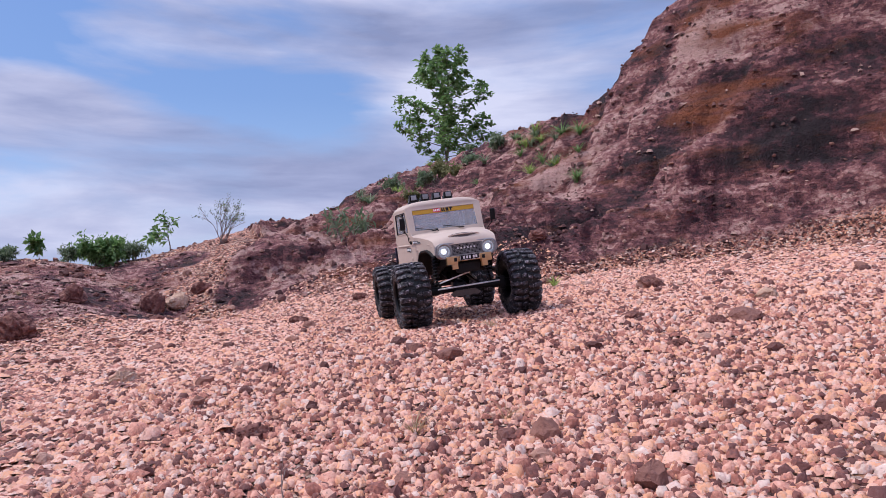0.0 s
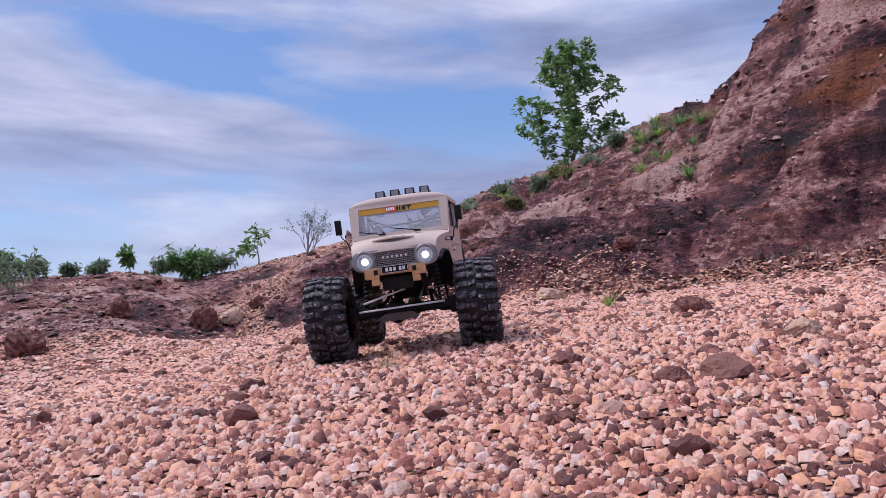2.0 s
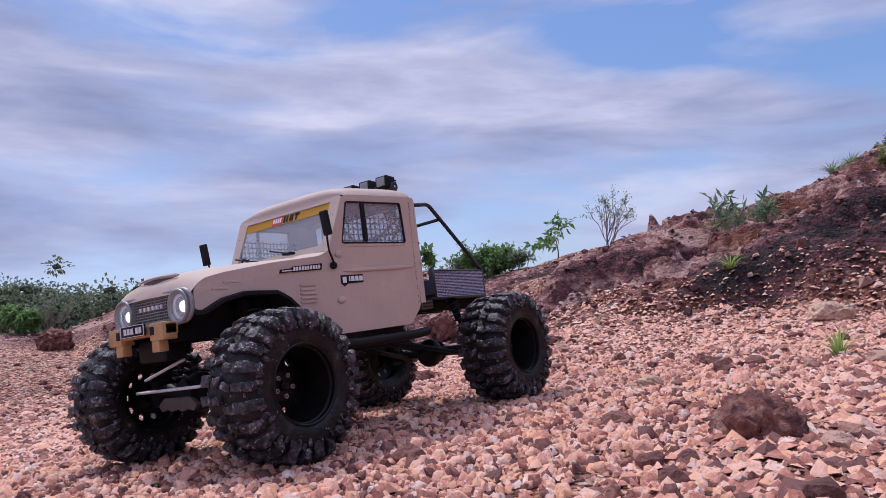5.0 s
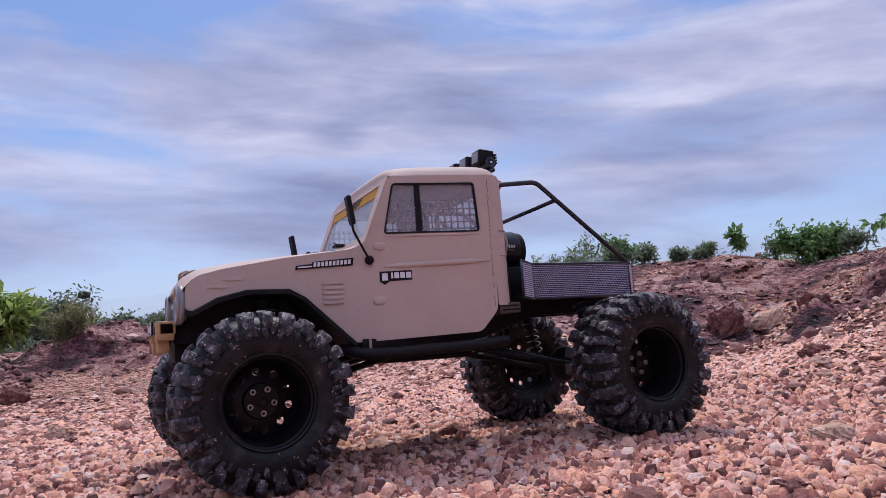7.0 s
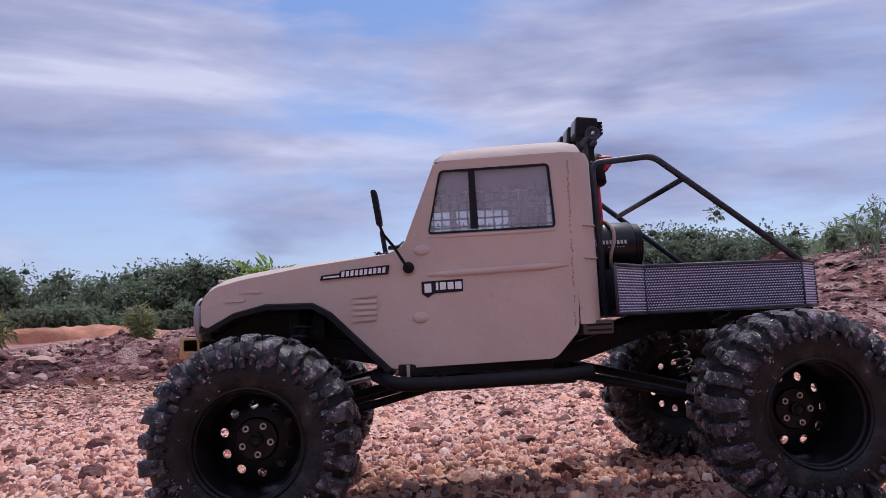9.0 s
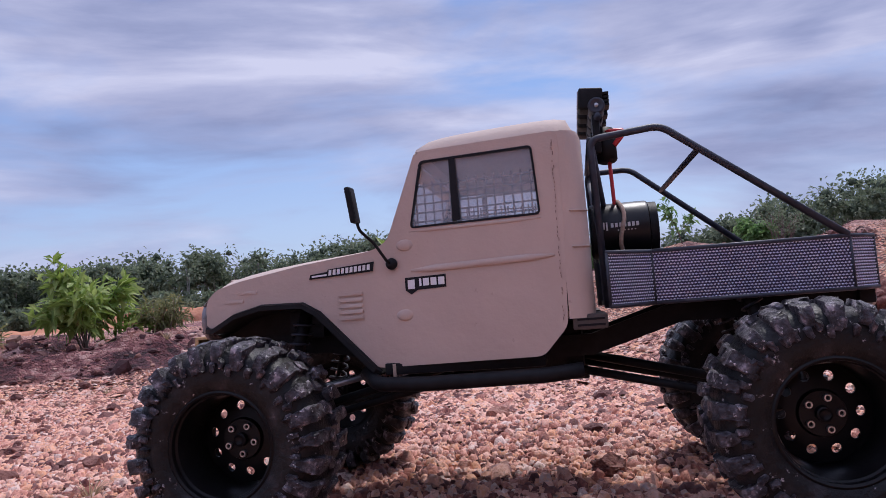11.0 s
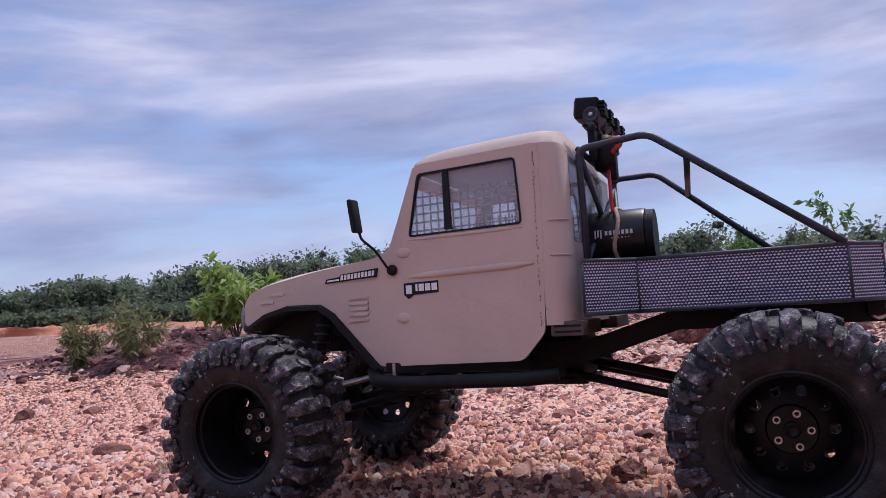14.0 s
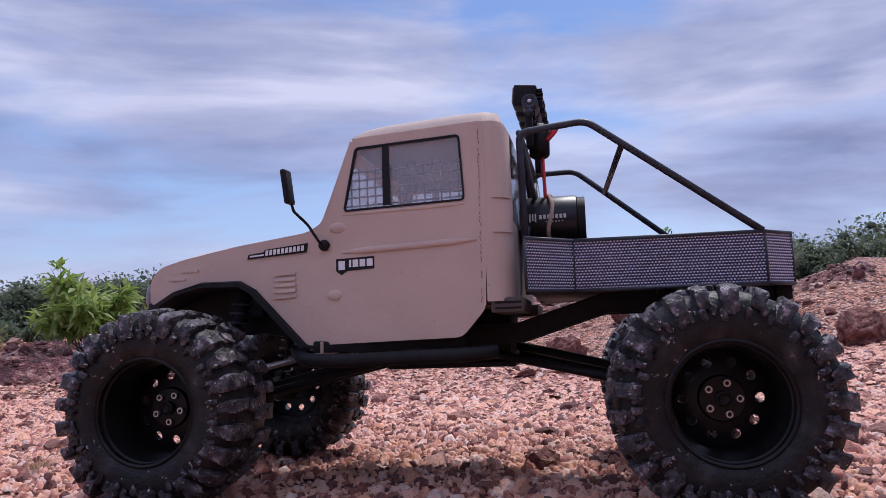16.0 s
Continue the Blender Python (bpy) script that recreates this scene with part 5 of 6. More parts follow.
# cargo bed with woven metal mesh panels
bed = part("bed_floor", plate_bm([(0.0560, -0.0860), (0.0821, -0.0605), (0.1900, -0.0545), (0.2070, -0.0380), (0.2070, 0.0380), (0.1900, 0.0545), (0.0821, 0.0605), (0.0560, 0.0860)], [],
                                 lambda u, v, d: (u, v, 0.1215 - d), 0.003), M_BLACK, truck, "black cargo bed")
BEDZ0, BEDZ1 = 0.1195, 0.1480
ring_pts = [(0.0560, -0.0870), (0.0821, -0.0611), (0.1895, -0.0550), (0.2075, -0.0380), (0.2075, 0.0380), (0.1895, 0.0550), (0.0821, 0.0611), (0.0560, 0.0870)]
for (ax, ay), (bx2, by2) in zip(ring_pts, ring_pts[1:]):
    a, b = Vector((ax, ay, 0)), Vector((bx2, by2, 0))
    d = (b - a).normalized()
    n = Vector((d.y, -d.x, 0))
    ln = (b - a).length
    pl = plate_bm([(0, BEDZ0), (ln, BEDZ0), (ln, BEDZ1), (0, BEDZ1)], [], lambda u, v, dd: tuple(a + d * u - n * dd + Vector((0, 0, v))), 0.0012)
    panel = part("mesh_panel", pl, M_WEAVE_BASE, bed, "woven grey metal mesh side panel")
    step = 0.0019
    nu, nv = int(ln / step), int((BEDZ1 - BEDZ0) / step * 1.15)
    verts, faces = [], []
    for iu in range(nu):
        for iv in range(nv):
            u = (iu + 0.5 + (0.5 if iv % 2 else 0)) * ln / (nu + 0.5)
            v = BEDZ0 + (iv + 0.5) * (BEDZ1 - BEDZ0) / nv
            k0 = len(verts)
            for du, dv, dn in ((-0.00092, 0, 0.0001), (0, -0.00055, 0.0001), (0.00092, 0, 0.0001), (0, 0.00055, 0.0001), (0, 0.0002, 0.00085)):
                verts.append(tuple(a + d * (u + du) + n * dn + Vector((0, 0, v + dv))))
            faces += [(k0, k0 + 1, k0 + 4), (k0 + 1, k0 + 2, k0 + 4), (k0 + 2, k0 + 3, k0 + 4), (k0 + 3, k0, k0 + 4)]
    wv = new("woven_wire", mesh_from("woven_wire", np.array(verts), np.array(faces), M_WEAVE, smooth=False))
    wv.parent = panel
    tagged(wv, "bright woven wire", kind="stuff")
    part("bed_rail", tube_bm([(ax, ay, BEDZ1 + 0.0004), (bx2, by2, BEDZ1 + 0.0004)], 0.0013, 8), M_TUBE, bed, smooth=True)
    part("bed_rail", tube_bm([(ax, ay, BEDZ0 - 0.0004), (bx2, by2, BEDZ0 - 0.0004)], 0.0012, 8), M_TUBE, bed, smooth=True)
    part("bed_post", tube_bm([(ax, ay, BEDZ0), (ax, ay, BEDZ1)], 0.0009, 8), M_TUBE, bed, smooth=True)
tow = lathe_bm([(-0.0015, 0.0020), (-0.0015, 0.0046), (0.0015, 0.0046), (0.0015, 0.0020), (-0.0015, 0.0020)], 16)
tow.transform(pose(0.2035, -0.0300, 0.1120))
part("tow_ring", tow, M_STEEL, bed, smooth=True)
part("tow_bracket", box_bm(0.1980, 0.2070, -0.0340, -0.0260, 0.1100, 0.1200, 0.001), M_BLACK, bed)
# step and bracket behind the cab
for sign in (-1, 1):
    mount = part("cab_mount", box_bm(0.0350, 0.0540, sign * 0.0568 - 0.0268, sign * 0.0568 + 0.0268, 0.1075, 0.1160, 0.0015), M_MOUNT, truck, "dark brown-grey cab mount block")
    # black strips on the uncut face put the grooves' shade into the colour
    for z in (0.1100, 0.1132):
        part("slot_shade_strip", box_bm(0.0375, 0.0525, sign * 0.0836 - 0.0004, sign * 0.0836 + 0.0004, z - 0.0006, z + 0.0006), M_INK, mount)

# chassis
for sign in (-1, 1):
    rail_pts = [(-0.2030, sign * 0.024, 0.1080), (-0.1250, sign * 0.026, 0.1080), (-0.0700, sign * 0.028, 0.0960), (0.0450, sign * 0.028, 0.0960), (0.1000, sign * 0.026, 0.1130), (0.2080, sign * 0.026, 0.1130)]
    outline = [(x, z + 0.0065) for x, _, z in rail_pts] + [(x, z - 0.0065) for x, _, z in reversed(rail_pts)]
    part("chassis_rail", plate_bm(outline, [], lambda u, v, d: (u, sign * (0.030 - d), v), 0.006), M_BLACK, truck, "black bent chassis rail")
    sl = tube_bm(rounded([(-0.0900, sign * 0.062, 0.0890), (-0.0780, sign * 0.0800, 0.0838), (-0.0500, sign * 0.0845, 0.0832), (0.0200, sign * 0.0872, 0.0846), (0.0385, sign * 0.0840, 0.0862)], 4), 0.0042, 12)
    part("rock_slider", sl, M_BLACK, truck, "black tubular rock slider", smooth=True)
    part("sill", box_bm(-0.0760, 0.0180, sign * 0.0600 - 0.012, sign * 0.0600 + 0.012, 0.0880, 0.0950, 0.001), M_BLACK, truck)
    for ax0 in (-1, 1):
        wx = 0.1545 * ax0
        part("link_rod", tube_bm([(wx * 0.97, sign * 0.040, 0.0560), (0.030 * ax0, sign * 0.030, 0.0830)], 0.0026, 8), M_BLACK, truck, "lower suspension link", smooth=True)
        if ax0 < 0:
            part("link_rod", tube_bm([(wx * 0.98, sign * 0.022, 0.0740), (0.045 * ax0, sign * 0.024, 0.0960)], 0.0022, 8), M_STEEL if sign < 0 else M_BLACK, truck, smooth=True)
        top, low = Vector((wx - 0.022 * ax0, sign * 0.044, 0.1300)), Vector((wx - 0.004 * ax0, sign * 0.050, 0.0640))
        shock = part("shock_body", tube_bm([low, low.lerp(top, 0.45), low.lerp(top, 0.46), top], 0.004, 10, radii=[0.0018, 0.0018, 0.0042, 0.0042]), M_BLACK, truck, "black shock absorber", smooth=True)
        axis = (top - low).normalized()
        e1 = axis.orthogonal().normalized()
        e2 = axis.cross(e1)
        coil = [low.lerp(top, 0.08 + 0.80 * k / 80) + (e1 * math.cos(k * 0.70) + e2 * math.sin(k * 0.70)) * 0.0062 for k in range(81)]
        part("spring", tube_bm(coil, 0.0008, 6), M_TUBE, shock, "dark coil spring", smooth=True)
for ax0 in (-1, 1):
    wx = 0.1545 * ax0
    ab = tube_bm([(wx, -0.086, 0.0605), (wx, -0.050, 0.0605), (wx, -0.046, 0.0605), (wx, 0.046, 0.0605), (wx, 0.050, 0.0605), (wx, 0.086, 0.0605)], 0.006, 12, radii=[0.008, 0.008, 0.0055, 0.0055, 0.008, 0.008])
    axle = part("axle_tube", ab, M_BLACK, truck, "black axle tube", smooth=True)
    db = bmesh.new()
    bmesh.ops.create_uvsphere(db, u_segments=16, v_segments=10, radius=1)
    for v in db.verts:
        v.co = Vector((wx + v.co.x * 0.0165, 0.010 + v.co.y * 0.0145, 0.0600 + v.co.z * 0.0165))
    part("differential", db, M_BLACK, axle, "bulged black differential housing", smooth=True)
    cover = lathe_bm([(-0.002, 0.0), (-0.002, 0.0110), (0.0015, 0.0125), (0.003, 0.0120), (0.003, 0.0)], 10)
    cover.transform(Matrix.Translation((wx + 0.0150 * ax0, 0.010, 0.0600)) @ Matrix.Rotation(radians(-90), 4, "Z"))
    part("diff_cover", cover, M_BLACK, axle)
    part("drive_shaft", tube_bm([(wx - 0.016 * ax0, 0.010, 0.0640), (0.030 * ax0, 0.006, 0.0900)], 0.0030, 8), M_BLACK, truck, smooth=True)
part("gearbox", box_bm(-0.0450, 0.0400, -0.0240, 0.0240, 0.0780, 0.1120, 0.004), M_BLACK, truck, "black gearbox housing")
part("skid_plate", box_bm(-0.0420, 0.0420, -0.0270, 0.0270, 0.0750, 0.0785, 0.001), M_BLACK, truck)
part("motor", tube_bm([(-0.150, -0.004, 0.118), (-0.105, -0.004, 0.112)], 0.0155, 20), M_BLACK, truck, "motor in the engine bay")
part("inner_wing", box_bm(-0.1950, -0.0720, -0.0300, 0.0300, 0.1120, 0.1500, 0.004), M_BLACK, truck)
part("servo", box_bm(-0.1450, -0.1220, -0.0440, -0.0320, 0.1120, 0.1300, 0.001), M_BLACK, truck)
# steering rods and the lower skid in front of the axle
part("steering_rod", tube_bm([(-0.1830, -0.0560, 0.0660), (-0.1850, 0.0560, 0.0640)], 0.0013, 10), M_ROD, truck, "bright steel steering rod", smooth=True)
part("drag_link", tube_bm([(-0.1800, 0.0500, 0.0740), (-0.1780, -0.0060, 0.0880)], 0.0013, 10), M_ROD, truck, "bright steel drag link", smooth=True)
guard = part("axle_guard", plate_bm([(-0.022, 0.0470), (-0.013, 0.0488), (-0.006, 0.0468), (0.001, 0.0488), (0.008, 0.0468), (0.014, 0.0488), (0.022, 0.0470), (0.027, 0.0520), (0.018, 0.0580), (-0.018, 0.0580), (-0.027, 0.0520)], [], lambda u, v, d: (-0.1800 + d, u + 0.006, v), 0.004), M_MOUNT, truck, "rusty brown toothed axle guard plate")
part("front_winch", box_bm(-0.2020, -0.1850, -0.0200, 0.0200, 0.0880, 0.1050, 0.003), M_BLACK, truck, "black winch under the bumper")
for sign in (-1, 1):
    for ax0 in (-1, 1):
        part("knuckle", box_bm(0.155 * ax0 - 0.008, 0.155 * ax0 + 0.008, sign * 0.068 - 0.006, sign * 0.068 + 0.006, 0.0490, 0.0720, 0.003), M_BLACK, truck)

# ---- wheels
R_TYRE, W_TYRE = 0.0572, 0.0500


def tyre_bm():
    """Carcass turned from a profile; blocks of tread stand on it."""
    prof = [(-0.0200, 0.0305), (-0.0232, 0.0325), (-0.0246, 0.0400), (-0.0240, 0.0465), (-0.0225, 0.0515), (-0.0190, 0.0555), (-0.0120, R_TYRE), (0.0, R_TYRE + 0.0006),
            (0.0120, R_TYRE), (0.0190, 0.0555), (0.0225, 0.0515), (0.0240, 0.0465), (0.0246, 0.0400), (0.0232, 0.0325), (0.0200, 0.0305)]
    return lathe_bm(prof, 64)


def block(bm, pts8):
    v = [bm.verts.new(p) for p in pts8]
    for f in ((0, 1, 2, 3), (7, 6, 5, 4), (0, 4, 5, 1), (1, 5, 6, 2), (2, 6, 7, 3), (3, 7, 4, 0)):
        bm.faces.new([v[k] for k in f])


def treads_bm():
    """Chunky rounded knobs: long and short ones in turn wrap over each shoulder, two slanted rows run down the middle."""
    bm = bmesh.new()
    n = 25

    def place(ang, y, r):
        return (r * math.cos(ang), y, r * math.sin(ang))
    rnd = random.Random(4)
    for k in range(n):
        a0 = 2 * math.pi * k / n
        for sign in (-1, 1):
            a = a0 + (math.pi / n if sign > 0 else 0)
            w, lo = (0.080, 0.0435) if k % 2 == 0 else (0.066, 0.0480)
            a += rnd.uniform(-0.015, 0.015)
            j = rnd.uniform(-0.0005, 0.0005)
            ring = []
            for da in (-w, w):
                t = 0.70 if da > 0 else 0.85
                ring.append([place(a + da * t, sign * 0.0246, lo), place(a + da * 0.95, sign * (0.0262 + j), lo + 0.0036), place(a + da, sign * 0.0244, 0.0574), place(a + da, sign * 0.0215, 0.0598 + j),
                             place(a + da * 0.85, sign * 0.0108, 0.0609), place(a + da * 0.85, sign * 0.0108, 0.0560), place(a + da, sign * 0.0200, 0.0530)])
            v0, v1 = [bm.verts.new(p) for p in ring[0]], [bm.verts.new(p) for p in ring[1]]
            for q in range(7):
                bm.faces.new((v0[q], v0[(q + 1) % 7], v1[(q + 1) % 7], v1[q]))
            bm.faces.new(v0)
            bm.faces.new(v1)
        for sign in (-1, 1):
            a = a0 + (0.13 if sign > 0 else -0.02)
            a += rnd.uniform(-0.02, 0.02)
            c = [(a - 0.075, sign * 0.0012), (a + 0.040, sign * 0.0012), (a + 0.085, sign * 0.0092), (a - 0.040, sign * 0.0092)]
            block(bm, [place(p, y, 0.0566) for p, y in c] + [place(p * 0.93 + a * 0.07, y, 0.0614) for p, y in c])
        # small lugs on the sidewall between the long knobs
        for sign in (-1, 1):
            for q in range(2):
                a = a0 + (q + 0.5) * math.pi / n + (math.pi / n if sign > 0 else 0) + rnd.uniform(-0.02, 0.02)
                lo = 0.0418 + rnd.uniform(-0.0012, 0.0012) + 0.0026 * q
                c = [(a - 0.036, lo), (a + 0.034, lo + 0.0008), (a + 0.044, lo + 0.0068), (a - 0.040, lo + 0.0060)]
                block(bm, [place(p, sign * 0.0232, r) for p, r in c] + [place(p * 0.9 + a * 0.1, sign * (0.0263 + rnd.uniform(-0.0006, 0.0006)), r) for p, r in c])
    bmesh.ops.recalc_face_normals(bm, faces=bm.faces)
    bmesh.ops.bevel(bm, geom=list(bm.edges), offset=0.0009, segments=1, affect="EDGES", clamp_overlap=True)
    # worn, chipped edges
    bmesh.ops.subdivide_edges(bm, edges=[e for e in bm.edges if e.calc_length() > 0.004], cuts=1, use_grid_fill=True)
    for v in bm.verts:
        v.co += Vector((rnd.uniform(-1, 1), rnd.uniform(-1, 1), rnd.uniform(-1, 1))) * 0.00065
    return bm


def rim_bm():
    """Deep dished steel rim with ten round holes; the outer face looks to -y."""
    bm = lathe_bm([(-0.0205, 0.0296), (-0.0228, 0.0300), (-0.0236, 0.0312), (-0.0228, 0.0326), (-0.0200, 0.0318), (-0.0185, 0.0290), (-0.0100, 0.0272), (0.0180, 0.0268),
                   (0.0210, 0.0300), (0.0215, 0.0315), (0.0190, 0.0325)], 56)
    holes = [circle(0.0200 * math.cos(2 * math.pi * k / 10), 0.0200 * math.sin(2 * math.pi * k / 10), 0.0028, 10) for k in range(10)]

    def dish(u, v, d):
        r = math.hypot(u, v)
        return u, 0.0040 + d + 0.004 * max(0, (r - 0.013) / 0.014) ** 1.5, v
    merge(bm, plate_bm(circle(0, 0, 0.0270, 40), holes + [circle(0, 0, 0.0128, 20)], dish, 0.0015))
    merge(bm, lathe_bm([(0.0045, 0.0130), (0.0018, 0.0118), (0.0014, 0.0040), (0.0014, 0.0)], 24))
    return bm


TYRE, TREAD, RIM = finish(tyre_bm(), "tyre", M_RUBBER, True), finish(treads_bm(), "tread", M_TREAD, False, 40), finish(rim_bm(), "wheel", M_RIM, False, 40)
bolt_bm = lathe_bm([(0.0, 0.0021), (-0.0016, 0.0021), (-0.0019, 0.0018), (-0.0019, 0.0012), (0.0003, 0.0012)], 14)
BOLT = finish(bolt_bm, "bolt", M_STEEL, False, 40)
CAP = finish(lathe_bm([(0.0, 0.0042), (-0.0030, 0.0040), (-0.0034, 0.0030), (-0.0028, 0.0022), (-0.0028, 0.0)], 18), "hub_cap", M_RIM, False, 40)
for wx, sign, spin in ((-0.156, -1, 12), (0.153, -1, 0), (-0.156, 1, 33), (0.153, 1, 51)):
    m = pose(wx, sign * 0.0985, 0.0592, 0, 0, 0 if sign < 0 else 180) @ pose(0, 0, 0, 0, spin, 0) @ Matrix.Diagonal((0.945, 1.06, 0.945, 1))
    wheel = new("wheel", RIM)
    wheel.parent, wheel.matrix_basis = truck, m
    tagged(wheel, "black dished wheel rim with ten round holes")
    for name, me, lab in (("tyre", TYRE, "dusty black knobby tyre"), ("tread", TREAD, "chunky rubber tread blocks"), ("hub_cap", CAP, "black hub cap")):
        o = new(name, me)
        o.parent = wheel
        tagged(o, lab)
        if name == "hub_cap":
            o.matrix_basis = pose(0, 0.0016, 0)
    for k in range(5):
        o = new("bolt", BOLT)
        o.parent = wheel
        tagged(o, "bright steel wheel bolt")
        o.matrix_basis = pose(0.0086 * math.cos(2 * math.pi * k / 5), 0.0014, 0.0086 * math.sin(2 * math.pi * k / 5))

# ---- load in the bed: a black can tied with twine
can_bm = lathe_bm([(-0.0180, 0.0), (-0.0180, 0.0150), (-0.0172, 0.0168), (-0.0160, 0.0172), (0.0160, 0.0172), (0.0172, 0.0168), (0.0180, 0.0150), (0.0176, 0.0), ], 40)
can_bm.transform(Matrix.Translation((0.0680, -0.0250, 0.1650)) @ Matrix.Rotation(radians(90), 4, "Z"))
can = new("drink_can", finish(can_bm, "drink_can", M_CAN, False, 40))
tagged(can, "black drink can tied into the truck bed with twine", "can")
part("can_end", tube_bm([(0.0858, -0.0250, 0.1650), (0.0905, -0.0250, 0.1650)], 0.0160, 28), M_BLACK, can, "black end piece")
part("can_base", box_bm(0.0560, 0.0900, -0.0450, 0.0050, 0.1213, 0.1490, 0.002), M_BLACK, can)
cm = bmesh.new()


def on_can(x, ang, r=0.0174):
    return (0.0680 + x, -0.0250 - r * math.cos(ang), 0.1650 + r * math.sin(ang))


for x0, x1, a0, a1 in ([(-0.0120 + 0.0017 * k, -0.0111 + 0.0017 * k, -0.06 + 0.05 * (k % 2), 0.24) for k in range(3)]
                       + [(-0.0058 + 0.0025 * k, -0.0042 + 0.0025 * k, 0.04, 0.19) for k in range(7)] + [(-0.0020 + 0.0020 * k, -0.0012 + 0.0020 * k, -0.09, -0.05) for k in range(6)]):
    q = [on_can(x0, a0), on_can(x1, a0), on_can(x1, a1), on_can(x0, a1), on_can(x0, a0, 0.0170), on_can(x1, a0, 0.0170), on_can(x1, a1, 0.0170), on_can(x0, a1, 0.0170)]
    block(cm, q)
part("can_print", cm, M_CAN_PRINT, can, "dim pale printed strokes", angle=0)
tw = [(0.0690 + 0.0015 * math.sin(k * 0.9) + 0.002 * k / 24, -0.0250 - 0.0183 * math.cos(2 * math.pi * k / 24), 0.1650 + 0.0183 * math.sin(2 * math.pi * k / 24)) for k in range(-4, 9)]
part("twine", tube_bm(tw, 0.0013, 8), M_ROPE, can, "pale twine round the can", smooth=True)

# ---------------------------------------------------------------- plants


def leaf_cloud(name, centres, normals, length, width, mat, smooth=False, droop=0.25, rs=None, folded=True):
    """Many leaves as one mesh: each a folded pointed blade of four triangles."""
    rs = rs or np.random.default_rng(1)
    n = len(centres)
    d = normals + rs.normal(0, 0.45, (n, 3))
    d[:, 2] -= droop
    d /= np.linalg.norm(d, axis=1)[:, None]
    up = rs.normal(0, 0.5, (n, 3)) + np.array([0, 0, 1.0])
    side = np.cross(d, up)
    side /= np.linalg.norm(side, axis=1)[:, None] + 1e-9
    nor = np.cross(side, d)
    ln = length * rs.uniform(0.6, 1.25, n)[:, None]
    wd = width * rs.uniform(0.7, 1.2, n)[:, None]
    p0 = centres
    mid = centres + d * ln * 0.5
    tip = centres + d * ln - np.array([0, 0, 1]) * ln * 0.12
    l, r = mid + side * wd * 0.5 + nor * wd * 0.18, mid - side * wd * 0.5 + nor * wd * 0.18
    if not folded:
        k = (np.arange(n) * 4)[:, None]
        return mesh_from(name, np.stack([p0, l, tip, r], 1).reshape(-1, 3), k + np.array([[0, 1, 2, 3]]), mat, smooth)
    v = np.stack([p0, l, tip, r, mid], 1).reshape(-1, 3)
    k = (np.arange(n) * 5)[:, None]
    f = np.concatenate([k + np.array([a]) for a in ((0, 4, 1), (1, 4, 2), (2, 4, 3), (3, 4, 0))])
    return mesh_from(name, v, f, mat, smooth)


def limbs(bm, rs, start, direction, length, radius, depth, spread, out, sides=6, curl=0.15, keep=0.62, forks=(2, 4)):
    """Grows a branch and its forks; collects places for leaves."""
    pts, p, d = [Vector(start)], Vector(start), Vector(direction).normalized()
    for k in range(4):
        d = (d + Vector(rs.normal(0, curl, 3)) + Vector((0, 0, 0.05))).normalized()
        p = p + d * length / 4
        pts.append(p.copy())
        if depth <= 1:
            out.append((tuple(p), tuple(d)))
    tube_bm(pts, radius, sides, bm, True, [radius * (1 - 0.12 * k) for k in range(5)])
    if depth > 0:
        for k in range(rs.integers(*forks)):
            at = pts[int(rs.integers(2, 5))]
            axis = Vector(rs.normal(0, 1, 3)).normalized()
            nd = (d + axis * spread).normalized()
            limbs(bm, rs, at, nd, length * rs.uniform(keep - 0.1, keep + 0.12), radius * 0.55, depth - 1, spread, out, max(4, sides - 1), curl, keep, forks)


def ground_z(x, y):
    return float(height(np.array([x]), np.array([y]))[0])


def upright(x, y, sunk=0.0):
    """Where a plant stands: the truck sits askew on the slope, so hill-side plants lean towards -y to look upright to
    the camera.
    """
    lean = float(np.clip((80 - math.degrees(math.atan2(y, x))) / 25, 0, 1))
    return pose(x, y, ground_z(x, y) - sunk, 7.2 * lean, 1.5 * lean, 0)


def woody(name, az, r, tall, label, category, seed, leaf, leaf_mat, bark=M_BARK, stems=1, depth=3, spread=0.8, per=6, trunk=0.5, radius=None, cloud=0.06, lean=(0, 0), curl=0.15, group=""):
    """A tree or shrub: tapering stem, forking limbs and a crown of single leaves."""
    rs = np.random.default_rng(seed)
    x, y = bearing(az, r)
    bm, out = bmesh.new(), []
    radius = radius or tall * 0.016
    for s in range(stems):
        d = Vector((rs.normal(0, 0.35 if stems > 1 else 0.05) + lean[0], rs.normal(0, 0.35 if stems > 1 else 0.05) + lean[1], 1))
        limbs(bm, rs, (rs.normal(0, 0.02 * tall) * (stems > 1), rs.normal(0, 0.02 * tall) * (stems > 1), -0.03 * tall), d, tall * trunk, radius, depth, spread, out, 7, curl)
    ob = tagged(new(name), label, category, group)
    ob.matrix_world = upright(x, y)
    part("trunk" if stems == 1 else "branching_stem", bm, bark, ob, smooth=True)
    if leaf:
        c = np.array([o[0] for o in out])
        n = np.array([o[1] for o in out])
        c = np.repeat(c, per, 0) + rs.normal(0, cloud * tall, (len(c) * per, 3))
        n = np.repeat(n, per, 0)
        n = n * 0.5 + rs.normal(0, 0.6, n.shape)
        lv = new("crown", leaf_cloud("crown", c, n, leaf[0], leaf[1], leaf_mat, rs=rs))
        lv.parent = ob
    return ob


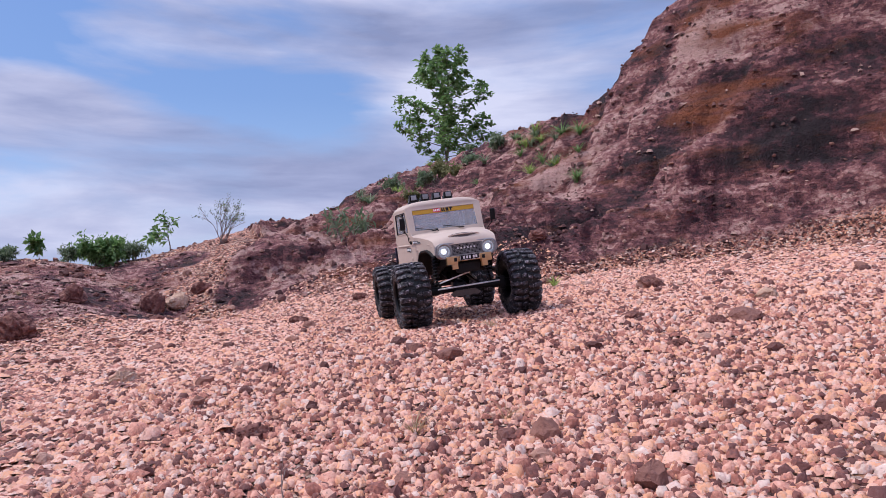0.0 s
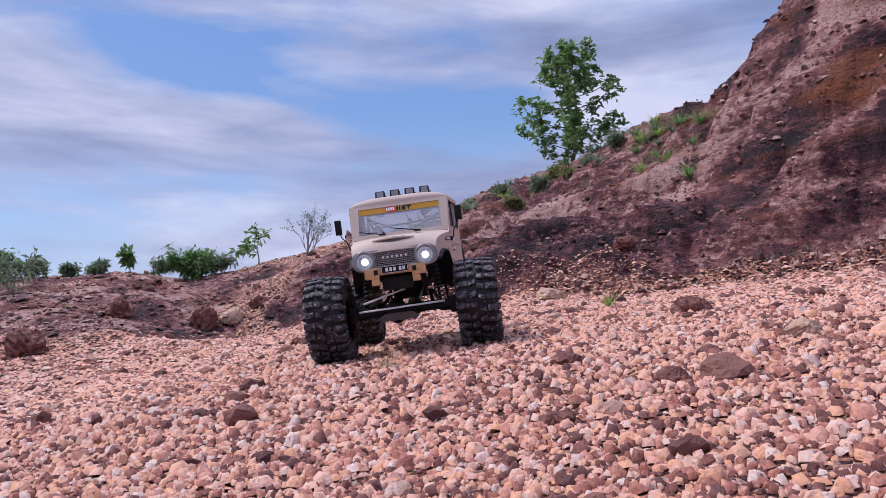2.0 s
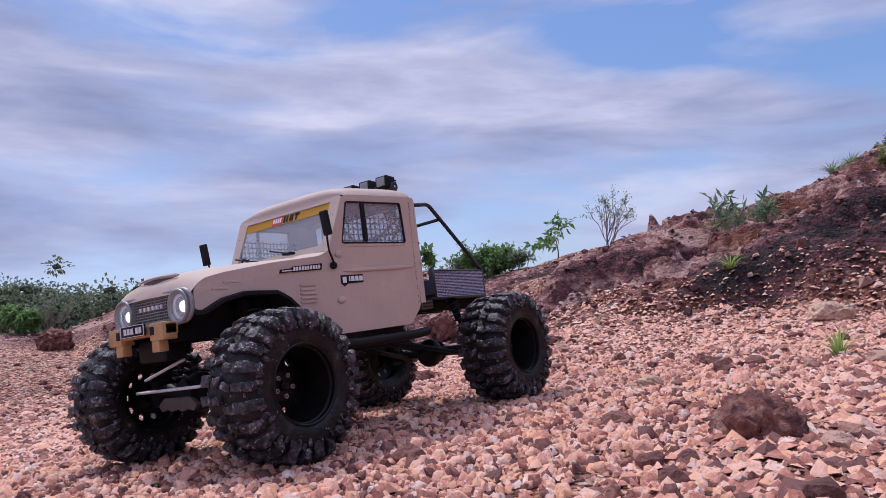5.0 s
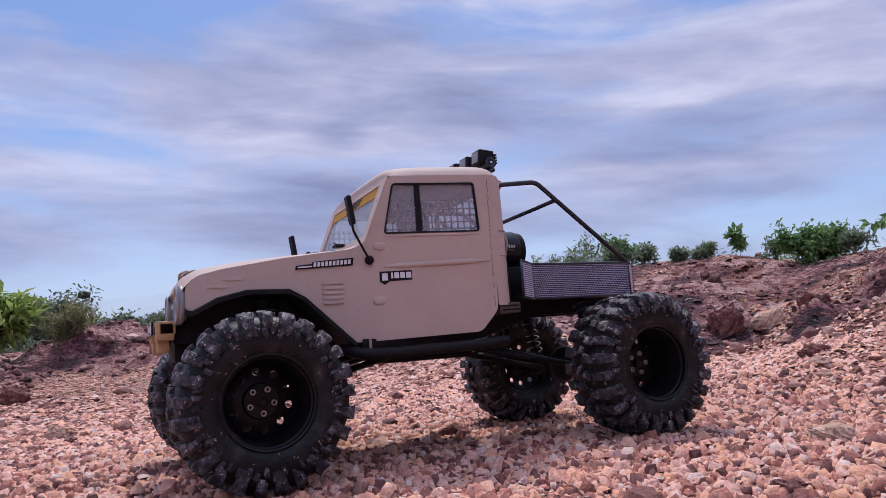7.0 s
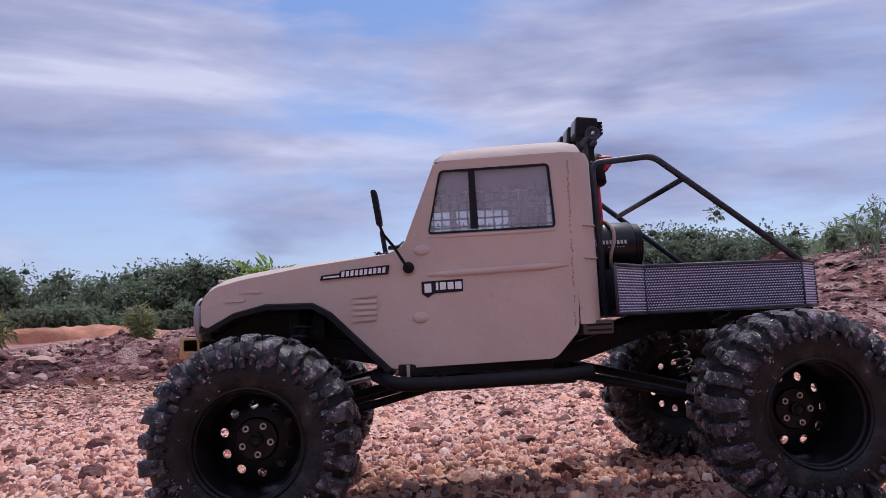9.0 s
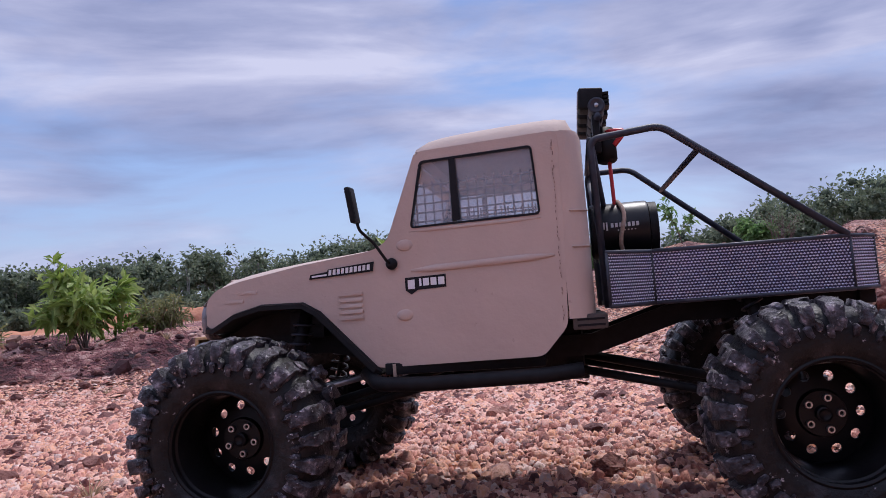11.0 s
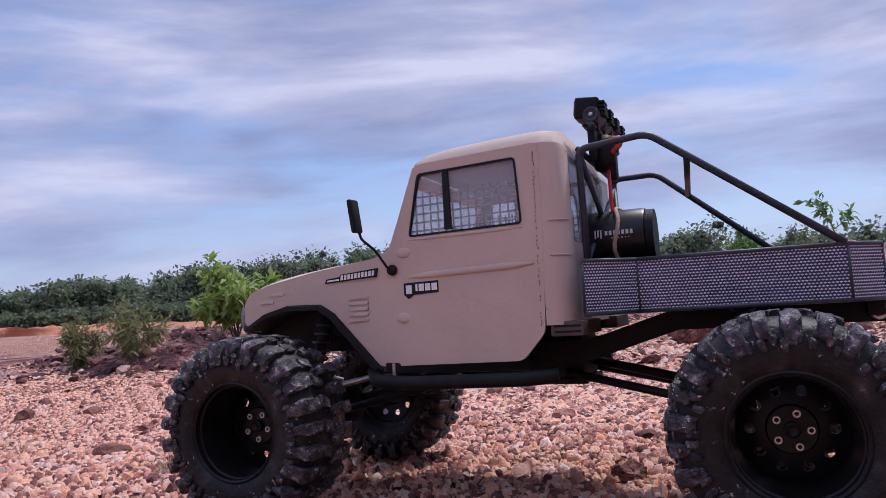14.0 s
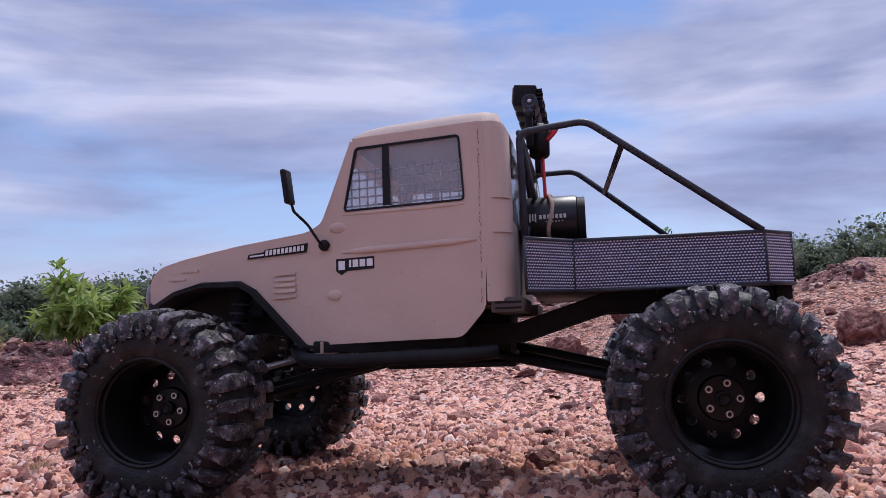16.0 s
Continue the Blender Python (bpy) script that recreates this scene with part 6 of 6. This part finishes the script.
# the tree on the hill's shoulder: trunk, whorled limbs, an ovoid leafy crown with gaps
def hill_tree(az, r, tall, wide, seed):
    rs = np.random.default_rng(seed)
    x, y = bearing(az, r)
    ob = tagged(new("tree"), "young green broad-leaved tree with an airy oval crown", "tree")
    ob.matrix_world = upright(x, y, 0.03)
    bm = bmesh.new()
    stem = [(0.02 * math.sin(2 * k), 0.02 * math.cos(1.7 * k) - 0.01, tall * k / 8) for k in range(9)]
    tube_bm(stem, 0.02, 8, bm, True, [tall * 0.010 * (1.05 - k / 8) + 0.002 for k in range(9)])
    leaves, dirs = [], []
    for k in range(44):
        h = 0.16 + 0.80 * (k + rs.random()) / 44
        out = wide * 0.5 * min(1.0, 1.75 * (1.06 - h)) ** 0.75 * (0.80 + 0.32 * rs.random())
        a = k * 2.4 + rs.normal(0, 0.3)
        p0 = Vector((0, 0, tall * (h - 0.10)))
        tip = Vector((math.cos(a) * out, math.sin(a) * out, tall * h + 0.06 * tall * rs.random()))
        midp = p0.lerp(tip, 0.5) + Vector((0, 0, -0.02 * tall))
        tube_bm([p0, midp, tip], 0.006, 5, bm, True, [tall * 0.004, tall * 0.0028, tall * 0.0015])
        for t in np.linspace(0.42, 1.0, 6):
            c = p0.lerp(midp, t * 2) if t < 0.5 else midp.lerp(tip, t * 2 - 1)
            if rs.random() < 0.14:
                continue
            cc = np.array(c) + rs.normal(0, 0.020 * tall, 3)
            m = 17
            leaves.append(cc + rs.normal(0, 0.016 * tall, (m, 3)))
            dd = rs.normal(0, 1, (m, 3))
            dd[:, 2] = np.abs(dd[:, 2]) * 0.4
            dirs.append(dd)
    part("trunk", bm, M_BARK, ob, smooth=True)
    lv = new("crown", leaf_cloud("crown", np.concatenate(leaves), np.concatenate(dirs), 0.050 * tall, 0.030 * tall, M_LEAF, rs=rs, droop=0.1))
    lv.parent = ob
    return ob


hill_tree(-13.2, 3.6, 0.86, 0.70, 3)

SHRUBS = [  # kind, bearing, distance, height, seed
    ("bush", 30.2, 2.2, 0.165, 33), ("bush", 28.4, 2.25, 0.13, 34), ("grey", 26.2, 2.2, 0.10, 36), ("grey", 32.6, 2.25, 0.09, 37), ("sapling", 22.0, 2.2, 0.19, 31), ("twig", 16.6, 2.1, 0.21, 32),
    ("long", 2.6, 1.72, 0.17, 38), ("long", 0.2, 1.76, 0.14, 39), ("sapling", 35.4, 2.25, 0.08, 35), ("grey", 38.5, 2.25, 0.07, 40), ("grey", 41.0, 2.3, 0.06, 48),
    ("bush", 47.0, 2.35, 0.145, 43), ("grey", 44.2, 2.3, 0.09, 44), ("grey", 50.5, 2.35, 0.06, 45), ("long", 49.0, 1.9, 0.17, 46), ("grey", 53.0, 2.35, 0.10, 47), ("grey", 56.0, 2.4, 0.09, 49),
    ("sapling", 79.4, 2.55, 0.18, 61), ("bush", 86.3, 2.6, 0.16, 63), ("grey", 82.6, 2.6, 0.11, 64), ("twig", 71.5, 2.5, 0.16, 65), ("bush", 73.6, 2.6, 0.13, 66), ("grey", 90.5, 2.6, 0.08, 67),
]
for kind, az, r, tall, seed in SHRUBS:
    if kind == "sapling":
        woody("sapling", az, r, tall, "slender green sapling with sparse leaves on the gravel rise", "sapling", seed, (0.036, 0.018), M_LEAF, depth=2, spread=0.9, per=3, trunk=0.60, cloud=0.04, group="saplings")
    elif kind == "twig":
        woody("twig_bush", az, r, tall, "bare grey twiggy bush on the gravel rise", "bush", seed, (0.009, 0.004), M_LEAF_GREY, bark=M_TWIG, stems=9, depth=3, spread=0.55, per=1, trunk=0.50, radius=0.0022, cloud=0.02, group="twig bushes")
    elif kind == "bush":
        woody("bush", az, r, tall, "rounded dense green bush on the gravel rise", "bush", seed, (0.024, 0.011), M_LEAF, stems=7, depth=2, spread=1.15, per=8, trunk=0.46, radius=0.0022, cloud=0.075, group="green bushes")
    elif kind == "long":
        woody("long_leaved_shrub", az, r, tall, "spindly shrub with long drooping grey-green leaves", "shrub", seed, (0.050, 0.010), M_LEAF_GREY, bark=M_TWIG, stems=3, depth=1, spread=0.7, per=3, trunk=0.62, radius=0.0015, cloud=0.03, group="long-leaved shrubs")
    else:
        woody("shrub", az, r, tall, "low grey-green scrub on the gravel rise", "shrub", seed, (0.020, 0.007), M_LEAF_GREY, bark=M_TWIG, stems=8, depth=2, spread=0.9, per=3, trunk=0.48, radius=0.0010, cloud=0.07, group="grey shrubs")

# bright shrub and feathery plants on the dark rock shelf
for az, r, tall, seed in ((105.0, 2.2, 0.27, 71), (133.5, 2.2, 0.27, 72)):
    woody("bright_shrub", az, r, tall, "bright yellow-green leafy shrub growing on dark rock", "shrub", seed, (0.058, 0.018), M_LEAF_LIGHT, stems=8, depth=2, spread=0.60, per=4, trunk=0.52, radius=0.0035, cloud=0.045, group="bright shrubs")
for az, r, tall, seed in ((115.5, 2.1, 0.12, 75), (143.0, 1.95, 0.15, 76), (147.0, 2.1, 0.12, 77), (99.5, 2.2, 0.12, 78), (127.0, 2.2, 0.12, 79)):
    woody("feathery_plant", az, r, tall, "thin feathery dry green plant beside dark rock", "plant", seed, (0.036, 0.006), M_LEAF_DRY, bark=M_TWIG, stems=9, depth=1, spread=0.5, per=9, trunk=0.75, radius=0.003, cloud=0.05, group="feathery plants")

for az, r, tall, seed in ((46.0, 2.25, 0.10, 80), (48.3, 2.2, 0.14, 81), (50.2, 2.3, 0.09, 82), (51.8, 2.2, 0.12, 83), (44.4, 2.3, 0.07, 85)):
    woody("spindly_weed", az, r, tall, "tall thin grey-green weed on the crusted rise", "weed", seed, (0.022, 0.005), M_LEAF_GREY, bark=M_TWIG, stems=4, depth=2, spread=0.45, per=1, trunk=0.60, radius=0.0011, cloud=0.05, group="spindly weeds")


def tuft(name, az, r, tall, blades, seed, mat, label, wide=0.08, lean=0.6, group=""):
    """A clump of arching blades."""
    rs = np.random.default_rng(seed)
    x, y = bearing(az, r)
    v, f = [], []
    for k in range(blades):
        a, h = rs.uniform(0, 2 * np.pi), tall * rs.uniform(0.6, 1.1)
        out = np.array([np.cos(a), np.sin(a), 0])
        side = np.array([-np.sin(a), np.cos(a), 0]) * wide * tall * rs.uniform(0.7, 1.2)
        base = out * rs.uniform(0, 0.12) * tall
        bend = lean * rs.uniform(0.4, 1.3)
        for j in range(5):
            t = j / 4
            c = base + out * h * bend * t * t + np.array([0, 0, h * (t - 0.35 * bend * t * t)])
            w = (1 - t) ** 0.7 * (0.6 + 0.8 * min(1, t * 3)) / 1.4
            v += [c + side * w, c - side * w]
        k0 = k * 10
        f += [(k0 + 2 * j, k0 + 2 * j + 1, k0 + 2 * j + 3, k0 + 2 * j + 2) for j in range(4)]
    ob = new(name, mesh_from(name, np.array(v), np.array(f), mat))
    ob.matrix_world = pose(x, y, ground_z(x, y) - 0.005, 0, 0, 0)
    return tagged(ob, label, "plant", group)


# low growth along the hill's ridge and shoulder
ridge = np.random.default_rng(55)
for seed in range(34):
    az = ridge.uniform(-34.0, -2.0) if seed < 24 else ridge.uniform(-33, -22)
    r = float(crest(np.array([az]))[0]) * ridge.uniform(0.74, 1.0)
    tuft("fern", az, r, ridge.uniform(0.05, 0.10), 46, 300 + seed, (M_LEAF_GREY, M_LEAF, M_LEAF_LIGHT)[seed % 3], "green arching fern clump on the rocky hill", 0.035, 1.2, "ferns on the hill")
for seed, (az, f, tall) in enumerate([(-6.5, 0.9, 0.10), (-12.5, 0.86, 0.11), (-16.5, 0.9, 0.10), (-14.5, 0.8, 0.10), (-10.5, 0.85, 0.09), (-8.5, 0.7, 0.07), (-20, 0.92, 0.09)]):
    woody("hill_shrub", az, float(crest(np.array([az]))[0]) * f, tall, "small green shrub rooted in the rocky hill", "shrub", 110 + seed, (0.022, 0.010), M_LEAF_DRY if seed % 2 else M_LEAF_GREY, stems=7, depth=2, spread=1.1, per=3, trunk=0.50, radius=0.0016, cloud=0.10, group="hill shrubs")
tuft("weed", -5.3, 1.05, 0.05, 30, 94, M_LEAF_LIGHT, "small bright green weed growing in the gravel", 0.05, 0.9)
tuft("dry_grass", 6.0, 0.76, 0.03, 60, 106, M_STRAW, "dry straw-coloured grass tuft in the gravel", 0.018, 1.1, "dry grass tufts")
tuft("dry_grass", 178.0, 0.335, 0.032, 70, 107, M_STRAW, "dry straw-coloured grass tuft in the gravel", 0.018, 1.1, "dry grass tufts")
tuft("weed", -42.0, 0.56, 0.045, 26, 95, M_LEAF_LIGHT, "small bright green weed growing in the gravel", 0.05, 0.9)
for az, r, tall, seed in ((165, 0.80, 0.05, 96), (171, 0.78, 0.04, 97), (120, 1.15, 0.06, 98), (116, 1.25, 0.06, 99), (48, 1.5, 0.05, 100), (33, 1.6, 0.05, 101), (128, 1.9, 0.07, 102), (135, 1.5, 0.05, 103), (144, 1.35, 0.05, 104), (146, 1.42, 0.05, 105)):
    tuft("dry_grass", az, r, tall * 0.7, 44, seed, M_STRAW, "dry straw-coloured grass tuft in the gravel", 0.018, 1.1, "dry grass tufts")
# hazy low scrub beyond the rise
rs = np.random.default_rng(66)
sc, sd = [], []
for k in range(150):
    az, r = rs.uniform(33, 60), rs.uniform(13, 18)
    x, y = bearing(az, r)
    tall, m = (0.083 + 0.016 * math.sin(az * 0.9) + 0.010 * rs.normal()) * r, 70
    z0 = tall - rs.uniform(0.5, 0.9)
    t = rs.uniform(0, 1, (m, 1))
    c = np.array([x, y, z0]) + np.concatenate([rs.normal(0, 0.24, (m, 2)) * (1.1 - 0.6 * t), t * (tall - z0)], 1)
    sc.append(c)
    sd.append(np.concatenate([rs.normal(0, 0.5, (m, 2)), rs.uniform(0.2, 1.0, (m, 1))], 1))
tagged(new("far_scrub", leaf_cloud("far_scrub", np.concatenate(sc), np.concatenate(sd), 0.14, 0.05, M_LEAF_GREY, rs=rs, folded=False)),
       "hazy grey-green scrub along the far side of the rise", "scrub", kind="stuff")
# dead twig stuck in the gravel
for tx, ty, tall, seed in ((-0.55, 0.62, 0.06, 5), (-0.95, 0.30, 0.05, 6)):
    rs = np.random.default_rng(seed)
    bm, out = bmesh.new(), []
    limbs(bm, rs, (0, 0, -0.004), (0.4, 0.2, 1), tall * 0.6, 0.0010, 2, 0.9, out, 5)
    ob = new("dead_twig", finish(bm, "dead_twig", M_TWIG, True))
    ob.matrix_world = pose(tx, ty, ground_z(tx, ty))
    tagged(ob, "dead brown twig stuck in the gravel", "twig", group="dead twigs")


# ---------------------------------------------------------------- far woods and the earth bank before them
def canopy(az):
    return np.interp(az, [0, 52, 57, 62, 70, 75, 80, 88, 94, 101, 110, 126, 132, 138, 145, 160, 180], [3, 3, 5.0, 6.8, 7.6, 6.2, 4.6, 4.7, 5.4, 6.0, 6.1, 5.4, 4.8, 4.2, 3.9, 3.6, 3.0])


rs = np.random.default_rng(77)
lc, ld, tv, tf, cv = [], [], [], [], []
LUMP = ball(0)
for k in range(560):
    az = rs.uniform(56, 152)
    scrub = rs.random() < 0.40
    front = rs.random() < 0.6
    r = rs.uniform(46, 52) if scrub else rs.uniform(52, 57) if front else rs.uniform(57, 68)
    x, y = bearing(az, r)
    z0 = ground_z(x, y)
    lump = 0.80 + 0.36 * float(value_noise(np.array([az * 0.45]), np.array([r * 0.2]))[0])
    tall = max(1.4, (math.tan(radians(canopy(az))) * r - z0) * lump * rs.uniform(0.84, 1.04))
    if scrub:
        tall *= 0.50
    low = 0.03 if scrub else 0.34
    w = tall * rs.uniform(0.20, 0.30)
    # a crown is a handful of lumps, each thick with leaves standing off it
    for j in range(7):
        c = np.array([x, y, z0 + tall * (low + (1 - low) * (0.20 + 0.66 * rs.random()))]) + np.append(rs.normal(0, 0.62 * w, 2), 0)
        size = np.array([0.56 * w, 0.56 * w, 0.17 * tall * (1 - low)]) * rs.uniform(0.6, 1.25)
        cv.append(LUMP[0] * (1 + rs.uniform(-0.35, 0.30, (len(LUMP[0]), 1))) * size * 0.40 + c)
        m = 64 if front or scrub else 32
        u = rs.normal(0, 1, (m, 3))
        u /= np.linalg.norm(u, axis=1)[:, None]
        lc.append(c + u * size * rs.uniform(0.40, 1.25, (m, 1)))
        ld.append(u)
    if scrub:
        continue
    for fork in range(2):
        t0 = len(tv)
        lx, ly = rs.normal(0, 0.25, 2) * (fork + 0.4)
        for dx, dy in ((0.07, 0), (-0.035, 0.06), (-0.035, -0.06)):
            tv += [(x + dx, y + dy, z0 - 0.2), (x + dx * 0.5 + lx, y + dy * 0.5 + ly, z0 + tall * 0.8)]
        tf += [(t0 + 2 * a, t0 + 2 * ((a + 1) % 3), t0 + 2 * ((a + 1) % 3) + 1, t0 + 2 * a + 1) for a in range(3)]
woods = tagged(new("far_woods"), "hazy grey-green line of thin-trunked woods along the plain", "woods", kind="stuff")
crowns = new("crowns", leaf_cloud("crowns", np.concatenate(lc), np.concatenate(ld), 0.34, 0.20, M_WOODS, rs=rs, folded=False))
crowns.parent = woods
# solid filler cores, added so that the thin crowns look dense
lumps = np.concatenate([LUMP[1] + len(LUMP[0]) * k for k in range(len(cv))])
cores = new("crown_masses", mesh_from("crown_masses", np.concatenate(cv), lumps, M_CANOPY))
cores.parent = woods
tagged(cores, "dark solid cores standing in for shaded inner foliage", kind="stuff")
stems_ob = new("trunks", mesh_from("trunks", np.array(tv), np.array(tf), M_PALE_TRUNK))
stems_ob.parent = woods
tagged(crowns, "leafy crowns of the woods", kind="stuff"), tagged(stems_ob, "pale thin trunks", kind="stuff")

ba = np.linspace(60, 160, 320)
rows_b = []
for v, dr in ((0.0, 0.0), (0.35, 0.5), (0.75, 0.8), (1.0, 1.3), (1.0, 4.0), (-0.2, 7.0)):
    rr = 40 + dr + 3 * np.sin(ba * 0.11) + 2.0 * value_noise(ba * 0.6, ba * 0 + v * 2, seed=3)
    bx, by = rr * np.cos(np.radians(ba)), rr * np.sin(np.radians(ba))
    tall_b = (0.9 * value_noise(ba * 0.16, ba * 0, seed=8) + 0.15) * np.maximum(np.clip((ba - 86) / 6, 0, 1) * np.clip((160 - ba) / 8, 0, 1), np.clip((ba - 61) / 4, 0, 1) * np.clip((79 - ba) / 4, 0, 1))
    rows_b.append(np.stack([bx, by, height(bx, by) - 0.05 + v * tall_b * 1.3 + 0.12 * (value_noise(ba * 2.2, ba * 0 + v * 5, seed=9) - 0.5)], -1))
bank = np.stack(rows_b)
nb = len(ba)
bf = np.array([(i * nb + j, i * nb + j + 1, (i + 1) * nb + j + 1, (i + 1) * nb + j) for i in range(len(rows_b) - 1) for j in range(nb - 1)])
tagged(new("earth_bank", mesh_from("earth_bank", bank.reshape(-1, 3), bf, M_EARTH)), "cut bank of bare orange earth before the woods", "earth bank", kind="structure")
